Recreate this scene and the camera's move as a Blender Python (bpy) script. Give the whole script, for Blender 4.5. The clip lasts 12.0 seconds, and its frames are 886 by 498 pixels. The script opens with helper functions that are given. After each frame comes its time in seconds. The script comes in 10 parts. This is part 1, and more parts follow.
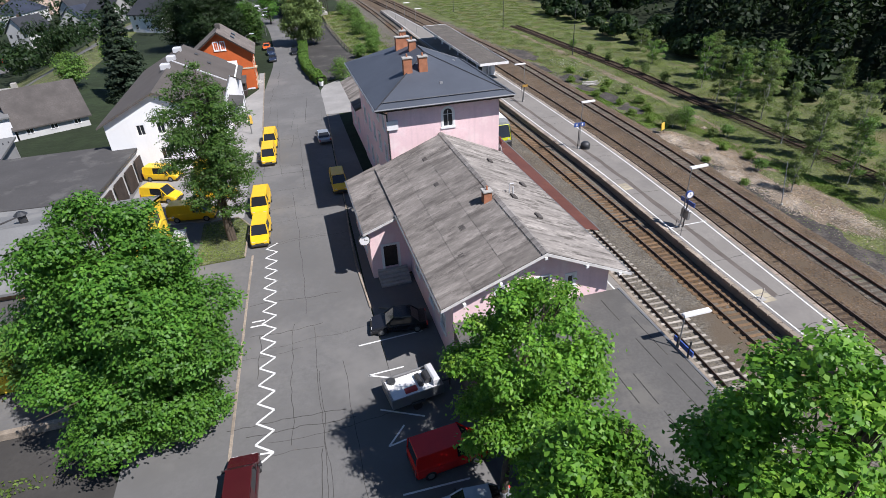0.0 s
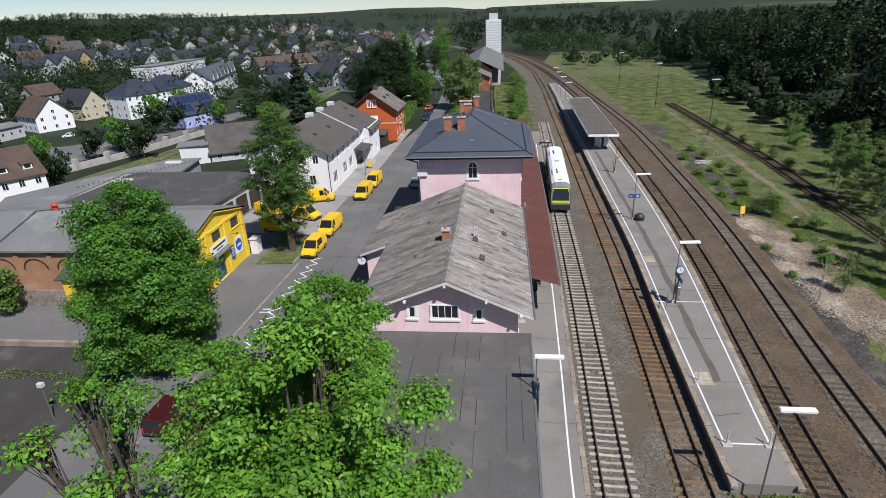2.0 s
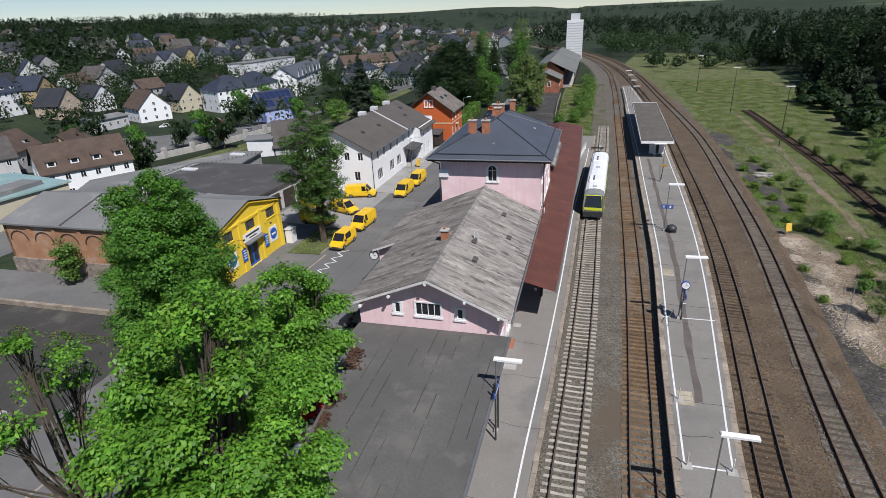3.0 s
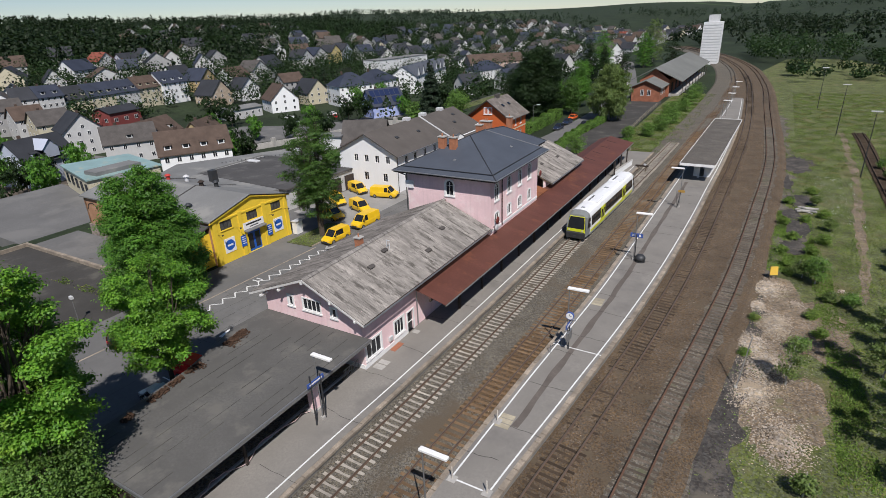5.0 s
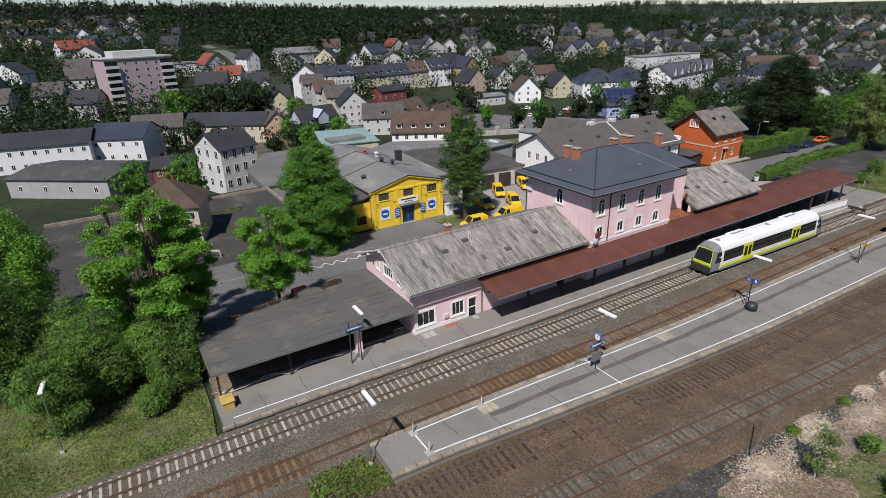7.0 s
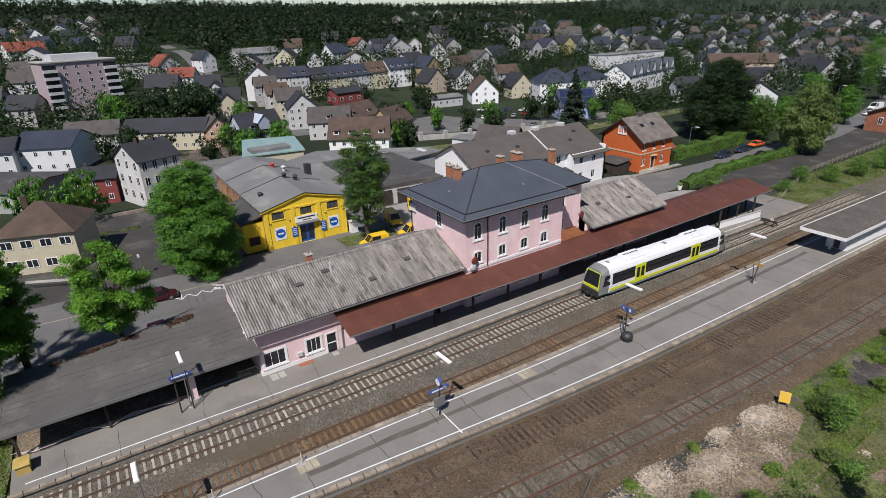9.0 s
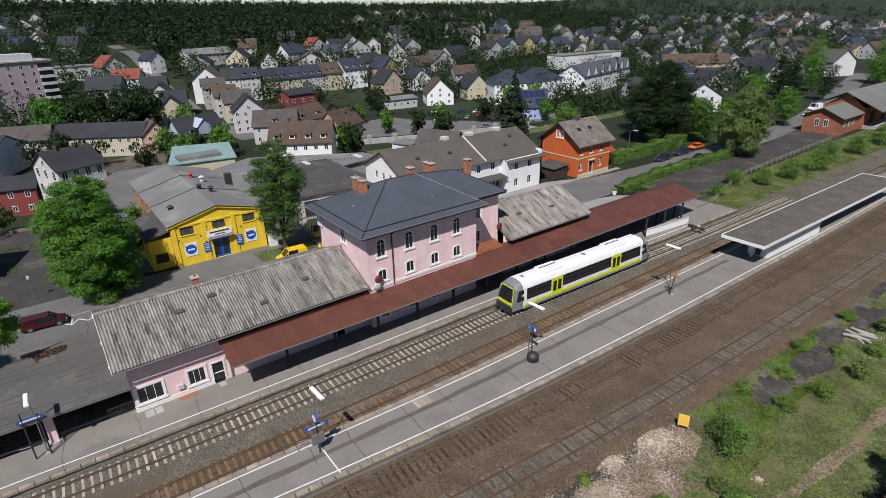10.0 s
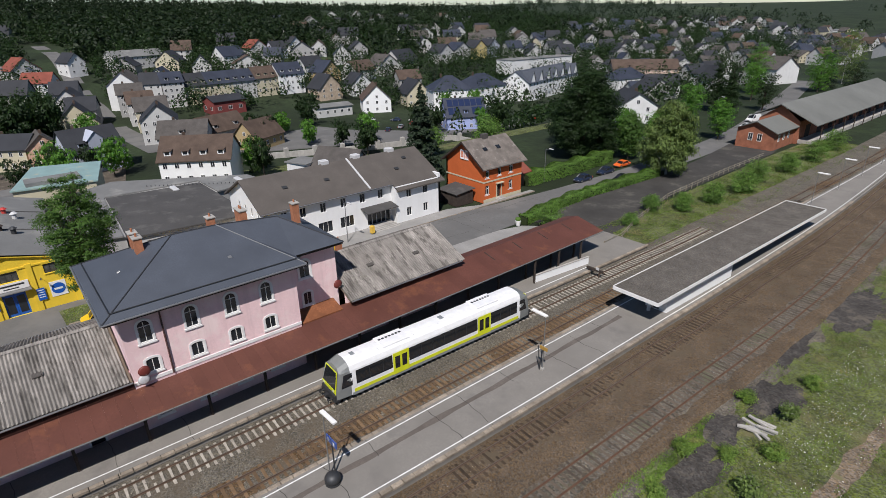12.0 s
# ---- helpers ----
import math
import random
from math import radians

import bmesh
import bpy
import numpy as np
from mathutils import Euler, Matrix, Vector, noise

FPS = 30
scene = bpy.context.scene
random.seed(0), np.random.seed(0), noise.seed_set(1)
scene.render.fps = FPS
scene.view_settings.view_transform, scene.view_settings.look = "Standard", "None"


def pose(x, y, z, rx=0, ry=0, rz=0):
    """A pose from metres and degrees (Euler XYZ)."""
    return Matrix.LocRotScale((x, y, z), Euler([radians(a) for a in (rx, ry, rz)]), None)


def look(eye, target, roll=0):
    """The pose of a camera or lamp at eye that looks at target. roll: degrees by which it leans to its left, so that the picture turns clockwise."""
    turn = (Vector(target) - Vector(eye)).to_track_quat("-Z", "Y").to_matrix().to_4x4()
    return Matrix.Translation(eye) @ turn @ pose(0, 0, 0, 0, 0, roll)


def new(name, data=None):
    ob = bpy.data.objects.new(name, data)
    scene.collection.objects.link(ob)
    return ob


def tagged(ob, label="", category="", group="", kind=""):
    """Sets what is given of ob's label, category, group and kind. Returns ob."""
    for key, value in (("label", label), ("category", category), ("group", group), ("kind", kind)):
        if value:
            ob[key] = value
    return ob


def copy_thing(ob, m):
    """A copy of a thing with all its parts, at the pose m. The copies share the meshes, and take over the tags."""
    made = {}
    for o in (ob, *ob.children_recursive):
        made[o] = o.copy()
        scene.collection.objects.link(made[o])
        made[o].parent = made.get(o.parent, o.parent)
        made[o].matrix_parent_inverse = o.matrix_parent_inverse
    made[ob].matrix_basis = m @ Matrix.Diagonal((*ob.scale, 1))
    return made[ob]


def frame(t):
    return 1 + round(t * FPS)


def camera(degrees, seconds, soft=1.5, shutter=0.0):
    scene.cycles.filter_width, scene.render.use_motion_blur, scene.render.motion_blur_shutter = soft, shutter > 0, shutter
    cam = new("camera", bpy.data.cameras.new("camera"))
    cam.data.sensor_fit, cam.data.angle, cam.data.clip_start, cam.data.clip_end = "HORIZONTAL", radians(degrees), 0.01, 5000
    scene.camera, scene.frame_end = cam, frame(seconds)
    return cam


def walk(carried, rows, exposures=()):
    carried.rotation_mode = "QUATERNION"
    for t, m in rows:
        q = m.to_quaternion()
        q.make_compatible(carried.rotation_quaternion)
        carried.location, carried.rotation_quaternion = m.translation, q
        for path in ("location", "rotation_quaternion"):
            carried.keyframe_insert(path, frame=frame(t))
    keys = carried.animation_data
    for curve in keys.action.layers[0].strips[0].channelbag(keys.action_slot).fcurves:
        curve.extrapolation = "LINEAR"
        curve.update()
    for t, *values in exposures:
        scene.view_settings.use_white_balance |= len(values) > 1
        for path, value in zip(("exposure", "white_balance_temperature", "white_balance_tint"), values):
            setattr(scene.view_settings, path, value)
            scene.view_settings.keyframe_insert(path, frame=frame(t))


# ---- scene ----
cam = camera(78.0, 12.0, soft=0.6)
PATH = [
    (0, (-13.391, -27.083, 25.791), (-12.96, -25.422, 24.763), -2.7),
    (0.5, (-9.747, -30.623, 25.903), (-9.624, -28.907, 24.883), -2.4),
    (1, (-4.972, -32.868, 25.817), (-4.989, -31.144, 24.802), -2.5),
    (1.5, (-0.157, -33.773, 25.458), (-0.28, -31.978, 24.584), -2.7),
    (2, (4.006, -35.184, 25.382), (3.792, -33.36, 24.59), -2.6),
    (2.5, (7.459, -35.568, 25.498), (7.13, -33.759, 24.711), -2.5),
    (3, (10.982, -35.151, 25.646), (10.489, -33.378, 24.864), -2.6),
    (5, (31.784, -30.489, 27.741), (30.836, -28.908, 26.966), -2.5),
    (5.5, (36.838, -29.091, 28.364), (35.594, -27.725, 27.598), -1.8),
    (6, (41.306, -27.466, 29.006), (39.835, -26.345, 28.243), -1.4),
    (6.5, (45.305, -25.316, 29.438), (43.746, -24.325, 28.671), -1.3),
    (8.5, (50.119, -12.768, 30.783), (48.543, -11.819, 29.999), -1.6),
    (9, (50.912, -9.154, 31.203), (49.376, -8.145, 30.413), -1.7),
    (9.5, (51.993, -5.424, 31.425), (50.498, -4.36, 30.63), -1.6),
    (10, (52.357, -1.069, 31.605), (50.88, 0.02, 30.81), -1.5),
    (10.5, (51.477, 3.846, 31.67), (50.012, 4.952, 30.878), -1.4),
    (11, (50.482, 9.315, 31.71), (49.04, 10.453, 30.919), -1.4),
    (11.5, (49.997, 14.745, 31.824), (48.575, 15.907, 31.033), -1.2),
    (12, (50.154, 19.359, 31.962), (48.741, 20.531, 31.169), -0.9),
]
walk(cam, [(t, look(eye, target, roll)) for t, eye, target, roll in PATH],
     exposures=[(0.0, 0.46, 6250, 15), (0.6, 0.33, 6250, 15), (1.5, 0.19, 6250, 14), (3.0, 0.06, 6250, 13), (5.0, -0.02, 6450, 13), (8.0, 0.0, 6500, 14), (12.0, -0.03, 6500, 13)])

# ---------------------------------------------------------------- light
SUN_WAY = Vector((-0.53, 0.58, -1.0)).normalized()
SUN_EL = math.asin(-SUN_WAY.z)
SUN_AZ = math.atan2(-SUN_WAY.x, -SUN_WAY.y)
world = bpy.data.worlds.new("sky")
scene.world = world
world.use_nodes = True
wn = world.node_tree
sky = wn.nodes.new("ShaderNodeTexSky")
sky.sky_type = "NISHITA"
sky.sun_disc = False
sky.sun_elevation = SUN_EL
sky.sun_rotation = SUN_AZ
sky.altitude = 1500
sky.air_density, sky.dust_density, sky.ozone_density = 1.0, 0.05, 3.0
wn.nodes["Background"].inputs[1].default_value = 0.075
wn.links.new(sky.outputs[0], wn.nodes["Background"].inputs[0])
sun = new("sun", bpy.data.lights.new("sun", "SUN"))
sun.data.energy, sun.data.angle, sun.data.color = 5.0, radians(0.6), (1.0, 0.975, 0.935)
sun.matrix_world = look((40, -60, 120), Vector((40, -60, 120)) + SUN_WAY)

# ---------------------------------------------------------------- materials
MATS = {}


def mat(name, base, rough=0.85, vary=0.25, scale=0.6, fine=9.0, bump=0.15, metal=0.0, tint=None, patch=0.0, patch_scale=0.15,
        leaf=False, wave=0.0, spec=0.3, streak=0.0, rand=0.0, stretch=(1, 1, 1), dist=0.02, grain=None, stones=0.0, spread=0.45):
    """A surface with broad and fine variation, optional patches of a second colour and run-off streaks."""
    if name in MATS:
        return MATS[name]
    m = bpy.data.materials.new(name)
    m.use_nodes = True
    nt = m.node_tree
    N, L = nt.nodes, nt.links
    p = N["Principled BSDF"]
    p.inputs["Roughness"].default_value = rough
    p.inputs["Metallic"].default_value = metal
    p.inputs["Specular IOR Level"].default_value = spec
    geo = N.new("ShaderNodeNewGeometry")
    mp = N.new("ShaderNodeMapping")
    mp.inputs["Scale"].default_value = stretch
    L.new(geo.outputs["Position"], mp.inputs["Vector"])

    def noise_tex(sc, detail=4.0, rough_=0.6):
        n = N.new("ShaderNodeTexNoise")
        n.inputs["Scale"].default_value = sc
        n.inputs["Detail"].default_value = detail
        n.inputs["Roughness"].default_value = rough_
        L.new(mp.outputs[0], n.inputs["Vector"])
        return n

    def mixc(a, b, fac, blend="MIX"):
        x = N.new("ShaderNodeMix")
        x.data_type, x.blend_type = "RGBA", blend
        for sock, v in ((x.inputs[6], a), (x.inputs[7], b), (x.inputs[0], fac)):
            if isinstance(v, (tuple, float, int)):
                sock.default_value = v if not isinstance(v, tuple) else (*v, 1.0)
            else:
                L.new(v, sock)
        return x.outputs[2]

    def ramp(src, lo, hi):
        r = N.new("ShaderNodeMapRange")
        r.inputs[1].default_value, r.inputs[2].default_value = lo, hi
        L.new(src, r.inputs[0])
        return r.outputs[0]

    big, small = noise_tex(scale), noise_tex(fine, 3.0, 0.7)
    dark = tuple(max(0.0, c * (1 - vary * 1.5)) for c in base)
    light = tuple(min(0.95, c * (1 + vary)) for c in base)
    col = mixc(dark, light, ramp(big.outputs[0], 0.3, 0.7))
    col = mixc(col, tuple(c * (1 - (vary if grain is None else grain)) for c in base), ramp(small.outputs[0], 0.35, 0.75))
    if stones:
        vo = N.new("ShaderNodeTexVoronoi")
        vo.inputs["Scale"].default_value = stones
        L.new(mp.outputs[0], vo.inputs["Vector"])
        sp = N.new("ShaderNodeSeparateColor")
        L.new(vo.outputs["Color"], sp.inputs[0])
        hs = N.new("ShaderNodeHueSaturation")
        L.new(ramp_to(N, L, sp.outputs[0], 1 - spread, 1 + spread * 1.35), hs.inputs["Value"])
        L.new(ramp_to(N, L, sp.outputs[1], 0.6, 1.25), hs.inputs["Saturation"])
        L.new(col, hs.inputs["Color"])
        col = hs.outputs[0]
    if tint:
        pn = noise_tex(patch_scale, 5.0, 0.65)
        col = mixc(col, tint, ramp(pn.outputs[0], 0.62 - patch, 0.72 - patch * 0.8))
    if streak:
        st = N.new("ShaderNodeTexNoise")
        st.inputs["Scale"].default_value = 1.0
        st.inputs["Detail"].default_value = 4.0
        mp2 = N.new("ShaderNodeMapping")
        mp2.inputs["Scale"].default_value = (2.2, 2.2, 0.12)
        L.new(geo.outputs["Position"], mp2.inputs["Vector"])
        L.new(mp2.outputs[0], st.inputs["Vector"])
        r = ramp(st.outputs[0], 0.5, 0.8)
        k = N.new("ShaderNodeMath")
        k.operation = "MULTIPLY"
        k.inputs[1].default_value = streak
        L.new(r, k.inputs[0])
        col = mixc(col, tuple(c * 0.45 for c in base), k.outputs[0])
    if rand:
        oi = N.new("ShaderNodeObjectInfo")
        hs = N.new("ShaderNodeHueSaturation")
        L.new(ramp_to(N, L, oi.outputs["Random"], 1 - rand, 1 + rand), hs.inputs["Value"])
        L.new(col, hs.inputs["Color"])
        col = hs.outputs[0]
    L.new(col, p.inputs["Base Color"])
    if bump:
        b = N.new("ShaderNodeBump")
        b.inputs["Strength"].default_value = bump
        b.inputs["Distance"].default_value = dist
        L.new(small.outputs[0], b.inputs["Height"])
        L.new(b.outputs[0], p.inputs["Normal"])
    if leaf:
        tr = N.new("ShaderNodeBsdfTranslucent")
        hs = N.new("ShaderNodeHueSaturation")
        L.new(ramp_to(N, L, geo.outputs["Random Per Island"], 0.68, 1.34), hs.inputs["Value"])
        L.new(ramp_to(N, L, geo.outputs["Random Per Island"], 0.515, 0.487), hs.inputs["Hue"])
        L.new(col, hs.inputs["Color"])
        col = hs.outputs[0]
        L.new(col, p.inputs["Base Color"])
        lit = mixc(col, (base[0] * 1.9, base[1] * 1.5, base[2] * 1.3), 0.4)
        L.new(lit, tr.inputs["Color"])
        mx = N.new("ShaderNodeMixShader")
        mx.inputs[0].default_value = 0.34
        L.new(p.outputs[0], mx.inputs[1])
        L.new(tr.outputs[0], mx.inputs[2])
        L.new(mx.outputs[0], N["Material Output"].inputs[0])
    MATS[name] = m
    return m


def ramp_to(N, L, src, lo, hi):
    r = N.new("ShaderNodeMapRange")
    r.inputs[3].default_value, r.inputs[4].default_value = lo, hi
    L.new(src, r.inputs[0])
    return r.outputs[0]


def plain(name, base, rough=0.5, metal=0.0, spec=0.5, vary=0.08):
    return mat(name, base, rough, vary=vary, scale=1.5, fine=20, bump=0.03, metal=metal, spec=spec)


ASPHALT = mat("asphalt", (0.142, 0.139, 0.134), 0.9, 0.14, 0.12, 3.0, 0.25, tint=(0.165, 0.16, 0.152), patch=0.10, patch_scale=0.09)
ASPHALT_DARK = mat("asphalt_dark", (0.062, 0.058, 0.053), 0.93, 0.25, 0.2, 4.0, 0.3, tint=(0.10, 0.095, 0.08), patch=0.06, patch_scale=0.2)
PAVING = mat("paving", (0.30, 0.29, 0.275), 0.9, 0.16, 0.3, 6.0, 0.2)
PLATFORM = mat("platform_asphalt", (0.228, 0.212, 0.190), 0.9, 0.14, 0.2, 5.0, 0.2, tint=(0.172, 0.160, 0.146), patch=0.07, patch_scale=0.16)
KERB = mat("kerb_stone", (0.33, 0.275, 0.215), 0.9, 0.35, 0.8, 8.0, 0.3, rand=0.12, tint=(0.22, 0.185, 0.145), patch=0.06, patch_scale=0.9)
CONCRETE = mat("concrete", (0.42, 0.40, 0.37), 0.9, 0.2, 0.5, 7.0, 0.2, streak=0.3)
PAINT_WHITE = mat("white_marking", (0.72, 0.72, 0.70), 0.8, 0.12, 2.0, 12.0, 0.05)
BALLAST = mat("ballast", (0.142, 0.124, 0.096), 0.95, 0.2, 0.35, 6.5, 1.0, grain=0.5, tint=(0.110, 0.086, 0.060), patch=0.08, patch_scale=0.10, dist=0.06, stones=11.0, spread=0.42)
BALLAST_RUST = mat("ballast_rust", (0.132, 0.092, 0.056), 0.95, 0.22, 0.35, 6.5, 1.0, tint=(0.104, 0.080, 0.053), patch=0.06, patch_scale=0.4, grain=0.6, dist=0.06, stones=11.0, spread=0.32)
SLEEPER_CONC = mat("sleeper_concrete", (0.40, 0.36, 0.305), 0.9, 0.2, 2.0, 9.0, 0.2, rand=0.2)
BALLAST_DARK = mat("ballast_dark_rust", (0.118, 0.074, 0.038), 0.95, 0.22, 0.35, 6.5, 1.0, tint=(0.095, 0.066, 0.040), patch=0.06, patch_scale=0.4, grain=0.5, dist=0.06, stones=11.0, spread=0.32)
SLEEPER_BROWN = mat("sleeper_brown", (0.185, 0.118, 0.066), 0.95, 0.25, 1.5, 9.0, 0.3, rand=0.25)
SLEEPER_WOOD = mat("sleeper_wood", (0.070, 0.049, 0.032), 0.95, 0.3, 1.5, 9.0, 0.3, rand=0.3)
SLEEPER_GREY = mat("sleeper_grey", (0.125, 0.098, 0.074), 0.95, 0.3, 1.5, 9.0, 0.3, rand=0.35)
RAIL = mat("rail_rust", (0.125, 0.082, 0.058), 0.85, 0.25, 1.0, 12.0, 0.1)
RAIL_OLD = mat("rail_red_rust", (0.125, 0.070, 0.046), 0.9, 0.25, 1.0, 12.0, 0.1)
RAIL_TOP = plain("rail_head", (0.14, 0.11, 0.088), 0.45, 0.3)
GRASS = mat("grass_ground", (0.115, 0.135, 0.042), 0.95, 0.4, 0.4, 6.0, 0.9, tint=(0.155, 0.135, 0.068), patch=0.07, patch_scale=0.14, dist=0.1, stones=7.0, spread=0.4)
SHOULDER = mat("gravel_shoulder", (0.132, 0.113, 0.087), 0.95, 0.35, 0.4, 8.0, 0.8, tint=(0.105, 0.105, 0.062), patch=0.05, patch_scale=0.35, dist=0.06, stones=9.0, spread=0.4)
PANEL_BLUE = plain("solar_panel_blue", (0.02, 0.03, 0.075), 0.2)
EARTH = mat("bare_earth", (0.205, 0.155, 0.105), 0.95, 0.35, 0.5, 6.0, 0.7, tint=(0.165, 0.150, 0.075), patch=0.04, patch_scale=0.4, dist=0.06, stones=8.0, spread=0.4)
# Kept dark so cloud shade over the town sits in the ground colour.
TERRAIN = mat("far_ground", (0.026, 0.040, 0.016), 0.95, 0.45, 0.03, 0.5, 0.3, tint=(0.060, 0.088, 0.032), patch=0.05, patch_scale=0.0022, dist=0.5, grain=0.5)
DIRT = mat("dirt", (0.115, 0.095, 0.075), 0.95, 0.35, 0.3, 4.0, 0.5, tint=(0.18, 0.155, 0.12), patch=0.06, patch_scale=0.3)
CINDER = mat("cinder_path", (0.070, 0.062, 0.055), 0.95, 0.35, 0.5, 6.0, 0.6, tint=(0.120, 0.104, 0.082), patch=0.06, patch_scale=0.5, stones=7.0, spread=0.35)
GRAVEL_PALE = mat("pale_gravel", (0.40, 0.33, 0.25), 0.95, 0.25, 0.6, 7.0, 0.8, tint=(0.36, 0.29, 0.21), patch=0.06, patch_scale=0.5, dist=0.08, stones=6.0, spread=0.35)
PINK = mat("pink_render", (0.84, 0.605, 0.61), 0.92, 0.10, 0.25, 5.0, 0.12, tint=(0.83, 0.66, 0.645), patch=0.10, patch_scale=0.35, streak=0.22)
WHITE = mat("white_render", (0.80, 0.80, 0.79), 0.9, 0.05, 0.3, 6.0, 0.06, streak=0.08)
TRIM_WHITE = plain("white_trim", (0.80, 0.79, 0.77), 0.6)
YELLOW = mat("yellow_render", (0.80, 0.56, 0.045), 0.85, 0.08, 0.4, 6.0, 0.08, streak=0.12)
ORANGE = mat("orange_render", (0.55, 0.125, 0.035), 0.9, 0.10, 0.5, 6.0, 0.08, streak=0.1)
BRICK_OLD = mat("old_brick_wall", (0.42, 0.23, 0.13), 0.95, 0.25, 0.5, 8.0, 0.3, tint=(0.36, 0.28, 0.22), patch=0.08, patch_scale=0.5)
BRICK_RED = mat("red_brick", (0.34, 0.135, 0.08), 0.95, 0.25, 0.6, 8.0, 0.3)
# Cream to grey: wall tones lowered to carry the town's cloud shade.
CREAM = mat("cream_render", (0.52, 0.47, 0.34), 0.9, 0.08, 0.4, 6.0, 0.08)
# Darker copy of WHITE with cloud shade put into the render colour.
WHITE_SHADED = mat("shaded_white_render", (0.68, 0.68, 0.67), 0.9, 0.08, 0.3, 6.0, 0.06, streak=0.15)
PALE = mat("pale_render", (0.51, 0.505, 0.49), 0.9, 0.08, 0.4, 6.0, 0.08, streak=0.15)
GREYWALL = mat("grey_render", (0.36, 0.355, 0.345), 0.9, 0.12, 0.4, 6.0, 0.08, streak=0.25)
LILAC = mat("blue_render", (0.34, 0.40, 0.66), 0.9, 0.08, 0.4, 6.0, 0.08)
GREYBLUE = mat("greyblue_render", (0.42, 0.45, 0.53), 0.9, 0.08, 0.4, 6.0, 0.08)
ROSE = mat("rose_render", (0.42, 0.33, 0.34), 0.9, 0.08, 0.4, 6.0, 0.08)
REDWALL = mat("red_render", (0.22, 0.055, 0.05), 0.9, 0.1, 0.4, 6.0, 0.08)
OCHRE = mat("ochre_render", (0.40, 0.30, 0.16), 0.9, 0.1, 0.4, 6.0, 0.08)
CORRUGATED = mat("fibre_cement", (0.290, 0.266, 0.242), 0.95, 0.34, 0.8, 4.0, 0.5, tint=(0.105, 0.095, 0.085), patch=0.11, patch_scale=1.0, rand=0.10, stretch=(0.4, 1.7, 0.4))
# Darker copy of the sheets, laid on the west slopes; both carry lichen patches.
CORRUGATED_DARK = mat("fibre_cement_dark", (0.215, 0.195, 0.178), 0.95, 0.36, 0.8, 4.0, 0.5, tint=(0.10, 0.09, 0.082), patch=0.10, patch_scale=0.9, rand=0.16, stretch=(0.45, 1.5, 0.45))
SLATE = mat("slate_roof", (0.070, 0.080, 0.100), 0.62, 0.14, 0.3, 8.0, 0.12, spec=0.4)
SLATE_DARK = mat("dark_slate", (0.036, 0.038, 0.044), 0.75, 0.2, 0.2, 6.0, 0.12)
SLATE_BLUE = mat("blue_slate", (0.040, 0.047, 0.068), 0.6, 0.2, 0.2, 6.0, 0.12)
TILE_BROWN = mat("brown_tile", (0.10, 0.070, 0.054), 0.9, 0.25, 0.4, 5.0, 0.3)
TILE_GREY = mat("grey_tile", (0.095, 0.085, 0.078), 0.9, 0.25, 0.4, 5.0, 0.3)
TILE_OLD = mat("old_grey_tile", (0.19, 0.165, 0.145), 0.95, 0.3, 0.6, 6.0, 0.4, tint=(0.36, 0.34, 0.31), patch=0.0, patch_scale=1.2)
TILE_RED = mat("red_tile", (0.24, 0.072, 0.050), 0.9, 0.2, 0.4, 5.0, 0.3)
FELT = mat("roofing_felt", (0.076, 0.073, 0.071), 0.92, 0.16, 0.25, 6.0, 0.2, tint=(0.105, 0.101, 0.096), patch=0.08, patch_scale=0.3)
FELT_SHED = mat("weathered_felt", (0.108, 0.104, 0.097), 0.92, 0.16, 0.25, 6.0, 0.2, tint=(0.135, 0.128, 0.115), patch=0.08, patch_scale=0.3)
FELT_GREY = mat("grey_felt", (0.185, 0.185, 0.18), 0.92, 0.14, 0.2, 6.0, 0.15, tint=(0.24, 0.235, 0.22), patch=0.08, patch_scale=0.15)
CANOPY_RED = mat("rust_red_sheet", (0.120, 0.046, 0.033), 0.58, 0.16, 0.3, 5.0, 0.1, tint=(0.160, 0.062, 0.036), patch=0.05, patch_scale=0.35, rand=0.06)
BITUMEN = mat("gritted_bitumen", (0.118, 0.104, 0.088), 0.95, 0.22, 0.4, 6.0, 0.5, tint=(0.085, 0.078, 0.066), patch=0.06, patch_scale=0.5, stones=12.0, spread=0.3)
COPPER_ORANGE = mat("rusted_flat_roof", (0.24, 0.09, 0.04), 0.85, 0.3, 0.8, 6.0, 0.1)
GREEN_GLASS = mat("green_roof", (0.26, 0.38, 0.36), 0.35, 0.15, 0.3, 5.0, 0.05, tint=(0.40, 0.40, 0.30), patch=0.04, patch_scale=0.5)
STEEL_DARK = plain("dark_steel", (0.06, 0.062, 0.065), 0.55, 0.5)
STEEL_GREY = plain("grey_steel", (0.28, 0.28, 0.28), 0.45, 0.6)
ZINC = plain("zinc_gutter", (0.34, 0.34, 0.34), 0.4, 0.7)
TIMBER = mat("weathered_timber", (0.17, 0.13, 0.095), 0.9, 0.3, 1.0, 9.0, 0.2)
TIMBER_DARK = mat("dark_timber", (0.055, 0.042, 0.035), 0.9, 0.3, 1.0, 9.0, 0.2)
BRICK_CHIMNEY = mat("chimney_brick", (0.42, 0.175, 0.095), 0.95, 0.25, 1.5, 14.0, 0.3)
GLASS = plain("window_glass", (0.022, 0.026, 0.032), 0.06, 0.0, 0.6, vary=0.3)
GRIMY_GLASS = mat("grimy_glass", (0.09, 0.09, 0.085), 0.45, 0.4, 2.0, 9.0, 0.1)
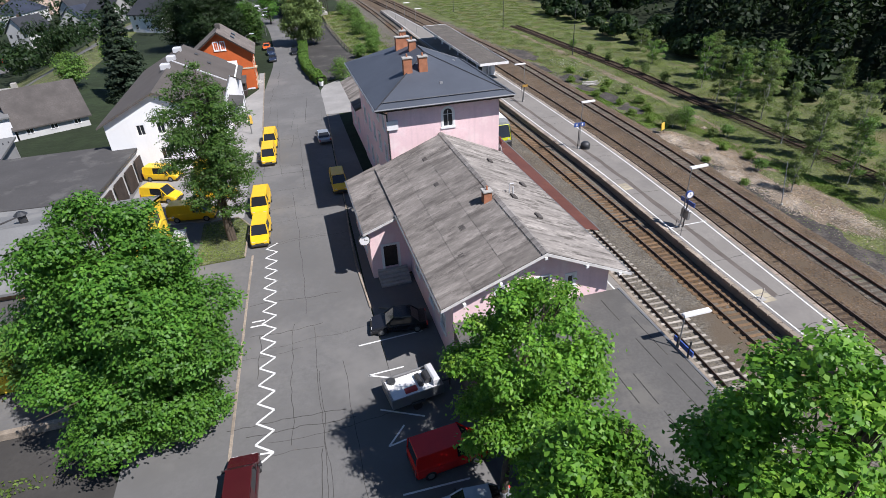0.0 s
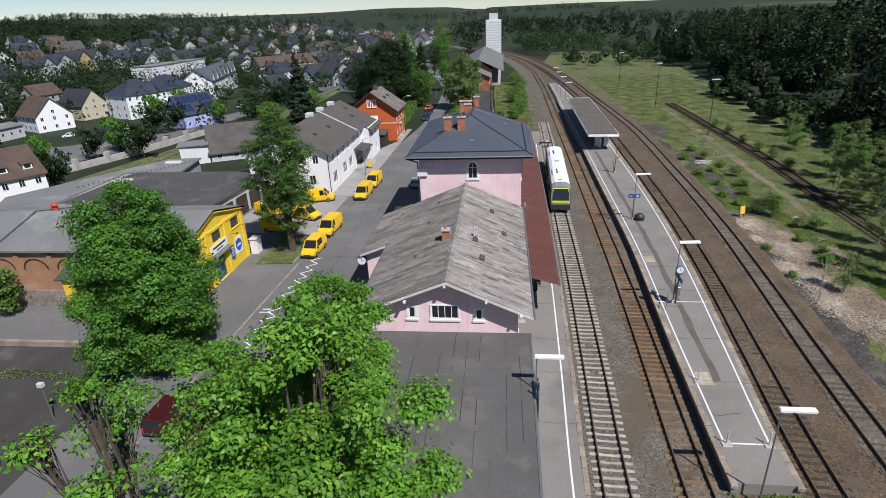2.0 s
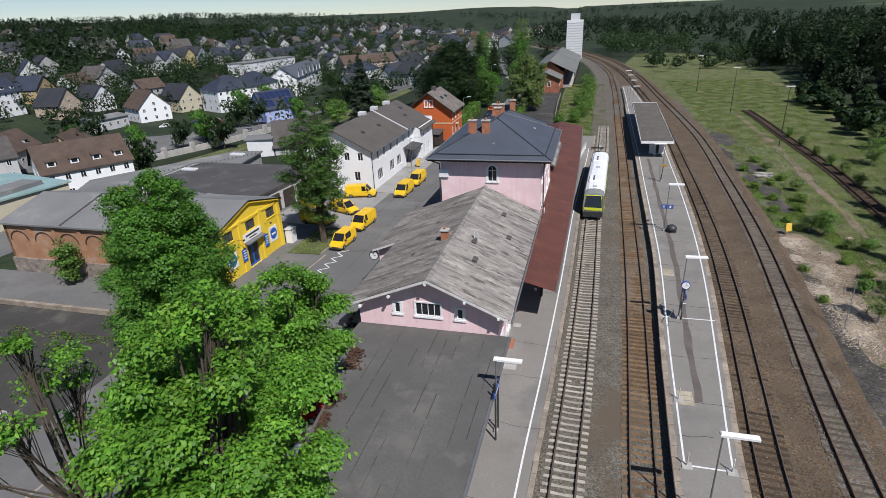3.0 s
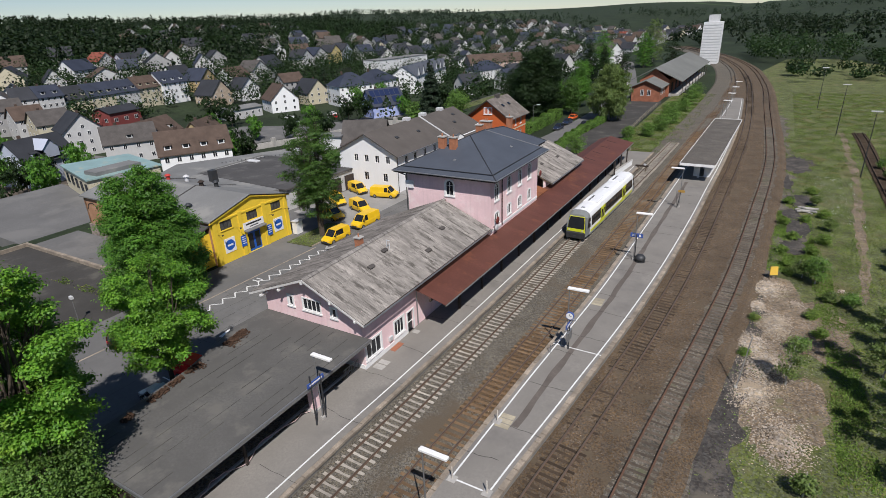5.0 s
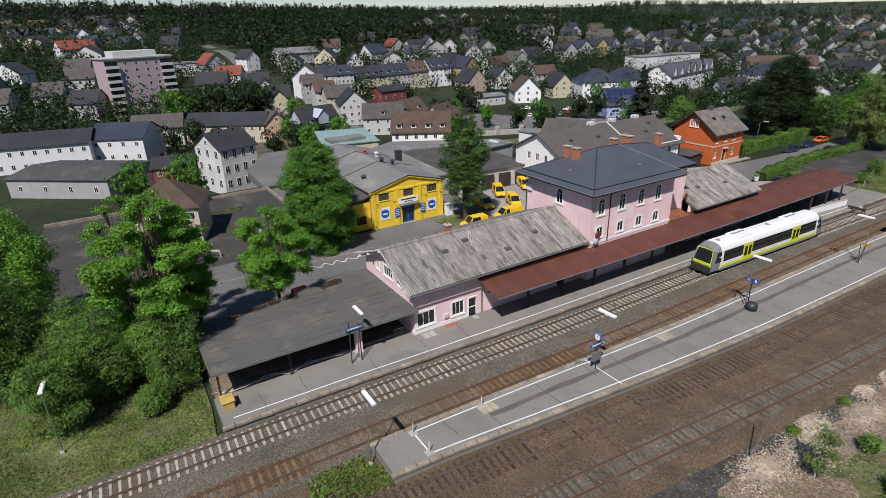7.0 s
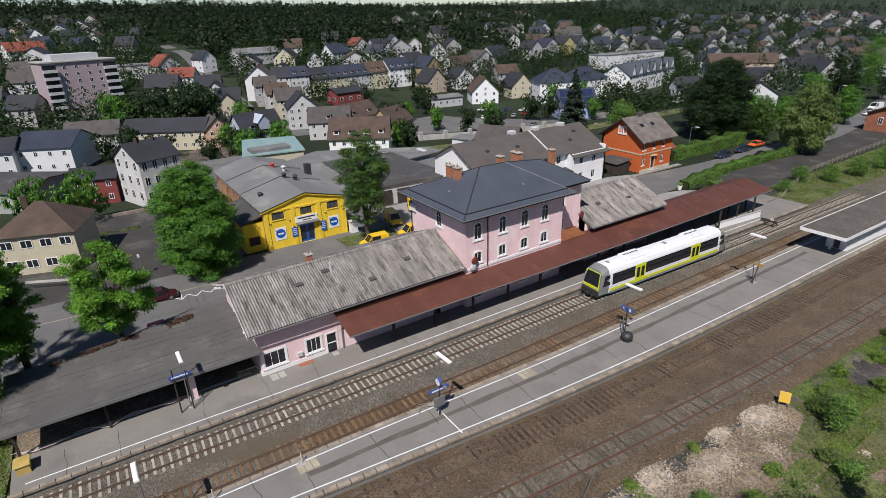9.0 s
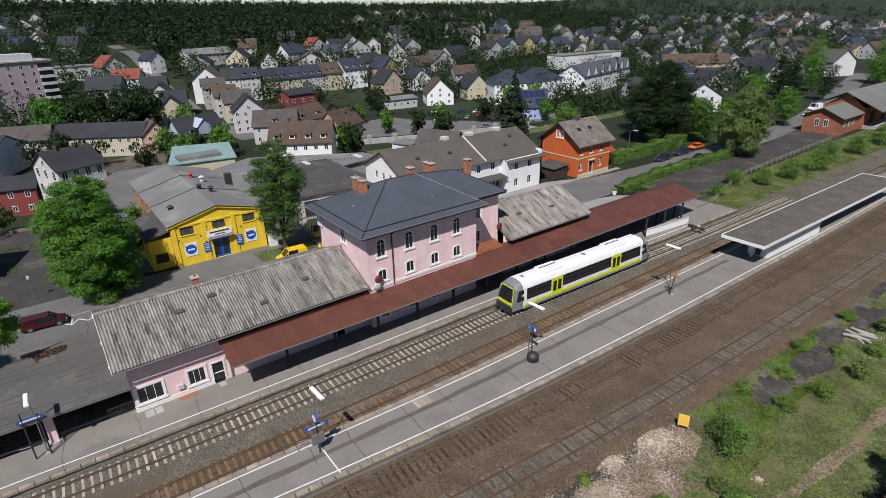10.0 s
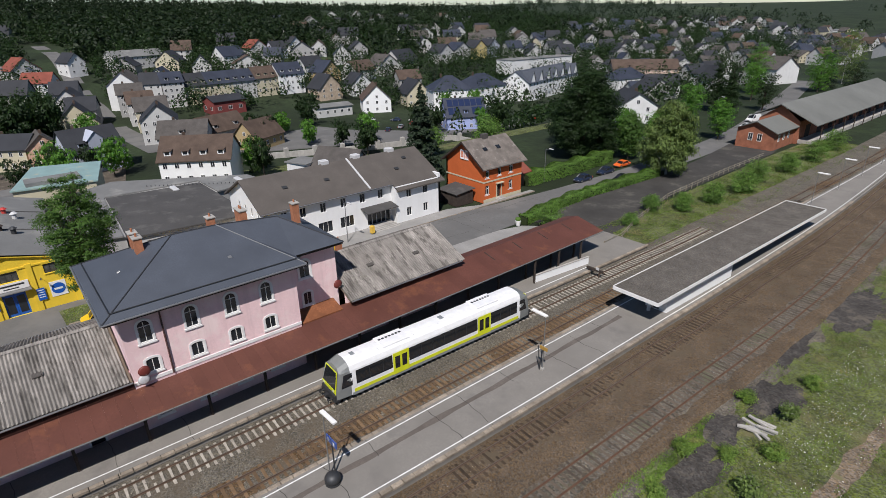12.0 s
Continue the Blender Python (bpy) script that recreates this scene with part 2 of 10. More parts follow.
GLASS_CAR = plain("vehicle_glass", (0.018, 0.02, 0.023), 0.05, 0.0, 0.6)
RUBBER = plain("tyre_rubber", (0.025, 0.025, 0.026), 0.85)
CAR_YELLOW = plain("yellow_car_paint", (0.80, 0.50, 0.015), 0.3)
CAR_RED = plain("red_car_paint", (0.62, 0.016, 0.014), 0.25)
CAR_MAROON = plain("maroon_car_paint", (0.055, 0.009, 0.012), 0.2)
CAR_BLACK = plain("black_car_paint", (0.014, 0.015, 0.02), 0.2)
CAR_SILVER = plain("silver_car_paint", (0.42, 0.45, 0.48), 0.3, 0.5)
CAR_WHITE = plain("white_car_paint", (0.75, 0.75, 0.75), 0.3)
CAR_ORANGE = plain("orange_car_paint", (0.75, 0.13, 0.02), 0.3)
CAR_BLUE = plain("darkblue_car_paint", (0.02, 0.03, 0.06), 0.25)
TRAIN_WHITE = plain("train_white", (0.80, 0.80, 0.80), 0.4)
TRAIN_LIME = plain("train_lime", (0.62, 0.66, 0.02), 0.4)
TRAIN_GREY = plain("train_grey", (0.23, 0.25, 0.26), 0.45)
TRAIN_CAB = plain("train_cab_grey", (0.20, 0.21, 0.205), 0.4)
TRAIN_BLACK = plain("train_black", (0.03, 0.03, 0.032), 0.6)
BLUE_SIGN = plain("blue_sign", (0.05, 0.10, 0.33), 0.4)
BLUE_DEEP = plain("blue_board", (0.012, 0.10, 0.45), 0.4)
SIGN_YELLOW = plain("sign_yellow", (0.72, 0.46, 0.07), 0.5)
RED_PLASTIC = plain("red_plastic", (0.5, 0.05, 0.04), 0.4)
DISH = plain("dish_grey", (0.55, 0.55, 0.55), 0.5)
DISH_RED = plain("dish_brown_red", (0.17, 0.035, 0.028), 0.5)
BARK = mat("bark", (0.105, 0.082, 0.062), 0.95, 0.3, 2.0, 12.0, 0.6)
BARK_PALE = mat("birch_bark", (0.42, 0.40, 0.37), 0.95, 0.3, 2.0, 9.0, 0.4)
LEAF_MAPLE = mat("maple_leaves", (0.150, 0.335, 0.036), 0.5, 0.35, 0.45, 1.6, 0.0, leaf=True, tint=(0.215, 0.355, 0.042), patch=0.04, patch_scale=0.5)
LEAF_DENSE = mat("dense_leaves", (0.100, 0.245, 0.030), 0.5, 0.35, 0.4, 1.6, 0.0, leaf=True)
LEAF_LIME = mat("lime_leaves", (0.080, 0.165, 0.030), 0.5, 0.35, 0.4, 1.6, 0.0, leaf=True)
LEAF_GARDEN = mat("garden_leaves", (0.030, 0.066, 0.016), 0.5, 0.35, 0.4, 1.6, 0.0, leaf=True)
# Darker leaf copy: the wood's shadow side is painted into this colour.
LEAF_WOOD_SHADED = mat("wood_leaves_shaded", (0.016, 0.034, 0.010), 0.6, 0.4, 0.3, 1.2, 0.0, leaf=True)
LEAF_DARK = mat("dark_leaves", (0.024, 0.052, 0.013), 0.55, 0.4, 0.3, 1.2, 0.0, leaf=True)
LEAF_BUSH = mat("bush_leaves", (0.140, 0.262, 0.050), 0.55, 0.4, 0.4, 1.6, 0.0, leaf=True)
LEAF_BIRCH = mat("birch_leaves", (0.150, 0.220, 0.060), 0.55, 0.35, 0.4, 1.6, 0.0, leaf=True)
# Fir colour for near spruces; on the far ridges it stands in for haze.
LEAF_FIR_HAZE = mat("fir_needles_and_haze", (0.040, 0.066, 0.036), 0.6, 0.4, 0.5, 2.0, 0.0, leaf=True)
LEAF_GRASS = mat("grass_blades", (0.155, 0.240, 0.046), 0.6, 0.4, 0.2, 1.2, 0.0, leaf=True, tint=(0.23, 0.205, 0.085), patch=0.10, patch_scale=0.25)
LEAF_WEED = mat("weed_leaves", (0.175, 0.285, 0.052), 0.55, 0.4, 0.4, 1.6, 0.0, leaf=True, tint=(0.24, 0.26, 0.08), patch=0.03, patch_scale=0.6)
PETALS = mat("white_petals", (0.72, 0.72, 0.66), 0.6, 0.1, 2.0, 9.0, 0.0)
LEAF_DEAD = mat("dead_leaves", (0.085, 0.048, 0.030), 0.9, 0.4, 0.6, 5.0, 0.0)

# ---------------------------------------------------------------- mesh tools


class Shape:
    """Collects points and faces for one mesh, with a material slot per face."""

    def __init__(self):
        self.v, self.f, self.m = [], [], []

    def add(self, verts, faces, m=0):
        k = len(self.v)
        self.v += [tuple(p) for p in verts]
        self.f += [tuple(i + k for i in f) for f in faces]
        self.m += [m] * len(faces)
        return self

    def box(self, x0, x1, y0, y1, z0, z1, m=0):
        return self.add([(x0, y0, z0), (x1, y0, z0), (x1, y1, z0), (x0, y1, z0), (x0, y0, z1), (x1, y0, z1), (x1, y1, z1), (x0, y1, z1)],
                        [(0, 3, 2, 1), (4, 5, 6, 7), (0, 1, 5, 4), (1, 2, 6, 5), (2, 3, 7, 6), (3, 0, 4, 7)], m)

    def cbox(self, x0, x1, y0, y1, z0, z1, c=0.03, m=0):
        """A box whose upper edges are bevelled."""
        pts = [(x0, y0, z0), (x1, y0, z0), (x1, y1, z0), (x0, y1, z0), (x0, y0, z1 - c), (x1, y0, z1 - c), (x1, y1, z1 - c), (x0, y1, z1 - c),
               (x0 + c, y0 + c, z1), (x1 - c, y0 + c, z1), (x1 - c, y1 - c, z1), (x0 + c, y1 - c, z1)]
        fs = [(0, 3, 2, 1), (8, 9, 10, 11)]
        for a in range(4):
            b = (a + 1) % 4
            fs += [(a, b, 4 + b, 4 + a), (4 + a, 4 + b, 8 + b, 8 + a)]
        return self.add(pts, fs, m)

    def cyl(self, p, q, r, r2=None, n=8, m=0):
        p, q = Vector(p), Vector(q)
        r2 = r if r2 is None else r2
        w = (q - p).normalized()
        u = w.orthogonal().normalized()
        s = w.cross(u)
        ring = [u * math.cos(2 * math.pi * i / n) + s * math.sin(2 * math.pi * i / n) for i in range(n)]
        pts = [p + r * d for d in ring] + [q + r2 * d for d in ring]
        fs = [(i, (i + 1) % n, n + (i + 1) % n, n + i) for i in range(n)] + [tuple(range(n - 1, -1, -1)), tuple(range(n, 2 * n))]
        return self.add(pts, fs, m)

    def prism(self, poly, z0, z1, m=0):
        """A plan polygon, counter-clockwise, lifted from z0 to z1."""
        n = len(poly)
        pts = [(x, y, z0) for x, y in poly] + [(x, y, z1) for x, y in poly]
        fs = [(i, (i + 1) % n, n + (i + 1) % n, n + i) for i in range(n)] + [tuple(range(n - 1, -1, -1)), tuple(range(n, 2 * n))]
        return self.add(pts, fs, m)

    def slab(self, a, b, c, d, t, m=0):
        """A sloping plate: four corners of its upper face, thickness t straight down."""
        pts = [Vector(p) for p in (a, b, c, d)]
        low = [p - Vector((0, 0, t)) for p in pts]
        return self.add(pts + low, [(0, 1, 2, 3), (7, 6, 5, 4), (0, 4, 5, 1), (1, 5, 6, 2), (2, 6, 7, 3), (3, 7, 4, 0)], m)

    def loft(self, rings, m=0, closed=True, caps=True):
        n = len(rings[0])
        pts = [p for r in rings for p in r]
        fs = []
        for k in range(len(rings) - 1):
            for i in range(n if closed else n - 1):
                j = (i + 1) % n
                fs.append((k * n + i, k * n + j, (k + 1) * n + j, (k + 1) * n + i))
        if caps:
            fs += [tuple(range(n - 1, -1, -1)), tuple(range((len(rings) - 1) * n, len(rings) * n))]
        return self.add(pts, fs, m)

    def blob(self, c, r, m=0, seg=8, rings=5):
        rr = [[(c[0] + r[0] * math.sin(math.pi * a / rings) * math.cos(2 * math.pi * b / seg), c[1] + r[1] * math.sin(math.pi * a / rings) * math.sin(2 * math.pi * b / seg),
                c[2] - r[2] * math.cos(math.pi * a / rings)) for b in range(seg)] for a in range(1, rings)]
        return self.loft(rr, m)

    def turned(self, mtx):
        self.v = [tuple(mtx @ Vector(p)) for p in self.v]
        return self

    def mesh(self, name, mats, smooth=False):
        me = bpy.data.meshes.new(name)
        me.from_pydata(self.v, [], self.f)
        for x in mats:
            me.materials.append(x)
        if len(mats) > 1:
            me.polygons.foreach_set("material_index", self.m)
        if smooth:
            me.polygons.foreach_set("use_smooth", [True] * len(self.f))
        me.update()
        return me


def part(name, shape, mats, parent=None, label="", smooth=False, at=None):
    """One mesh object. Its points are in world places if the parent stands at a base, in the parent's own space if that is at the origin."""
    mats = mats if isinstance(mats, (list, tuple)) else [mats]
    me = shape if isinstance(shape, bpy.types.Mesh) else shape.mesh(name, mats, smooth)
    ob = new(name, me)
    if at is not None:
        ob.matrix_basis = at
    if parent is not None:
        ob.parent = parent
        ob.matrix_parent_inverse = parent.matrix_basis.inverted() if parent.get("placed") else Matrix()
    if label:
        tagged(ob, label)
    return ob


def thing(name, base, label, category, group="", kind=""):
    """An Empty at a thing's base, whose parts are given in world places."""
    ob = new(name)
    ob.empty_display_size = 0.5
    ob.matrix_basis = Matrix.Translation(base)
    ob["placed"] = 1
    return tagged(ob, label, category, group, kind)


def local_thing(name, label, category, group="", kind=""):
    """An Empty at the origin, whose parts are given in its own space; copies are placed from it."""
    return tagged(new(name), label, category, group, kind)


def structure(name, shape, mats, label="", category="", smooth=False):
    ob = part(name, shape, mats, smooth=smooth)
    return tagged(ob, label, category, "", "structure")


def wall(s, p, q, z0, z1, th, holes=(), m=0, inner=1):
    """An upright wall from p to q in plan with openings (u0, u1, z0, z1); its thickness lies on the left of p to q for inner = 1."""
    p, q = Vector((*p, 0)), Vector((*q, 0))
    u = (q - p).normalized()
    n = Vector((-u.y, u.x, 0)) * th * inner
    length = (q - p).length
    us = sorted({0, length, *[h[0] for h in holes], *[h[1] for h in holes]})
    zs = sorted({z0, z1, *[h[2] for h in holes], *[h[3] for h in holes]})

    def pt(a, z, k):
        return p + u * a + n * k + Vector((0, 0, z))

    def solid(i, j):
        if not (0 <= i < len(us) - 1 and 0 <= j < len(zs) - 1):
            return False
        a, z = (us[i] + us[i + 1]) / 2, (zs[j] + zs[j + 1]) / 2
        return not any(h[0] < a < h[1] and h[2] < z < h[3] for h in holes)

    for i in range(len(us) - 1):
        for j in range(len(zs) - 1):
            if not solid(i, j):
                continue
            a, b, c, d = us[i], us[i + 1], zs[j], zs[j + 1]
            quads = [[pt(a, c, 0), pt(b, c, 0), pt(b, d, 0), pt(a, d, 0)], [pt(b, c, 1), pt(a, c, 1), pt(a, d, 1), pt(b, d, 1)]]
            if not solid(i - 1, j):
                quads.append([pt(a, c, 1), pt(a, c, 0), pt(a, d, 0), pt(a, d, 1)])
            if not solid(i + 1, j):
                quads.append([pt(b, c, 0), pt(b, c, 1), pt(b, d, 1), pt(b, d, 0)])
            if not solid(i, j - 1):
                quads.append([pt(a, c, 1), pt(b, c, 1), pt(b, c, 0), pt(a, c, 0)])
            if not solid(i, j + 1):
                quads.append([pt(a, d, 0), pt(b, d, 0), pt(b, d, 1), pt(a, d, 1)])
            for qd in quads:
                s.add(qd, [(0, 1, 2, 3)], m)
    return s


WIN = {}


def window_meshes(w, h, arch=0.0, bars=1, cross=0.0, border=0.0):
    """Frame and pane of a window of that size: x along it, y into the wall, z up from the sill. border: a raised surround outside."""
    key = (round(w, 2), round(h, 2), arch, bars, cross, border)
    if key in WIN:
        return WIN[key]
    fr, gl, sill, rim, bar = Shape(), Shape(), Shape(), Shape(), Shape()
    t = 0.055
    hw = w / 2
    fr.box(-hw, -hw + t, 0.0, 0.08, 0, h - arch)
    fr.box(hw - t, hw, 0.0, 0.08, 0, h - arch)
    sill.box(-hw, hw, -0.06, 0.10, -0.06, 0.05)
    if arch:
        n = 8
        outer = [(hw * math.cos(math.pi * i / n), h - arch + arch * math.sin(math.pi * i / n)) for i in range(n + 1)]
        inner = [((hw - t) * math.cos(math.pi * i / n), h - arch + (arch - t) * math.sin(math.pi * i / n)) for i in range(n + 1)]
        for i in range(n):
            a, b, c, d = outer[i], outer[i + 1], inner[i + 1], inner[i]
            fr.add([(a[0], 0, a[1]), (b[0], 0, b[1]), (c[0], 0, c[1]), (d[0], 0, d[1]), (a[0], .08, a[1]), (b[0], .08, b[1]), (c[0], .08, c[1]), (d[0], .08, d[1])],
                   [(0, 1, 2, 3), (0, 4, 5, 1), (2, 6, 7, 3)])
        gl.add([(x, 0.05, z) for x, z in inner] + [(-hw + t, 0.05, 0.05), (hw - t, 0.05, 0.05)], [tuple(range(n + 3))[::-1]])
    else:
        fr.box(-hw, hw, 0.0, 0.08, h - t, h)
        gl.add([(-hw + t, 0.05, 0.05), (hw - t, 0.05, 0.05), (hw - t, 0.05, h - t), (-hw + t, 0.05, h - t)], [(0, 1, 2, 3)])
    for i in range(1, bars + 1):
        x = -hw + w * i / (bars + 1)
        bar.box(x - 0.022, x + 0.022, 0.0, 0.07, 0.05, h - (t if not arch else arch * 0.4))
    if cross:
        bar.box(-hw + t, hw - t, 0.0, 0.068, cross - 0.022, cross + 0.022)
    if border:
        b = border
        rim.box(-hw - b, -hw, -0.05, 0.0, -0.06, h - arch)
        rim.box(hw, hw + b, -0.05, 0.0, -0.06, h - arch)
        rim.box(-hw - b - 0.05, hw + b + 0.05, -0.10, 0.0, -0.20, -0.06)
        if arch:
            n = 8
            for i in range(n):
                a0, a1 = math.pi * i / n, math.pi * (i + 1) / n
                q = [((hw + k) * math.cos(a), h - arch + (arch + k) * math.sin(a)) for a, k in ((a0, b), (a1, b), (a1, 0), (a0, 0))]
                rim.add([(x, -0.05, z) for x, z in q] + [(x, 0.0, z) for x, z in q], [(0, 1, 2, 3), (0, 4, 5, 1), (2, 6, 7, 3)])
        else:
            rim.box(-hw - b, hw + b, -0.05, 0.0, h, h + b)
    WIN[key] = [("window", fr.mesh("window", [TRIM_WHITE])), ("pane", gl.mesh("pane", [GLASS]))] + [(n, q.mesh(n, [TRIM_WHITE])) for n, q in (("sill", sill), ("surround", rim), ("glazing_bar", bar)) if q.f]
    return WIN[key]


def window(parent, x, y, z, out, w, h, arch=0.0, bars=1, cross=0.0, border=0.0, label=""):
    """A window whose outer plane passes through (x, y); out: the compass way it faces, in degrees from +x. Frame with its pane below it."""
    pieces = window_meshes(w, h, arch, bars, cross, border)
    at = Matrix.Translation((x, y, z)) @ Matrix.Rotation(radians(out + 90), 4, "Z")
    ob = new("window", pieces[0][1])
    ob.matrix_basis = at
    ob.parent = parent
    ob.matrix_parent_inverse = parent.matrix_basis.inverted() if parent.get("placed") else Matrix()
    if label:
        tagged(ob, label)
    for name, me in pieces[1:]:
        new(name, me).parent = ob
    return ob


def smooth_line(points, y):
    """A smooth curve through (y, x) points, read at y."""
    ys = [p[0] for p in points]
    xs = [p[1] for p in points]
    if y <= ys[0]:
        return xs[0] + (y - ys[0]) * (xs[1] - xs[0]) / (ys[1] - ys[0])
    for k in range(len(ys) - 1):
        if y <= ys[k + 1]:
            break
    k = min(k, len(ys) - 2)

    def slope(i):
        a, b = max(0, i - 1), min(len(ys) - 1, i + 1)
        return (xs[b] - xs[a]) / (ys[b] - ys[a])

    hgt = ys[k + 1] - ys[k]
    t = (y - ys[k]) / hgt
    return ((2 * t**3 - 3 * t**2 + 1) * xs[k] + (t**3 - 2 * t**2 + t) * hgt * slope(k) + (-2 * t**3 + 3 * t**2) * xs[k + 1] + (t**3 - t**2) * hgt * slope(k + 1))


def step(a, b, x):
    t = np.clip((x - a) / (b - a), 0, 1)
    return t * t * (3 - 2 * t)


def ground_z(x, y):
    """The height of the land: the station's level, the river flat, the town's hill, the wooded bank east of the line and the far hills."""
    x, y = np.asarray(x, float), np.asarray(y, float)
    z = -0.95 - 9.0 * step(-60, -94, x) + 5.0 * step(-205, -250, x) + 15 * step(-245, -390, x) + 36 * step(-330, -900, x) * (0.6 + 0.4 * step(700, -100, y))
    z = z + 46 * step(72, 225, x) * step(300, 60, y)
    r = np.hypot(x, y)
    az = np.arctan2(y, x)
    ridge = 30 + 16 * np.sin(az * 5 + 1.0) + 10 * np.sin(az * 11 + 2.3) + 4 * np.sin(az * 23)
    z = z + 0.6 * ridge * step(900, 2300, r) * step(-300, 700, y + 0.6 * np.abs(x)) + 24 * step(1500, 4200, r)
    return z


def gz(x, y):
    return float(ground_z(x, y))

# ---------------------------------------------------------------- land, street, tracks, platforms
STREET = -0.85


def land():
    def spread(lo, hi, fine_lo, fine_hi, d):
        out = list(np.arange(fine_lo, fine_hi + 0.1, d))
        k, g = fine_hi, d
        while k < hi:
            g = min(g * 1.16, 160)
            k += g
            out.append(k)
        k, g = fine_lo, d
        while k > lo:
            g = min(g * 1.16, 160)
            k -= g
            out.insert(0, k)
        return np.array(out)

    xs, ys = spread(-4400, 4400, -110, 90, 4.0), spread(-2500, 4700, -80, 220, 5.0)
    X, Y = np.meshgrid(xs, ys)
    Z = ground_z(X, Y)
    s = Shape()
    s.v = [tuple(p) for p in np.stack([X, Y, Z], -1).reshape(-1, 3).tolist()]
    n = len(xs)
    s.f = [(j * n + i, j * n + i + 1, (j + 1) * n + i + 1, (j + 1) * n + i) for j in range(len(ys) - 1) for i in range(n - 1)]
    s.m = [0] * len(s.f)
    structure("ground", s, [TERRAIN], "green valley land with a town and wooded hills", "ground", smooth=True)


land()


def sheet(name, poly, z, material, label, category, th=0.06):
    """A flat laid surface on the land."""
    return structure(name, Shape().prism(poly, z - th, z), [material], label, category)


def strip(left, right, ys, z, th=0.06):
    s = Shape()
    rings = [[(left(y), y, z), (right(y), y, z), (right(y), y, z - th), (left(y), y, z - th)] for y in ys]
    return s.loft(rings)


# the street runs along the station and bends away to the far end of the yard
STREET_W = [(-70, -24.5), (-10, -22.2), (12, -20.9), (40, -19.6), (80, -18.6), (110, -16.3), (150, -16.5), (185, -19.5), (240, -31), (330, -52)]
STREET_E = [(-70, -11), (-10, -10.2), (12, -10.3), (40, -9.6), (80, -8.2), (110, -9.6), (150, -9.6), (185, -12), (240, -23), (330, -44)]
structure("road", strip(lambda y: smooth_line(STREET_W, y), lambda y: smooth_line(STREET_E, y), np.arange(-70, 331, 5.0), STREET),
          [ASPHALT], "grey asphalt station street with cracks and patches", "road")
sheet("forecourt", [(-10.4, -40), (-3, -40), (-3, -0.3), (-5.9, 0.2), (-5.9, 13), (-9, 13.2), (-9.2, 24), (-6.5, 24.5), (-6.5, 64), (-8.6, 64), (-9.4, 40), (-10.2, 12)], STREET - 0.004,
      ASPHALT, "asphalt parking strip beside the station wall", "road")
sheet("yard", [(-26.8, -42), (-22, -42), (-22.0, -10), (-20.7, 12), (-19.6, 40), (-19.2, 46), (-23.2, 46.6), (-36, 46.6), (-36, 24), (-26.8, 24)], STREET - 0.006,
      ASPHALT, "asphalt yard in front of the yellow shop", "road")
sheet("pavement", [(-23.3, 46.6), (-18.9, 46), (-18.55, 80), (-18.4, 100), (-19.4, 100), (-19.4, 86), (-21.7, 80), (-21.7, 69), (-23.3, 69)], STREET + 0.07,
      PAVING, "pale paved footpath along the white office block", "pavement")
sheet("parking_lot", [(-60, -34), (-27, -38), (-26.2, -3.5), (-30.5, 2.9), (-60, 3.2)], STREET - 0.03, ASPHALT_DARK, "dark asphalt empty car park with weeds in its joints", "car park")
sheet("side_lane", [(-80, 4), (-60, 3.4), (-58, 14), (-66, 22), (-96, 26), (-96, 12)], STREET - 0.5, ASPHALT, "asphalt lane below the villa", "road", th=1.8)
sheet("goods_yard", [(-9.0, 86), (6, 92), (1.5, 115), (0.6, 165), (-3, 190), (-14, 190), (-9, 150), (-7.2, 128), (-8.5, 105)], STREET + 0.02, ASPHALT_DARK, "dark cinder goods yard behind the hedge", "yard")

TRACK = {
    "a": [(-90, 9.0), (-40, 10.0), (-10, 10.7), (0, 11.1), (16, 11.6), (37, 12.0), (50, 12.5), (62, 13.05), (78, 13.6), (104, 14.2)],
    "b": [(-90, 13.6), (-40, 14.7), (-9, 15.35), (1, 15.75), (10, 16.1), (25, 16.5), (53, 16.95), (72, 17.3), (108, 17.7), (150, 18.3), (188, 18.4), (234, 17.2), (300, 9.5), (380, -9), (480, -45)],
    "c": [(-90, 19.0), (-40, 20.9), (-8, 22.7), (3, 23.8), (17, 25.2), (31, 26.2), (50, 26.95), (67, 27.3), (85, 27.7), (116, 27.9), (146, 27.2), (188, 25.4), (234, 22.4), (300, 14.0), (380, -4.6), (480, -40.6)],
    "d": [(-90, 22.8), (-40, 25.2), (-8, 27.5), (3, 28.4), (17, 29.9), (31, 31.2), (44, 32.0), (63, 32.8), (78, 33.4), (98, 33.6), (153, 31.6), (220, 28.6), (300, 19.4), (380, 0.6), (480, -35.5)],
    "e": [(-30, 46.0), (36, 48.4), (66, 50.4), (93, 50.6), (123, 50.8), (170, 49), (240, 40)],
}
RAIL_Z = -0.36
BED_Z = -0.60


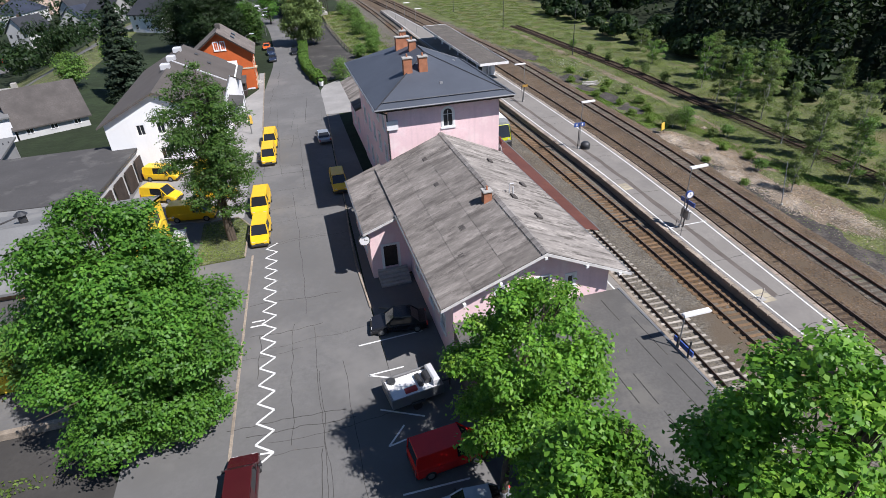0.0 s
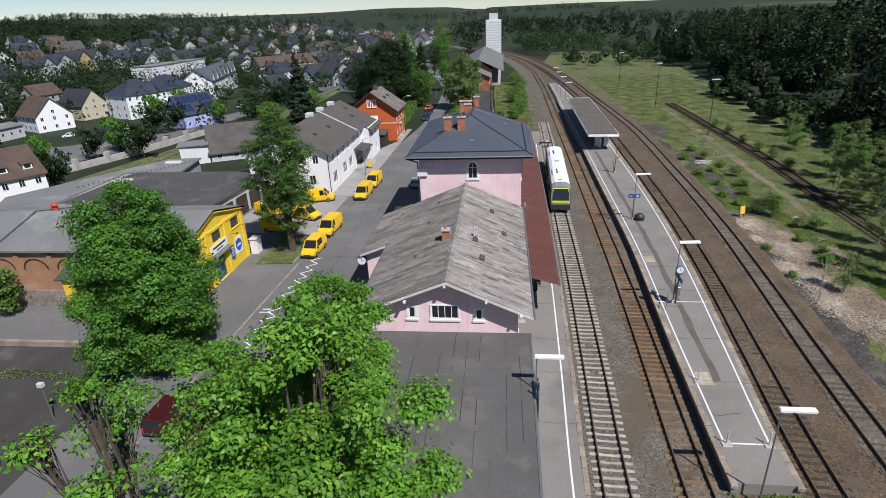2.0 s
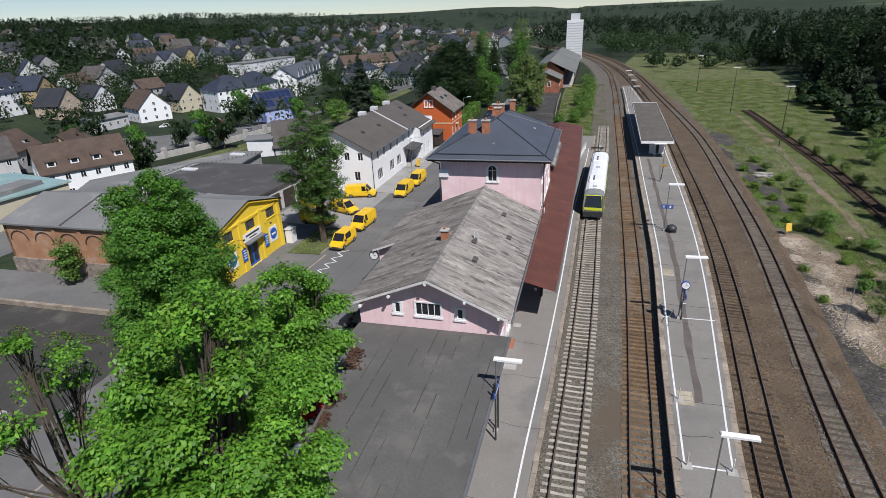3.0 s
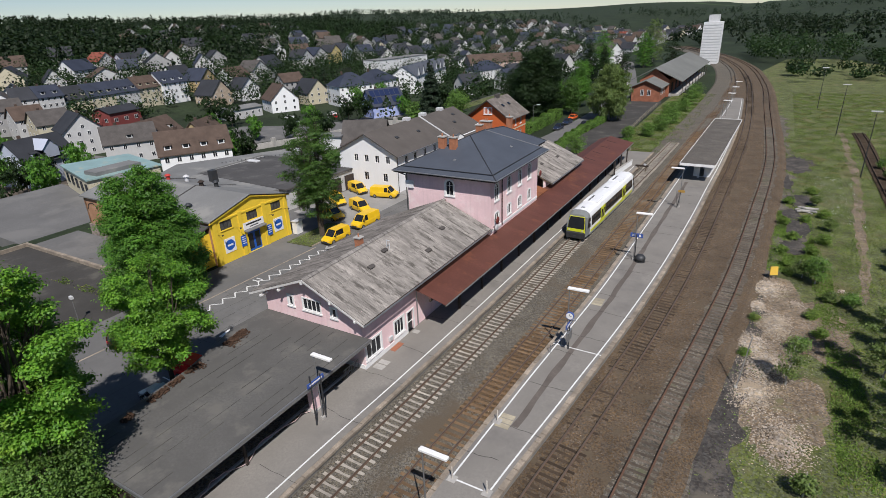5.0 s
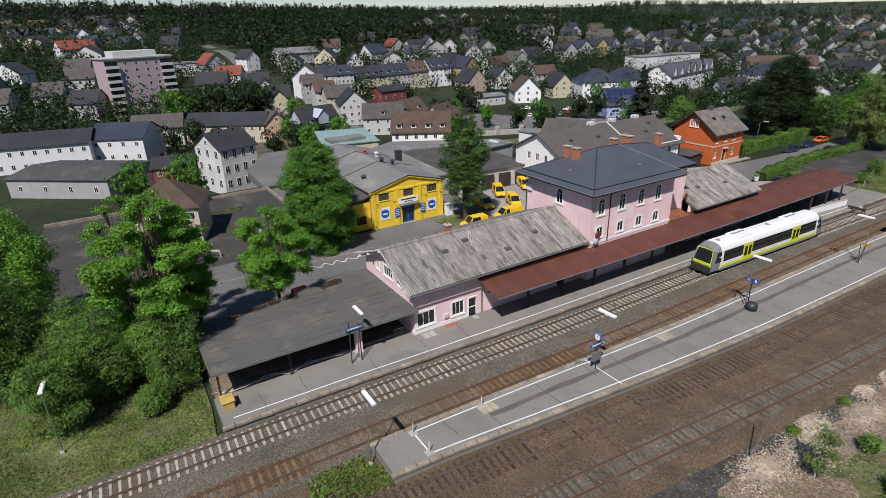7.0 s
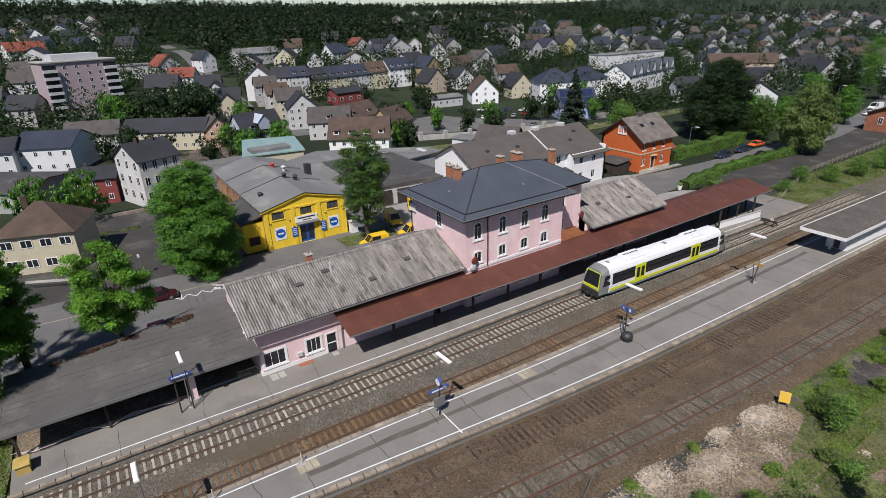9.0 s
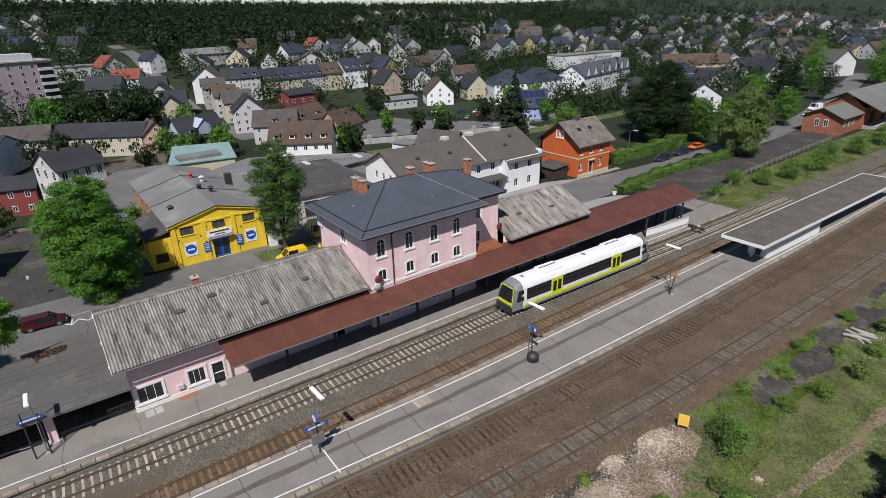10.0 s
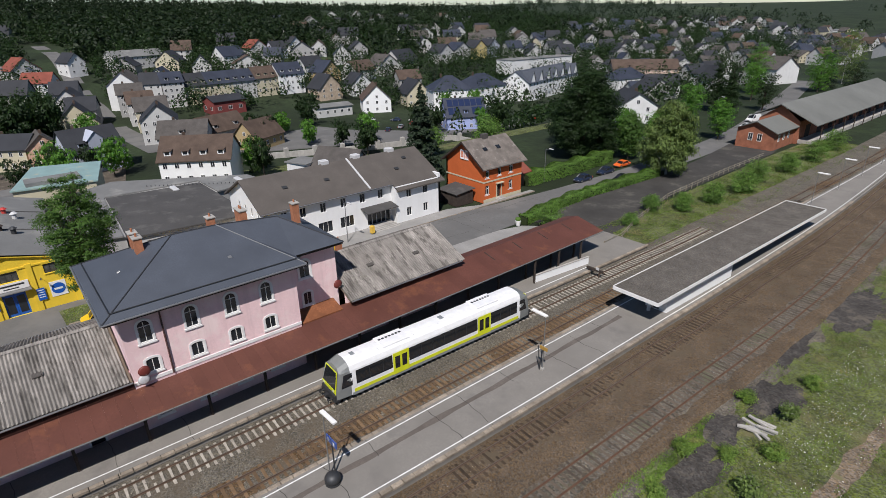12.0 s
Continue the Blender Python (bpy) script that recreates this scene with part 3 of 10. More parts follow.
def track_bed():
    s = Shape()
    ys = np.concatenate([np.arange(-90, 120, 2.0), np.arange(120, 480, 6.0)])
    rng = np.random.RandomState(3)
    us = [0.0, 0.6, 1.4, 2.6, 3.6, 4.6, 5.6, 6.6, 7.6, 9, 10.4, 11.6, 12.8, 14, 15.2, 16.2, 17.4, 18.6, 19.8, 21.0, 22.0]
    rows = []
    for y in ys:
        a = smooth_line(TRACK["b"], y) - 6.9 if y > 60 else min(smooth_line(TRACK["a"], y) - 2.2, smooth_line(TRACK["b"], y) - 6.9)
        b = smooth_line(TRACK["d"], y) + 3.2
        rows.append([(a + (b - a) * u / 22.0, y, BED_Z + rng.uniform(-0.03, 0.02) - (0.3 if u in (0.0, 22.0) else 0.0)) for u in us])
    n = len(us)
    for k in range(len(rows) - 1):
        for i in range(n - 1):
            s.add([rows[k][i], rows[k][i + 1], rows[k + 1][i + 1], rows[k + 1][i]], [(0, 1, 2, 3)], 1 if i > 8 else 0)
    structure("track_bed", s, [BALLAST, BALLAST_RUST], "grey and rust-brown ballast under four tracks", "ballast")


track_bed()


sheet("siding_ballast", [(smooth_line(TRACK["d"], y) - 1.15 + 0.25 * math.sin(y * 1.7) * math.sin(y * 0.31), y) for y in np.arange(130, -60, -1.0)] + [(smooth_line(TRACK["d"], y) + 1.25 + 0.3 * math.sin(y * 1.3 + 2) * math.sin(y * 0.4), y) for y in np.arange(-60, 130, 1.0)], BED_Z + 0.025, SHOULDER, "grey gravel between the rails of the disused track", "ballast", th=0.05)


def ballast_cover(key, label, half, y0, y1, top, material, seed):
    """Loose ballast heaped between and beside the rails of a track, hiding most of its sleepers."""
    rng = np.random.RandomState(seed)
    s = Shape()
    ys = np.arange(y0, y1, 0.45)
    us = np.linspace(-half, half, 9)
    rows = []
    for y in ys:
        x = smooth_line(TRACK[key], y)
        heap = top + 0.018 * math.sin(y * 0.23) + 0.012 * math.sin(y * 0.71 + 1)
        rows.append([(x + u, y, (heap + rng.uniform(-0.022, 0.014)) if 0 < i < 8 else BED_Z - 0.05) for i, u in enumerate(us)])
    for a, b in zip(rows, rows[1:]):
        for i in range(8):
            s.add([a[i], a[i + 1], b[i + 1], b[i]], [(0, 1, 2, 3)])
    structure("track_ballast", s, [material], label, "ballast")


ballast_cover("c", "brown ballast heaped over the sleepers of the through track", 1.75, -60, 150, -0.563, BALLAST_RUST, 41)
ballast_cover("b", "rusty ballast between the rails of the middle track", 1.5, -60, 150, -0.604, BALLAST_DARK, 43)


def sleeper_mesh(material, kind):
    s = Shape()
    if kind == "concrete":
        half = [(-1.25, 0.13, 0.20), (-0.75, 0.14, 0.22), (-0.3, 0.11, 0.17), (0.3, 0.11, 0.17), (0.75, 0.14, 0.22), (1.25, 0.13, 0.20)]
        s.loft([[(x, -w, 0), (x, w, 0), (x, w * 0.8, hh), (x, -w * 0.8, hh)] for x, w, hh in half])
    else:
        s.cbox(-1.28, 1.28, -0.13, 0.13, 0.0, 0.19, 0.02)
    for x in (-0.75, 0.75):
        s.box(x - 0.17, x + 0.17, -0.08, 0.08, 0.18, 0.225)
    return s.mesh("sleeper", [material])


def rail_track(key, label, sleepers, rails, y0, y1, n0, n1, top):
    """Two rails and their sleepers; those from n0 to n1 are pieces, the rest one mesh."""
    base = (smooth_line(TRACK[key], 0), 0, BED_Z)
    tr = thing("railway_track", base, label, "railway track", "parallel railway tracks", "structure")
    line = TRACK[key]
    for side in (-0.75, 0.75):
        s = Shape()
        rings = []
        for y in np.concatenate([np.arange(y0, min(y1, 130), 2.0), np.arange(130, y1 + 1, 4.0)]) if y1 > 130 else np.arange(y0, y1 + 0.1, 2.0):
            x = smooth_line(line, y) + side
            z = RAIL_Z
            rings.append([(x - 0.065, y, z - 0.17), (x + 0.065, y, z - 0.17), (x + 0.065, y, z - 0.145), (x + 0.015, y, z - 0.12), (x + 0.015, y, z - 0.04), (x + 0.036, y, z - 0.03),
                          (x + 0.034, y, z), (x - 0.034, y, z), (x - 0.036, y, z - 0.03), (x - 0.015, y, z - 0.04), (x - 0.015, y, z - 0.12), (x - 0.065, y, z - 0.145)])
        s.loft(rings)
        if top:
            s.m = [1 if k % 12 == 6 and k < 12 * (len(rings) - 1) else 0 for k in range(len(s.f))]
        part("rail", s, [rails, RAIL_TOP], tr)
    me = sleeper_mesh(sleepers, "concrete" if sleepers is SLEEPER_CONC else "wood")
    rng = random.Random(7)
    rest = Shape()
    y = y0 + 0.2
    while y < y1:
        x = smooth_line(line, y)
        turn = -math.atan(smooth_line(line, y + 0.5) - smooth_line(line, y - 0.5)) + rng.uniform(-0.015, 0.015)
        at = Matrix.Translation((x + rng.uniform(-0.03, 0.03), y, RAIL_Z - 0.17 - 0.222 + rng.uniform(-0.012, 0.008))) @ Matrix.Rotation(turn, 4, "Z")
        if n0 <= y <= n1:
            part("sleeper", me, sleepers, tr, at=at)
        elif y < 260:
            rest.add([at @ Vector((a, b, c)) for a, b, c in ((-1.28, -.13, .16), (1.28, -.13, .16), (1.28, .13, .16), (-1.28, .13, .16))], [(0, 1, 2, 3)])
        y += 0.62 + rng.uniform(-0.02, 0.02)
    if rest.f:
        tagged(part("far_sleepers", rest, [sleepers], tr), kind="stuff")
    return tr


rail_track("a", "platform track on pale concrete sleepers, rusty rails with worn heads", SLEEPER_CONC, RAIL, -90, 104, -46, 104, True)
rail_track("b", "track on brown timber sleepers half buried in ballast", SLEEPER_BROWN, RAIL, -90, 480, -46, 118, True)
rail_track("c", "through track on dark timber sleepers sunk in brown ballast", SLEEPER_WOOD, RAIL, -90, 480, -46, 118, True)
rail_track("d", "disused track with red-rusted rails on weathered grey sleepers", SLEEPER_GREY, RAIL_OLD, -90, 480, -46, 118, False)
rail_track("e", "overgrown siding with rusty rails in the grass", SLEEPER_WOOD, RAIL, -20, 128, 40, 128, False)


def platform_one():
    east = lambda y: smooth_line(TRACK["a"], y) - 1.62
    ys = np.arange(-19.5, 90.1, 1.5)
    s = Shape()
    rings = []
    for y in ys:
        w = 4.4 if y < 60 else 4.6
        rings.append([(w, y, -0.95), (east(y) - 0.14, y, -0.95), (east(y) - 0.14, y, -0.245), (east(y) - 0.32, y, -0.245), (east(y) - 0.32, y, 0.0), (w, y, 0.0)])
    s.loft(rings)
    pf = structure("platform", s, [PLATFORM], "grey asphalt house platform with patched surface", "platform")
    rng = random.Random(5)
    blocks = [Shape().cbox(-0.17, 0.17, -0.49 * k, 0.49 * k, -0.24, 0.012, 0.025).mesh("edge_stone", [KERB]) for k in (0.98, 1.0, 0.96)]
    y = -19.2
    while y < 90:
        turn = -math.atan(smooth_line(TRACK["a"], y + 0.5) - smooth_line(TRACK["a"], y - 0.5))
        at = Matrix.Translation((east(y) - 0.15 + rng.uniform(-0.02, 0.02), y, rng.uniform(-0.02, 0.01))) @ Matrix.Rotation(turn + rng.uniform(-0.012, 0.012), 4, "Z")
        part("edge_stone", rng.choice(blocks), KERB, pf, at=at)
        y += 1.0
    line = Shape()
    rings = [[(east(y) - 1.02, y, 0.0045), (east(y) - 0.90, y, 0.0045), (east(y) - 0.90, y, 0.0), (east(y) - 1.02, y, 0.0)] for y in np.arange(-18.6, 78, 1.5)]
    part("safety_line", line.loft(rings), [PAINT_WHITE], pf, "white painted safety line")
    cracks = Shape()
    for k in range(9):
        y0 = -17 + k * 5.3 + rng.uniform(-1, 1)
        x, y1 = 5.4, y0
        while x < east(y0) - 0.4:
            nx, ny = x + rng.uniform(0.3, 0.7), y1 + rng.uniform(-0.12, 0.12)
            cracks.add([(x, y1, 0.003), (nx, ny, 0.003), (nx, ny + 0.035, 0.003), (x, y1 + 0.035, 0.003)], [(0, 1, 2, 3)])
            x, y1 = nx, ny
    part("cracks", cracks, [ASPHALT_DARK], pf)
    for x0, y0, w, l, c in ((5.5, 0.5, 1.0, 0.7, CONCRETE), (5.5, 1.3, 1.0, 0.6, CONCRETE), (5.3, 3.4, 0.6, 1.5, BRICK_RED), (5.4, 6.9, 0.7, 0.6, CONCRETE)):
        part("cover_plate", Shape().cbox(x0, x0 + w, y0, y0 + l, 0.0, 0.02, 0.008), [c], pf)


platform_one()


def platform_two():
    west = lambda y: smooth_line(TRACK["b"], y) + 1.62 + 0.5 * float(step(2, 28, y))
    east = lambda y: min(smooth_line(TRACK["c"], y) - 1.6, 99)
    z = 0.16
    ys = np.concatenate([np.arange(-10.5, 120, 1.5), np.arange(120, 178, 4)])
    s = Shape()
    s.loft([[(west(y) + 0.4, y, z), (west(y) + 0.4, y, z - 0.23), (west(y) + 0.12, y, z - 0.23), (west(y) + 0.12, y, -0.9), (east(y) - 0.12, y, -0.9), (east(y) - 0.12, y, z - 0.23), (east(y) - 0.4, y, z - 0.23), (east(y) - 0.4, y, z)] for y in ys])
    pf = structure("platform", s, [PLATFORM], "grey asphalt island platform with dark drain stains", "platform")
    rng = random.Random(9)
    blocks = [Shape().cbox(-0.21, 0.21, -0.48 * k, 0.48 * k, -0.22, 0.012, 0.03).mesh("edge_stone", [KERB]) for k in (0.97, 1.0, 0.99)]
    for fn, sg, key in ((west, 1, "b"), (east, -1, "c")):
        y = -10.2
        while y < 134:
            turn = -math.atan(smooth_line(TRACK[key], y + 0.5) - smooth_line(TRACK[key], y - 0.5))
            at = Matrix.Translation((fn(y) + sg * 0.21, y, z + rng.uniform(-0.02, 0.008))) @ Matrix.Rotation(turn + rng.uniform(-0.01, 0.01), 4, "Z")
            part("edge_stone", rng.choice(blocks), KERB, pf, at=at)
            y += 1.0
        off = 0.72 * sg
        rings = [[(fn(y) + off - 0.06, y, z + 0.0045), (fn(y) + off + 0.06, y, z + 0.0045), (fn(y) + off + 0.06, y, z), (fn(y) + off - 0.06, y, z)] for y in np.arange(-7.3, 174, 1.5)]
        part("safety_line", Shape().loft(rings), [PAINT_WHITE], pf, "white painted safety line")
    part("cross_line", Shape().box(west(-7.3) + 0.72, east(-7.3) - 0.7, -7.36, -7.24, z, z + 0.0045), [PAINT_WHITE], pf)
    part("cross_line", Shape().box(west(10.8) + 0.1, east(10.8) - 0.1, 10.75, 10.86, z, z + 0.005), [PAINT_WHITE], pf)
    st = Shape()
    rings = [[(west(y) + 2.0 + 0.12 * math.sin(y * 0.7), y, z + 0.003), (west(y) + 2.45 + 0.1 * math.sin(y * 0.9 + 1), y, z + 0.003), (west(y) + 2.45, y, z), (west(y) + 2.0, y, z)] for y in np.arange(-1, 70, 1.0)]
    part("drain_stain", st.loft(rings), [mat("stained_asphalt", (0.135, 0.115, 0.10), 0.9, 0.2, 0.5, 5.0, 0.2)], pf, "brown drain stain along the platform")
    for y0, yn in ((-1.5, 3), (19.5, 3)):
        for k in range(yn):
            part("cover_plate", Shape().cbox(west(y0) + 0.85, west(y0) + 1.9, y0 + k * 0.55, y0 + k * 0.55 + 0.47, z, z + 0.02, 0.008), [mat("pale_cover", (0.42, 0.37, 0.27), 0.9)], pf)
    cr = Shape()
    for k in range(16):
        y0 = -5 + k * 4.7 + rng.uniform(-1, 1)
        x, y1 = west(y0) + 0.45, y0
        end = east(y0) - 0.45 if k % 3 else x + 2.0
        while x < end:
            nx, ny = x + rng.uniform(0.3, 0.6), y1 + rng.uniform(-0.13, 0.13)
            cr.add([(x, y1, z + 0.0035), (nx, ny, z + 0.0035), (nx, ny + 0.05, z + 0.0035), (x, y1 + 0.05, z + 0.0035)], [(0, 1, 2, 3)])
            x, y1 = nx, ny
    part("cracks", cr, [ASPHALT_DARK], pf)


platform_two()

# weeds, cinders and pale gravel east of the line
def ragged(cx, cy, rx, ry, seed, n=72, rough=0.42):
    """An uneven closed outline round a middle."""
    out = []
    for i in range(n):
        a = 2 * math.pi * i / n
        k = 1 + rough * (noise.noise(Vector((math.cos(a) * 1.3, math.sin(a) * 1.3, seed * 3.1))) * 1.6 + noise.noise(Vector((math.cos(a) * 4, math.sin(a) * 4, seed))) * 0.9)
        out.append((cx + rx * k * math.cos(a), cy + ry * k * math.sin(a)))
    return out


def ragged_strip(points, w, seed):
    """An uneven strip along (y, x) points."""
    ys = np.arange(points[0][0], points[-1][0] + 0.1, 1.0)
    wob = lambda y, k: 0.45 * w * noise.noise(Vector((y * 0.35, k, seed))) + 0.25 * w * noise.noise(Vector((y * 1.1, k, seed)))
    left = [(smooth_line(points, y) - w / 2 + wob(y, 1.5), y) for y in ys]
    right = [(smooth_line(points, y) + w / 2 + wob(y, 7.5), y) for y in ys]
    return left[::-1] + right


def pebbles(label, cx, cy, rx, ry, count, seed, size=0.10, z=-0.80):
    """A low bank of loose pale stones."""
    rng = np.random.RandomState(seed)
    d = rng.normal(0, 0.55, (count, 2))
    c = np.stack([cx + rx * d[:, 0], cy + ry * d[:, 1], z + 0.22 * np.exp(-1.2 * (d**2).sum(1)) - 0.02], 1)
    sz = size * rng.uniform(0.5, 1.4, (count, 1, 1))
    o = np.array([(1, 0, 0), (0, 1, 0), (-1, 0, 0), (0, -1, 0), (0, 0, 0.7)]) * 0.6
    jit = rng.uniform(0.6, 1.3, (count, 5, 3))
    an = rng.uniform(0, 6.28, count)
    rot = np.stack([np.stack([np.cos(an), -np.sin(an), 0 * an], 1), np.stack([np.sin(an), np.cos(an), 0 * an], 1), np.stack([0 * an, 0 * an, 0 * an + 1], 1)], 1)
    v = np.einsum("nij,nkj->nki", rot, o[None] * jit * sz) + c[:, None]
    f = [(5 * i + p, 5 * i + q, 5 * i + 4) for i in range(count) for p, q in ((0, 1), (1, 2), (2, 3), (3, 0))]
    me = bpy.data.meshes.new("pale_gravel")
    me.from_pydata(v.reshape(-1, 3).tolist(), [], f)
    tagged(part("pale_gravel", me, [GRAVEL_PALE]), label, "gravel", "", "stuff").data.materials.append(GRAVEL_PALE)


sheet("grass_strip", [(31.5, -60), (70, -60), (73, 0), (77, 90), (84, 200), (78, 300), (62, 345), (36, 345), (24, 260), (31, 200), (34.6, 130), (35.2, 70), (33.6, 40), (31.6, 0)], -0.83, GRASS, "rough meadow strip beside the disused track", "grass", th=0.2)
sheet("gravel_shoulder", ragged_strip([(-60, 27.5), (-10, 30.2), (3, 31.0), (17, 32.2), (31, 33.4), (44, 34.4), (63, 35.2), (98, 36.0), (150, 34.5)], 2.8, 2), -0.815, SHOULDER, "grey gravel shoulder beside the disused track", "gravel", th=0.2)
sheet("cinder_path", ragged_strip([(-60, 29.6), (-10, 31.6), (8, 32.6), (13, 32.9), (20, 33.2), (31, 33.9)], 2.2, 5), -0.805, CINDER, "dark cinder path beside the disused track", "path", th=0.2)
sheet("trail", ragged_strip([(33, 43.2), (40, 44.2), (60, 45.2), (70, 45.9), (90, 47), (130, 47.5)], 1.1, 8), -0.815, EARTH, "trodden earth trail through the meadow", "path", th=0.1)
for k, (cx, cy, rx, ry) in enumerate([(37.0, 26.0, 4.2, 9.5), (35.8, 11.0, 3.2, 7.0)]):
    sheet("bare_earth", ragged(cx, cy, rx, ry, 3 + k), -0.812 + 0.004 * k, EARTH, "brown bare earth with scattered stones", "ground", th=0.05)
for k, (cx, cy, rx, ry) in enumerate([(37.3, 46.6, 1.6, 2.8), (37.9, 53.6, 1.5, 5.6), (38.4, 68.2, 1.8, 3.2), (38.0, 92, 2.2, 7.0), (37.0, 60.5, 1.1, 2.4), (36.6, 78, 1.0, 4.0)]):
    sheet("bare_patch", ragged(cx, cy, rx, ry, 20 + k), -0.803 + 0.003 * k, CINDER, "dark bare ground among weeds", "ground", th=0.05)
for k, (cx, cy, rx, ry, n) in enumerate([(34.8, 32.8, 1.5, 1.9, 3200), (34.0, 28.2, 0.7, 1.1, 1100), (35.7, 24.8, 1.1, 2.2, 2600), (33.9, 20.2, 1.1, 1.7, 2200), (35.0, 17.2, 1.5, 2.2, 3400), (34.3, 12.4, 1.3, 2.2, 3000), (36.4, 7.0, 1.5, 2.6, 2400), (37.4, 30.0, 0.7, 0.7, 300)]):
    pebbles("bank of loose pale gravel among weeds", cx, cy, rx, ry, n, 50 + k)
pebbles("small heap of pale stones in the meadow", 41.7, 35.3, 0.35, 0.3, 60, 73, 0.16, -0.82)
pebbles("loose pale stones scattered over the bare earth", 36.0, 22.0, 3.0, 12.0, 1100, 70, 0.08)
pebbles("loose stones scattered beside the disused track", 33.4, 30.0, 1.2, 40.0, 700, 71, 0.06, -0.80)
pebbles("loose light stones lying on the ballast", 21.0, 30.0, 12.0, 45.0, 600, 72, 0.065, BED_Z + 0.0)
sheet("slope_grass", [(4.4, -60), (8.7, -60), (8.6, -20.2), (4.4, -19.8), (-9.8, -19.8), (-9.8, -60)], -0.78, GRASS, "grass bank beyond the end of the platform", "grass", th=0.3)
sheet("north_grass", [(5.5, 90.5), (12.4, 90.5), (12.4, 104), (15.6, 108), (16, 150), (16.4, 190), (1.4, 190), (1.2, 160), (2.4, 115)], -0.70, GRASS, "rough grass with bushes beside the goods yard fence", "grass", th=0.3)


def draped(name, label, category, left, right, ys, material, lift=0.06, n=8):
    """A sheet laid over the slope between two lines x = left(y) and x = right(y)."""
    s = Shape()
    rows = [[(left(y) + (right(y) - left(y)) * i / n, y, gz(left(y) + (right(y) - left(y)) * i / n, y) + lift) for i in range(n + 1)] for y in ys]
    for a, b in zip(rows, rows[1:]):
        for i in range(n):
            s.add([a[i], a[i + 1], b[i + 1], b[i]], [(0, 1, 2, 3)])
    structure(name, s, [material], label, category)


bank_road = lambda y: -84.0 + 0.22 * (y - 98)
draped("bank_road", "narrow asphalt road along the river bank", "road", lambda y: bank_road(y) - 3.5, lambda y: bank_road(y) + 3.0, np.arange(56, 216, 4.0), ASPHALT, 0.10)
draped("bank_grass_upper", "grass slope above the river road", "grass", lambda y: bank_road(y) + 3.0, lambda y: min(-58.0, bank_road(y) + 25), np.arange(56, 216, 4.0), GRASS, 0.06)
draped("bank_grass_lower", "grass strip between the road and the river wall", "grass", lambda y: bank_road(y) - 19, lambda y: bank_road(y) - 3.5, np.arange(56, 216, 4.0), GRASS, 0.06)

# ---------------------------------------------------------------- station building
SHEETS = {}


def corrugated_sheet(length, m):
    """One fibre-cement sheet, 1.04 m wide: y across the ribs, -z down its slope as +x, lower edge lifted over the next."""
    key = (round(length, 2), m.name)
    if key not in SHEETS:
        s = Shape()
        n = 16
        ww = [0.055 * math.cos(2 * math.pi * i / 4) for i in range(n + 1)]
        up = [(0.0, 0.065 * i, ww[i]) for i in range(n + 1)]
        dn = [(length, 0.065 * i, ww[i] + 0.022) for i in range(n + 1)]
        lip = [(length, 0.065 * i, ww[i] - 0.012) for i in range(n + 1)]
        k = n + 1
        s.add(up + dn + lip, [(i, k + i, k + i + 1, i + 1) for i in range(n)] + [(k + i, 2 * k + i, 2 * k + i + 1, k + i + 1) for i in range(n)])
        SHEETS[key] = s.mesh("roof_sheet", [m])
    return SHEETS[key]


def sheet_slope(parent, top, low, y0, y1, m, courses=3):
    """A roof slope of single sheets in courses, between the (x, z) of its upper and lower edge."""
    run = math.hypot(low[0] - top[0], low[1] - top[1])
    dip = math.atan2(top[1] - low[1], abs(low[0] - top[0]))
    rng = random.Random(int(y0 * 7 + low[0] * 3))
    for c in range(courses):
        f = c / courses
        x, z = top[0] + (low[0] - top[0]) * f, top[1] + (low[1] - top[1]) * f
        me = corrugated_sheet(run / courses + (0.12 if c < courses - 1 else 0.0), m)
        for k in range(int(round((y1 - y0) / 1.04))):
            ob = new("roof_sheet", me)
            turn = Matrix.Rotation(0 if low[0] > top[0] else math.pi, 4, "Z") @ Matrix.Rotation(dip + rng.uniform(-0.003, 0.003), 4, "Y")
            yy = y0 + 1.04 * k + (0 if low[0] > top[0] else 1.04)
            ob.matrix_basis = Matrix.Translation((x, yy, z + 0.004 * (k % 2) + rng.uniform(0, 0.008))) @ turn
            ob.parent = parent
            ob.matrix_parent_inverse = parent.matrix_basis.inverted() if parent.get("placed") else Matrix()


def gable_roof(parent, x0, x1, ridge_x, ridge_z, eave_w, eave_e, y0, y1, mats):
    """Two slopes of corrugated sheets and a row of ridge caps."""
    sheet_slope(parent, (ridge_x, ridge_z), eave_w, y0, y1, mats[0])
    sheet_slope(parent, (ridge_x, ridge_z), eave_e, y0, y1, mats[1])
    yy = y0
    while yy < y1 - 0.2:
        e = min(yy + 1.2, y1)
        r = Shape().add([(ridge_x - 0.28, yy, ridge_z - 0.05), (ridge_x, yy, ridge_z + 0.09), (ridge_x + 0.28, yy, ridge_z - 0.05), (ridge_x - 0.28, e + 0.05, ridge_z - 0.03), (ridge_x, e + 0.05, ridge_z + 0.11), (ridge_x + 0.28, e + 0.05, ridge_z - 0.03)],
                        [(0, 1, 4, 3), (1, 2, 5, 4)])
        part("ridge_cap", r, [mats[1]], parent)
        yy += 1.2


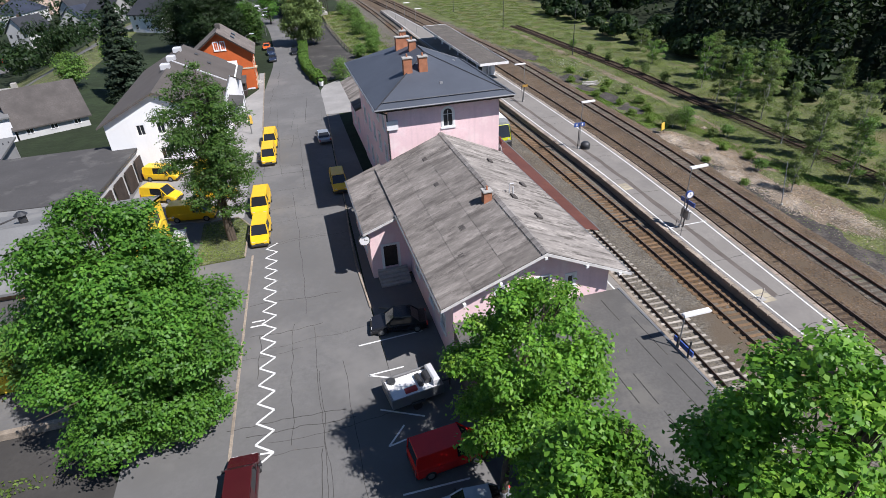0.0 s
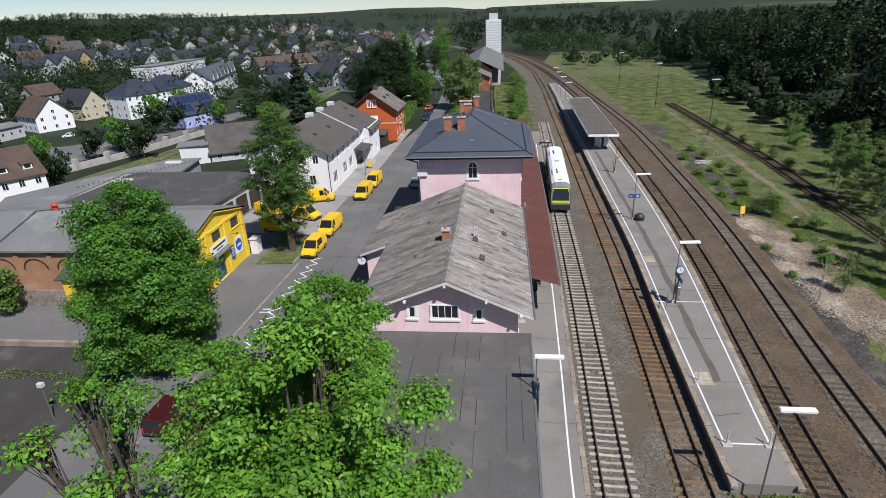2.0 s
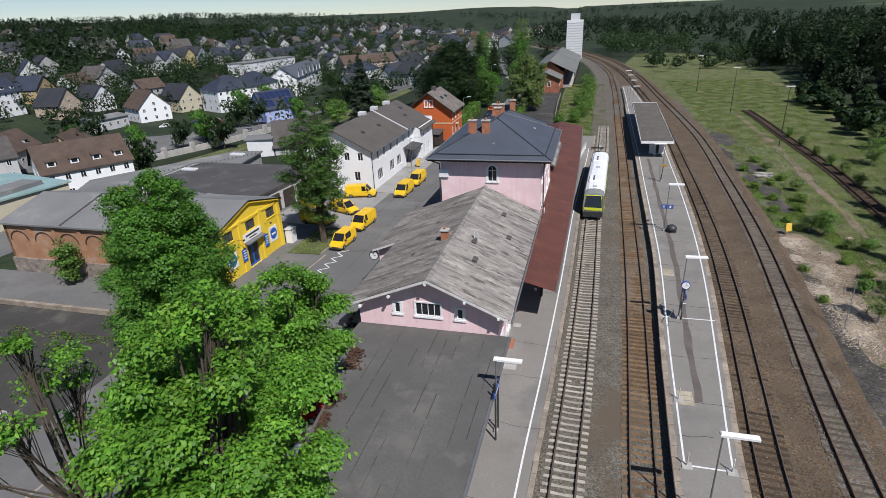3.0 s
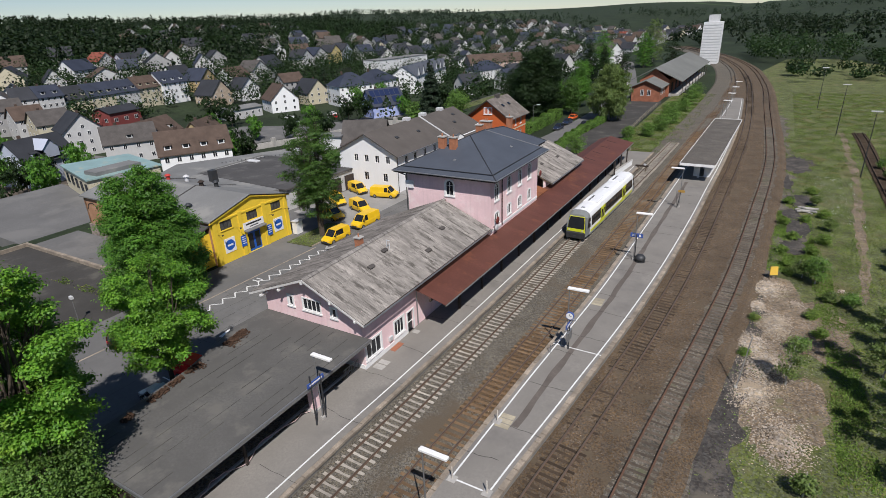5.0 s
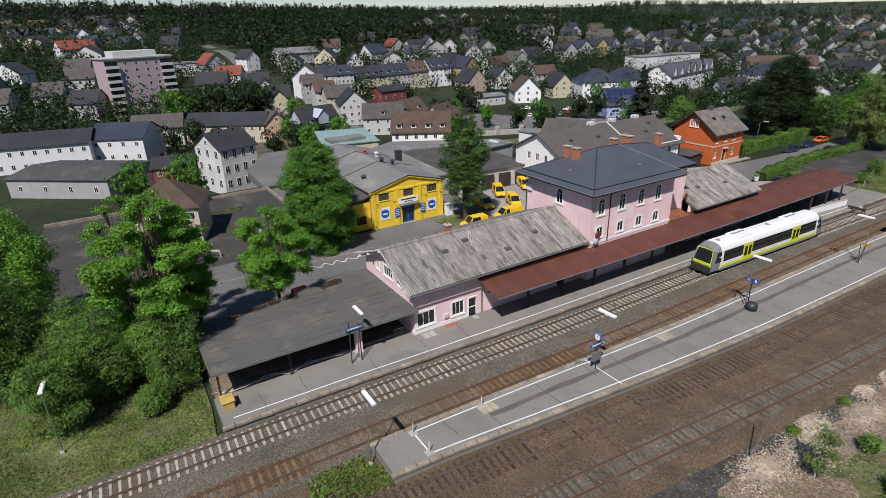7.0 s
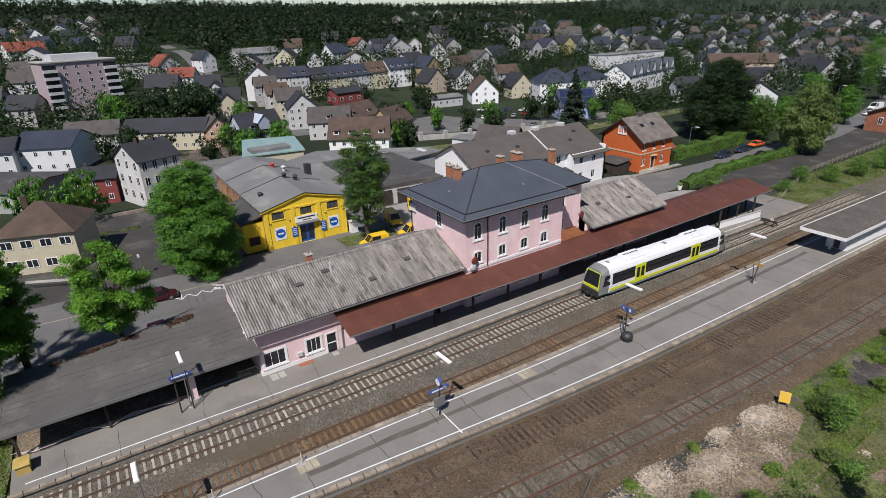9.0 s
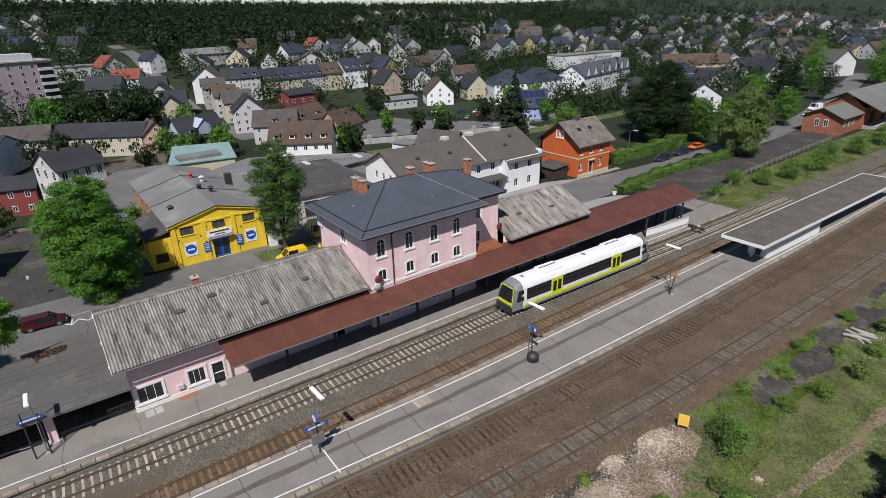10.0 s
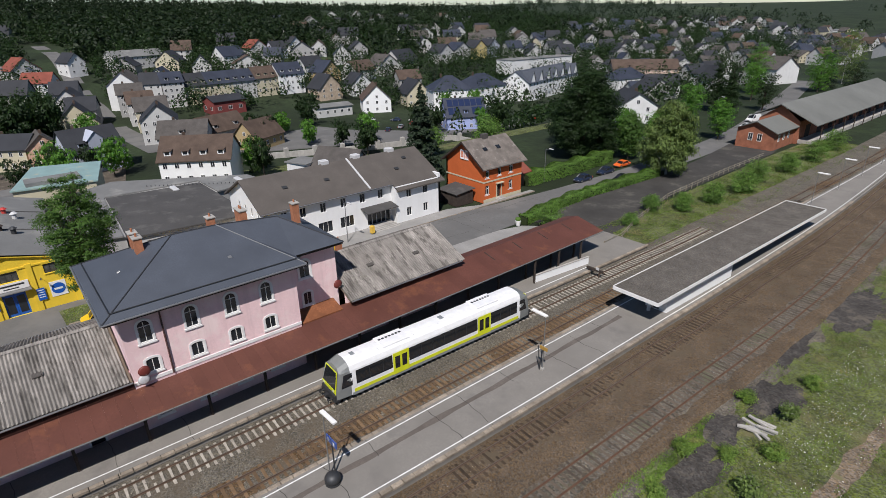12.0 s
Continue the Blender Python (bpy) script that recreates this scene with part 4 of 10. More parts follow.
def verge(parent, a, b, y, th=0.2, w=0.05):
    """A white barge board along a sloping roof edge, in the plane of y."""
    s = Shape()
    (ax, az), (bx, bz) = a, b
    s.add([(ax, y, az), (bx, y, bz), (bx, y, bz - th), (ax, y, az - th), (ax, y + w, az), (bx, y + w, bz), (bx, y + w, bz - th), (ax, y + w, az - th)],
          [(0, 1, 2, 3), (7, 6, 5, 4), (0, 4, 5, 1), (3, 2, 6, 7), (1, 5, 6, 2), (0, 3, 7, 4)])
    part("barge_board", s, [mat("weathered_white_board", (0.62, 0.60, 0.57), 0.85, 0.2, 1.0, 8.0, 0.1)], parent)


def tri_wall(s, y, th, pts):
    """A gable panel: outline points (x, z) in the plane y, of that thickness towards +y."""
    n = len(pts)
    s.add([(x, y, z) for x, z in pts] + [(x, y + th, z) for x, z in pts], [tuple(range(n)), tuple(range(2 * n - 1, n - 1, -1))] + [(i, n + i, n + (i + 1) % n, (i + 1) % n) for i in range(n)])


def gutter(parent, p, q, r=0.08):
    part("gutter", Shape().cyl(p, q, r, n=8), [ZINC], parent)


def chimney(parent, x, y, z0, z1, w=0.75, d=0.6, pots=0):
    s = Shape().box(x - w / 2, x + w / 2, y - d / 2, y + d / 2, z0, z1)
    ch = part("chimney", s, [BRICK_CHIMNEY], parent, "brick chimney stack with a concrete cap")
    part("cap", Shape().cbox(x - w / 2 - 0.08, x + w / 2 + 0.08, y - d / 2 - 0.08, y + d / 2 + 0.08, z1, z1 + 0.12, 0.03), [CONCRETE], ch)
    part("flashing", Shape().box(x - w / 2 - 0.06, x + w / 2 + 0.06, y - d / 2 - 0.06, y + d / 2 + 0.06, z0, z0 + 0.45), [STEEL_GREY], ch)
    for k in range(pots):
        px = x + (k - (pots - 1) / 2) * 0.3
        part("chimney_pot", Shape().cyl((px, y, z1 + 0.12), (px, y, z1 + 0.42), 0.09, 0.08), [BRICK_CHIMNEY], ch)


def roof_vent(parent, x, y, z, nrm):
    """A small cowl lying on a roof slope."""
    s = Shape().cbox(-0.22, 0.22, -0.35, 0.35, 0.0, 0.16, 0.06).box(-0.16, 0.16, 0.3, 0.42, 0.02, 0.12)
    s.turned(Matrix.Translation((x, y, z)) @ Matrix.Rotation(nrm, 4, "Y"))
    part("roof_vent", s, [TILE_GREY], parent)


station = thing("station_building", (0, 20, STREET), "old pink rendered railway station with slate and corrugated roofs", "station")


def south_wing():
    rz, sl = 7.94, 0.435
    top = lambda x: rz - 0.22 - sl * abs(x)
    xw, xe = -5.9, 5.2
    s = Shape()
    big, small_w, small_e = (4.7, 6.7, 4.45, 5.55), (3.0, 3.45, 4.5, 5.4), (8.0, 8.45, 4.4, 5.25)
    wall(s, (xw, 0), (xe, 0), STREET, 5.6, 0.35, [big, small_w, small_e], inner=1)
    tri_wall(s, 0.0, 0.35, [((-(rz - 0.22 - 5.6) / sl), 5.6), ((rz - 0.22 - 5.6) / sl, 5.6), (0, top(0))])
    wall(s, (xe, 0.35), (xe, 23.3), STREET, top(xe), 0.35, [(0.0, 2.05, 0.75, 2.3), (4.2, 5.65, 0.75, 2.25), (6.3, 7.3, 0.0, 2.15), (12, 13, 0.8, 2.3), (16, 17, 0.8, 2.3), (19, 20, 0.0, 2.2)], inner=1)
    wall(s, (xw, 23.3), (xw, 0.35), STREET, top(xw), 0.35, [(20.2, 21.2, 0.9, 2.2), (17.0, 18.0, 0.9, 2.2), (12.6, 13.6, 0.9, 2.2)], inner=1)
    part("wall", s, [PINK], station, "pale pink render with patches")
    window(station, 5.7 - 5.9, -0.004, 4.45, -90, 2.0, 1.1, bars=3, border=0.11)
    window(station, 3.225 - 5.9, -0.004, 4.5, -90, 0.45, 0.9, bars=0, border=0.2)
    window(station, 8.225 - 5.9, -0.004, 4.4, -90, 0.45, 0.85, bars=0, border=0.2)
    window(station, 5.204, 1.375, 0.75, 0, 2.05, 1.55, bars=2, border=0.2)
    window(station, 5.204, 5.275, 0.75, 0, 1.45, 1.5, bars=2, border=0.2)
    for y in (12.85, 16.85):
        window(station, 5.204, y, 0.8, 0, 1.0, 1.5, bars=1, border=0.2)
    for y in (2.6, 5.8, 10.2):
        window(station, -5.904, y, 0.9, 180, 1.0, 1.3, bars=1, border=0.2)
    for y, h in ((7.15, 2.15), (19.85, 2.2)):
        d = Shape().box(5.0, 5.06, y - 0.5, y + 0.5, 0.0, h)
        dr = part("door", d, [GLASS], station, "dark glazed door in a white surround")
        part("door_surround", Shape().box(5.18, 5.26, y - 0.66, y - 0.5, 0.0, h + 0.15).box(5.18, 5.26, y + 0.5, y + 0.66, 0.0, h + 0.15).box(5.18, 5.26, y - 0.5, y + 0.5, h, h + 0.15).box(5.06, 5.12, y - 0.5, y + 0.5, 0.95, 1.02), [TRIM_WHITE], dr)
    part("plinth", Shape().box(5.2, 5.25, 0.0, 6.5, 0.0, 0.42).box(-0.2, 5.2, -0.05, 0.0, 0.0, 0.42), [TRIM_WHITE], station)
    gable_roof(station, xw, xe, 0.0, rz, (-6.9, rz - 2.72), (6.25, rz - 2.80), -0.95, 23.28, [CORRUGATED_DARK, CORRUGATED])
    part("soffit", Shape().slab((0, -0.93, rz - 0.06), (0, 23.2, rz - 0.06), (-6.85, 23.2, rz - 2.76), (-6.85, -0.93, rz - 2.76), 0.12).slab((6.2, -0.93, rz - 2.83), (6.2, 23.2, rz - 2.83), (0, 23.2, rz - 0.06), (0, -0.93, rz - 0.06), 0.12), [TIMBER], station)
    verge(station, (-6.95, rz - 2.70), (0, rz + 0.03), -1.0)
    verge(station, (0, rz + 0.03), (6.3, rz - 2.78), -1.0)
    for k in (-5.4, -3.0, -0.05, 2.9, 5.4):
        part("purlin_end", Shape().box(k - 0.09, k + 0.09, -1.06, -0.2, top(k) - 0.16, top(k) + 0.02), [TRIM_WHITE], station)
    gutter(station, (6.36, -0.95, 5.05), (6.36, 23.2, 5.05))
    gutter(station, (-7.0, -0.95, 5.12), (-7.0, 12.8, 5.12))
    part("downpipe", Shape().cyl((5.36, 8.25, 0.0), (5.36, 8.25, 4.9), 0.06).cyl((5.36, 8.25, 4.9), (6.3, 8.25, 5.05), 0.06), [ZINC], station)
    for x, y in ((1.7, 8.6), (4.2, 12.6), (3.0, 17.5), (2.4, 5.5), (-3.2, 6.2), (-3.0, 14), (-2.6, 19.5), (-4.2, 3.2)):
        roof_vent(station, x, y, rz - sl * abs(x) + 0.03, -math.atan(sl) * (1 if x < 0 else -1))
    chimney(station, -0.75, 7.9, 7.0, 8.45, 0.62, 0.62, 1)
    part("vent_pipe", Shape().cyl((1.6, 9.2, 7.1), (1.6, 9.2, 8.1), 0.05).cyl((1.6, 9.2, 8.1), (1.95, 9.2, 8.1), 0.05).cyl((1.9, 9.2, 7.1), (1.9, 9.2, 7.8), 0.06), [DISH], station)
    # the flag-shaped letter box and rails by the platform windows
    bx = part("wall_box", Shape().cbox(5.2, 5.4, 3.5, 4.0, 0.85, 1.3, 0.04), [DISH], station, "pale wall-mounted box by the window")
    # entrance wing towards the street
    e = Shape()
    wall(e, (-9.3, 13.2), (-5.9, 13.2), STREET, 3.9, 0.35, [(1.1, 2.3, 0.0, 2.2)], inner=1)
    wall(e, (-9.3, 24.0), (-9.3, 13.55), STREET, 3.9, 0.35, [(2, 3.2, 0.6, 2.2), (6, 7.2, 0.6, 2.2)], inner=1)
    wall(e, (-5.4, 24.0), (-9.3, 24.0), STREET, 3.9, 0.35, inner=1)
    n = [(-9.3, 3.9), (-5.9, 3.9), (-5.9, top(-5.9)), (-6.8, 4.85)]
    tri_wall(e, 13.2, 0.3, [(-9.3, 3.9), (-5.9, 3.9), (-5.9, 5.05)])
    part("wall", e, [PINK], station)
    part("dark_doorway", Shape().box(-8.2, -7.0, 13.45, 13.5, 0.0, 2.2), [TIMBER_DARK], station, "dark wooden entrance door")
    part("doorway_surround", Shape().box(-8.42, -8.2, 13.14, 13.2, 0.0, 2.4).box(-7.0, -6.78, 13.14, 13.2, 0.0, 2.4).box(-8.2, -7.0, 13.14, 13.2, 2.2, 2.4), [TRIM_WHITE], station)
    for y in (20.4, 16.4):
        window(station, -9.304, y, 0.6, 180, 1.2, 1.6, bars=1, border=0.2)
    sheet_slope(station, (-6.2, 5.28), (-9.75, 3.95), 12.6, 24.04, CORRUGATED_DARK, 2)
    part("entrance_soffit", Shape().slab((-6.2, 12.62, 5.22), (-6.2, 24.2, 5.22), (-9.7, 24.2, 3.9), (-9.7, 12.62, 3.9), 0.12), [TIMBER], station)
    verge(station, (-9.8, 4.0), (-6.2, 5.34), 12.55)
    gutter(station, (-9.82, 12.6, 3.9), (-9.82, 24.2, 3.9))
    for k in range(5):
        part("entrance_step", Shape().cbox(-8.9 - 0.0, -6.3, 13.2 - 0.34 * (5 - k), 13.2, STREET + 0.17 * k, STREET + 0.17 * (k + 1), 0.02), [CONCRETE], station)


south_wing()


def tower_block():
    x0, x1, y0, y1 = -5.1, 6.1, 23.3, 38.0
    zt = 10.92
    s = Shape()
    arch_h, low_h = 1.95, 1.25
    ys_up = (24.95, 28.5, 31.85, 35.05)
    holes_e = [(y - y0 - 0.5, y - y0 + 0.5, 8.1, 8.1 + arch_h) for y in ys_up] + [(y - y0 - 0.5, y - y0 + 0.5, 5.3, 5.3 + low_h) for y in ys_up]
    holes_e += [(y - y0 - 0.5, y - y0 + 0.5, 0.9, 2.6) for y in ys_up]
    wall(s, (x1, y0), (x1, y1), STREET, zt, 0.4, holes_e, inner=1)
    wall(s, (x0, y0), (x1 - 0.4, y0), STREET, zt, 0.4, [(5.4, 6.4, 8.5, 8.5 + 1.8)], inner=1)
    holes_w = [(y1 + 5.3 - y - 0.5, y1 + 5.3 - y + 0.5, z, z + 1.6) for y in (26, 29.5, 33, 36.5, 40) for z in (1.0, 4.9, 8.2)]
    wall(s, (x0, y1 + 5.3), (x0, y0 + 0.4), STREET, zt, 0.4, holes_w, inner=1)
    wall(s, (4.1, y1), (4.1, y1 + 5.3), STREET, zt, 0.4, [(1.3, 2.4, 8.2, 10.05), (1.4, 2.3, 5.2, 6.6)], inner=1)
    wall(s, (x1 - 0.4, y1), (4.1, y1), STREET, zt, 0.4, inner=1)
    wall(s, (4.1 - 0.4, y1 + 5.3), (x0 + 0.4, y1 + 5.3), STREET, zt, 0.4, inner=1)
    part("wall", s, [PINK], station, "pink render of the three-storey block")

    def spandrel(x, y, out, w, ztop, a):
        q = Shape()
        hw, n = w / 2, 8
        for sg in (-1, 1):
            pts = [(sg * hw, ztop)] + [(sg * hw * math.cos(math.pi / 2 * i / n), ztop - a + a * math.sin(math.pi / 2 * i / n)) for i in range(n + 1)]
            k = len(pts)
            q.add([(p, 0.0, z) for p, z in pts] + [(p, 0.3, z) for p, z in pts], [tuple(range(k)) if sg < 0 else tuple(range(k - 1, -1, -1)), tuple(range(k, 2 * k))] + [(i, i + 1, k + i + 1, k + i) for i in range(k - 1)])
        q.turned(Matrix.Translation((x, y, 0)) @ Matrix.Rotation(radians(out + 90), 4, "Z"))
        part("arch_fill", q, [PINK], station)

    for y in ys_up:
        window(station, x1 + 0.004, y, 8.1, 0, 1.0, arch_h, arch=0.5, bars=1, cross=1.4, border=0.16)
        spandrel(x1 - 0.004, y, 0, 1.0, 8.1 + arch_h, 0.5)
        window(station, x1 + 0.004, y, 5.3, 0, 1.0, low_h, arch=0.18, bars=1, border=0.2)
        spandrel(x1 - 0.004, y, 0, 1.0, 5.3 + low_h, 0.18)
        window(station, x1 + 0.004, y, 0.9, 0, 1.0, 1.7, bars=1, border=0.2)
    window(station, x0 + 5.9, y0 - 0.004, 8.5, -90, 1.0, 1.8, arch=0.5, bars=1, cross=1.2, border=0.2)
    spandrel(x0 + 5.9, y0 + 0.004, -90, 1.0, 10.3, 0.5)
    for y in (26, 29.5, 33, 36.5, 40):
        for z in (1.0, 4.9, 8.2):
            window(station, x0 - 0.004, y, z, 180, 1.0, 1.6, bars=1, cross=1.05, border=0.2)
    window(station, 4.104, y1 + 1.85, 8.2, 0, 1.1, 1.85, arch=0.5, bars=1, cross=1.2, border=0.2)
    spandrel(4.1 - 0.004, y1 + 1.85, 0, 1.1, 10.05, 0.5)
    window(station, 4.104, y1 + 1.85, 5.2, 0, 0.9, 1.4, arch=0.18, bars=1, border=0.2)
    spandrel(4.1 - 0.004, y1 + 1.85, 0, 0.9, 6.6, 0.18)
    part("string_course", Shape().box(x1, x1 + 0.07, y0 - 0.03, y1, 4.55, 4.85), [TRIM_WHITE], station)
    # hipped slate roof: main part, with the narrower northern part running into it
    ez, rz = 11.2, 14.35
    XW, XE = -6.4, 7.3
    a, b, c, d = (XW, 22.2), (XE, 22.2), (XE, 38.7), (XW, 38.7)
    r0, r1, r2 = (0.35, 29.6), (0.5, 33.4), (0.45, 39.3)
    nz, e2, yn = 13.75, 5.1, 43.9
    r = Shape()
    P = lambda p, z: (p[0], p[1], z)
    r.add([P(a, ez), P(b, ez), P(r0, rz)], [(0, 1, 2)])
    r.add([P(b, ez), P(c, ez), P(r1, rz), P(r0, rz)], [(0, 1, 2), (0, 2, 3)])
    r.add([P(c, ez), (e2, 38.7, ez), (e2, yn, ez), P(r2, nz), P(r1, rz)], [(0, 1, 4), (1, 2, 3, 4)])
    r.add([(e2, yn, ez), (XW, yn, ez), P(r2, nz)], [(0, 1, 2)])
    r.add([P(a, ez), P(r0, rz), P(r1, rz), (XW, yn, ez), P(r2, nz)], [(0, 1, 2), (0, 2, 3), (2, 4, 3)])
    part("roof", r, [SLATE], station, "dark blue-grey hipped slate roof")
    # courses of slate along the long slopes
    for k in range(1, 22):
        t = k / 22
        z = ez + (rz - ez) * t
        xe = XE + (0.35 - XE) * t
        ya, yb = 22.2 + (29.6 - 22.2) * t, 38.66 + (33.4 - 38.7) * t
        part("slate_course", Shape().add([(xe + 0.03, ya, z - 0.012), (xe + 0.03, yb, z - 0.012), (xe - 0.02, yb, z + 0.022), (xe - 0.02, ya, z + 0.022)], [(0, 1, 2, 3)]), [SLATE], station)
    for p, q in ((P(a, ez), P(r0, rz)), (P(b, ez), P(r0, rz)), (P(r0, rz), P(r1, rz)), ((e2, yn, ez), P(r2, nz)), (P(r1, rz), P(r2, nz))):
        part("hip_cap", Shape().cyl(p, q, 0.07, n=6), [SLATE_DARK], station)
    part("valley_flashing", Shape().cyl(P(c, ez + 0.02), P(r1, rz + 0.02), 0.055, n=6), [plain("lead_flashing", (0.17, 0.175, 0.185), 0.7)], station)
    for bx in ((XW + 0.05, XE - 0.05, 22.24, 22.4), (XE - 0.2, XE - 0.04, 22.404, 38.7), (XW + 0.04, XW + 0.2, 22.404, 43.746), (4.8, 4.92, 38.704, 43.746), (XW + 0.04, 4.92, 43.75, 43.9)):
        part("eaves_board", Shape().box(*bx, ez - 0.28, ez - 0.02), [TIMBER_DARK], station)
    part("soffit", Shape().box(XW + 0.1, XE - 0.1, 22.3, 38.7, ez - 0.32, ez - 0.284), [TIMBER_DARK], station)
    part("soffit", Shape().box(XW + 0.1, 4.9, 38.704, 43.8, ez - 0.32, ez - 0.284), [TIMBER_DARK], station)
    gutter(station, (XE + 0.08, 22.15, ez - 0.05), (XE + 0.08, 38.7, ez - 0.05))
    gutter(station, (XW - 0.08, 22.15, ez - 0.05), (XW - 0.08, 43.9, ez - 0.05))
    gutter(station, (XW - 0.08, 22.12, ez - 0.05), (XE + 0.08, 22.12, ez - 0.05))
    part("snow_guard", Shape().cyl((XE - 0.7, 22.9, ez + 0.42), (XE - 0.7, 38.6, ez + 0.42), 0.05, n=6).cyl((XW + 0.8, 22.9, ez + 0.42), (XE - 0.8, 22.9, ez + 0.42), 0.05, n=6), [STEEL_DARK], station)
    for x, y in ((6.22, 26.25),):
        part("downpipe", Shape().cyl((x, y, 4.6), (x, y, 10.4), 0.07).cyl((x, y, 10.4), (7.0, y, 10.9), 0.07), [mat("brown_pipe", (0.10, 0.05, 0.045), 0.6)], station)
    part("downpipe", Shape().cyl((-5.22, 23.18, STREET), (-5.22, 23.18, 10.4), 0.07).cyl((-5.22, 23.18, 10.4), (-6.3, 22.4, 11.0), 0.07), [STEEL_DARK], station)
    for x, y, z1, w, p in ((-2.1, 27.0, 14.5, 0.85, 1), (-0.55, 27.0, 14.5, 0.85, 1), (-0.15, 33.2, 14.95, 0.75, 1), (-0.6, 36.2, 14.9, 1.5, 2), (0.55, 41.2, 14.7, 0.7, 1)):
        chimney(station, x, y, 12.2, z1, w, 0.65, p)
    for x, y, sz in ((0.7, 24.9, 12.33), (4.4, 33, 12.53)):
        dirn = (0, -1) if y < 26 else (1, 0)
        k = Shape().cbox(-0.16, 0.16, -0.16, 0.16, 0.0, 0.07, 0.02)
        tilt = Matrix.Rotation(radians(24), 4, "X") if dirn[1] else Matrix.Rotation(radians(24), 4, "Y")
        part("skylight", k.turned(Matrix.Translation((x, y, sz)) @ tilt), [STEEL_GREY], station, "small grey roof light")
    # electric cabinet on the south wall and the two satellite dishes
    part("wall_cabinet", Shape().cbox(-5.3, -4.2, 23.1, 23.3, 8.85, 9.75, 0.04), [TRIM_WHITE], station, "white box high on the wall")
    for y, z, m, x in ((24.15, 5.9, DISH_RED, 6.6), (24.0, 5.1, DISH, 6.55), (43.0, 6.6, DISH_RED, 4.7)):
        dsh = Shape()
        rings = [[(x + 0.10 * (1 - k * k), y + 0.48 * k * math.cos(a), z + 0.48 * k * math.sin(a)) for a in [2 * math.pi * i / 14 for i in range(14)]] for k in (1.0, 0.7, 0.4, 0.05)]
        dsh.loft(rings)
        dd = part("satellite_dish", dsh, [m], station, "round satellite dish on the wall", smooth=True)
        part("dish_arm", Shape().cyl((x - 0.5, y, z), (x, y, z), 0.04).cyl((x, y, z - 0.4), (x + 0.45, y, z - 0.1), 0.02), [STEEL_GREY], dd)


tower_block()


def north_wing():
    rz, sl = 7.9, 0.44
    x0, x1, y0, y1 = -5.0, 5.3, 43.5, 57.6
    s = Shape()
    wall(s, (x1, y0), (x1, y1), STREET, 5.35, 0.35, [(2, 3, 0.8, 2.4), (5, 6.2, 0, 2.2), (9, 10, 0.8, 2.4)], inner=1)
    wall(s, (x1, y1), (x0, y1), STREET, 5.35, 0.35, inner=1)
    wall(s, (x0, y1), (x0, y0), STREET, 5.35, 0.35, [(3, 4, 0.8, 2.4), (8, 9, 0.8, 2.4)], inner=1)
    tri_wall(s, y1 - 0.36, 0.35, [(-5.0, 5.35), (5.0, 5.35), (0, rz - 0.25)])
    part("wall", s, [PINK], station)
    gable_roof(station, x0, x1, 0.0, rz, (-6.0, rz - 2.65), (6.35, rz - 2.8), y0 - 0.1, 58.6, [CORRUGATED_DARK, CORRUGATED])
    part("soffit", Shape().slab((0, y0 - .1, rz - 0.06), (0, 58.5, rz - 0.06), (-5.95, 58.5, rz - 2.7), (-5.95, y0 - .1, rz - 2.7), 0.12).slab((6.3, y0 - .1, rz - 2.83), (6.3, 58.5, rz - 2.83), (0, 58.5, rz - 0.06), (0, y0 - .1, rz - 0.06), 0.12), [TIMBER], station)
    for x, y in ((3, 48), (3.4, 54), (-2.5, 50)):
        roof_vent(station, x, y, rz - sl * abs(x) + 0.03, -math.atan(sl) * (1 if x < 0 else -1))
    chimney(station, -0.4, 46.2, 7.1, 9.0, 0.6, 0.6, 1)
    gutter(station, (6.45, y0, 5.05), (6.45, 58.6, 5.05))
    for y in (46.0, 53.0):
        window(station, x1 + 0.004, y, 0.8, 0, 1.0, 1.6, bars=1, border=0.2)
    part("door", Shape().box(5.0, 5.06, 48.5, 49.7, 0.0, 2.2), [TIMBER_DARK], station, "dark timber door")
    for y in (53.1, 49.1):
        window(station, x0 - 0.004, y, 0.8, 180, 1.0, 1.6, bars=1, border=0.2)
    part("flat_roof", Shape().slab((6.0, 38.2, 4.42), (6.0, 42.6, 4.42), (4.1, 42.6, 4.95), (4.1, 38.2, 4.95), 0.12), [COPPER_ORANGE], station, "rust-orange sheet roof in the recess")


north_wing()


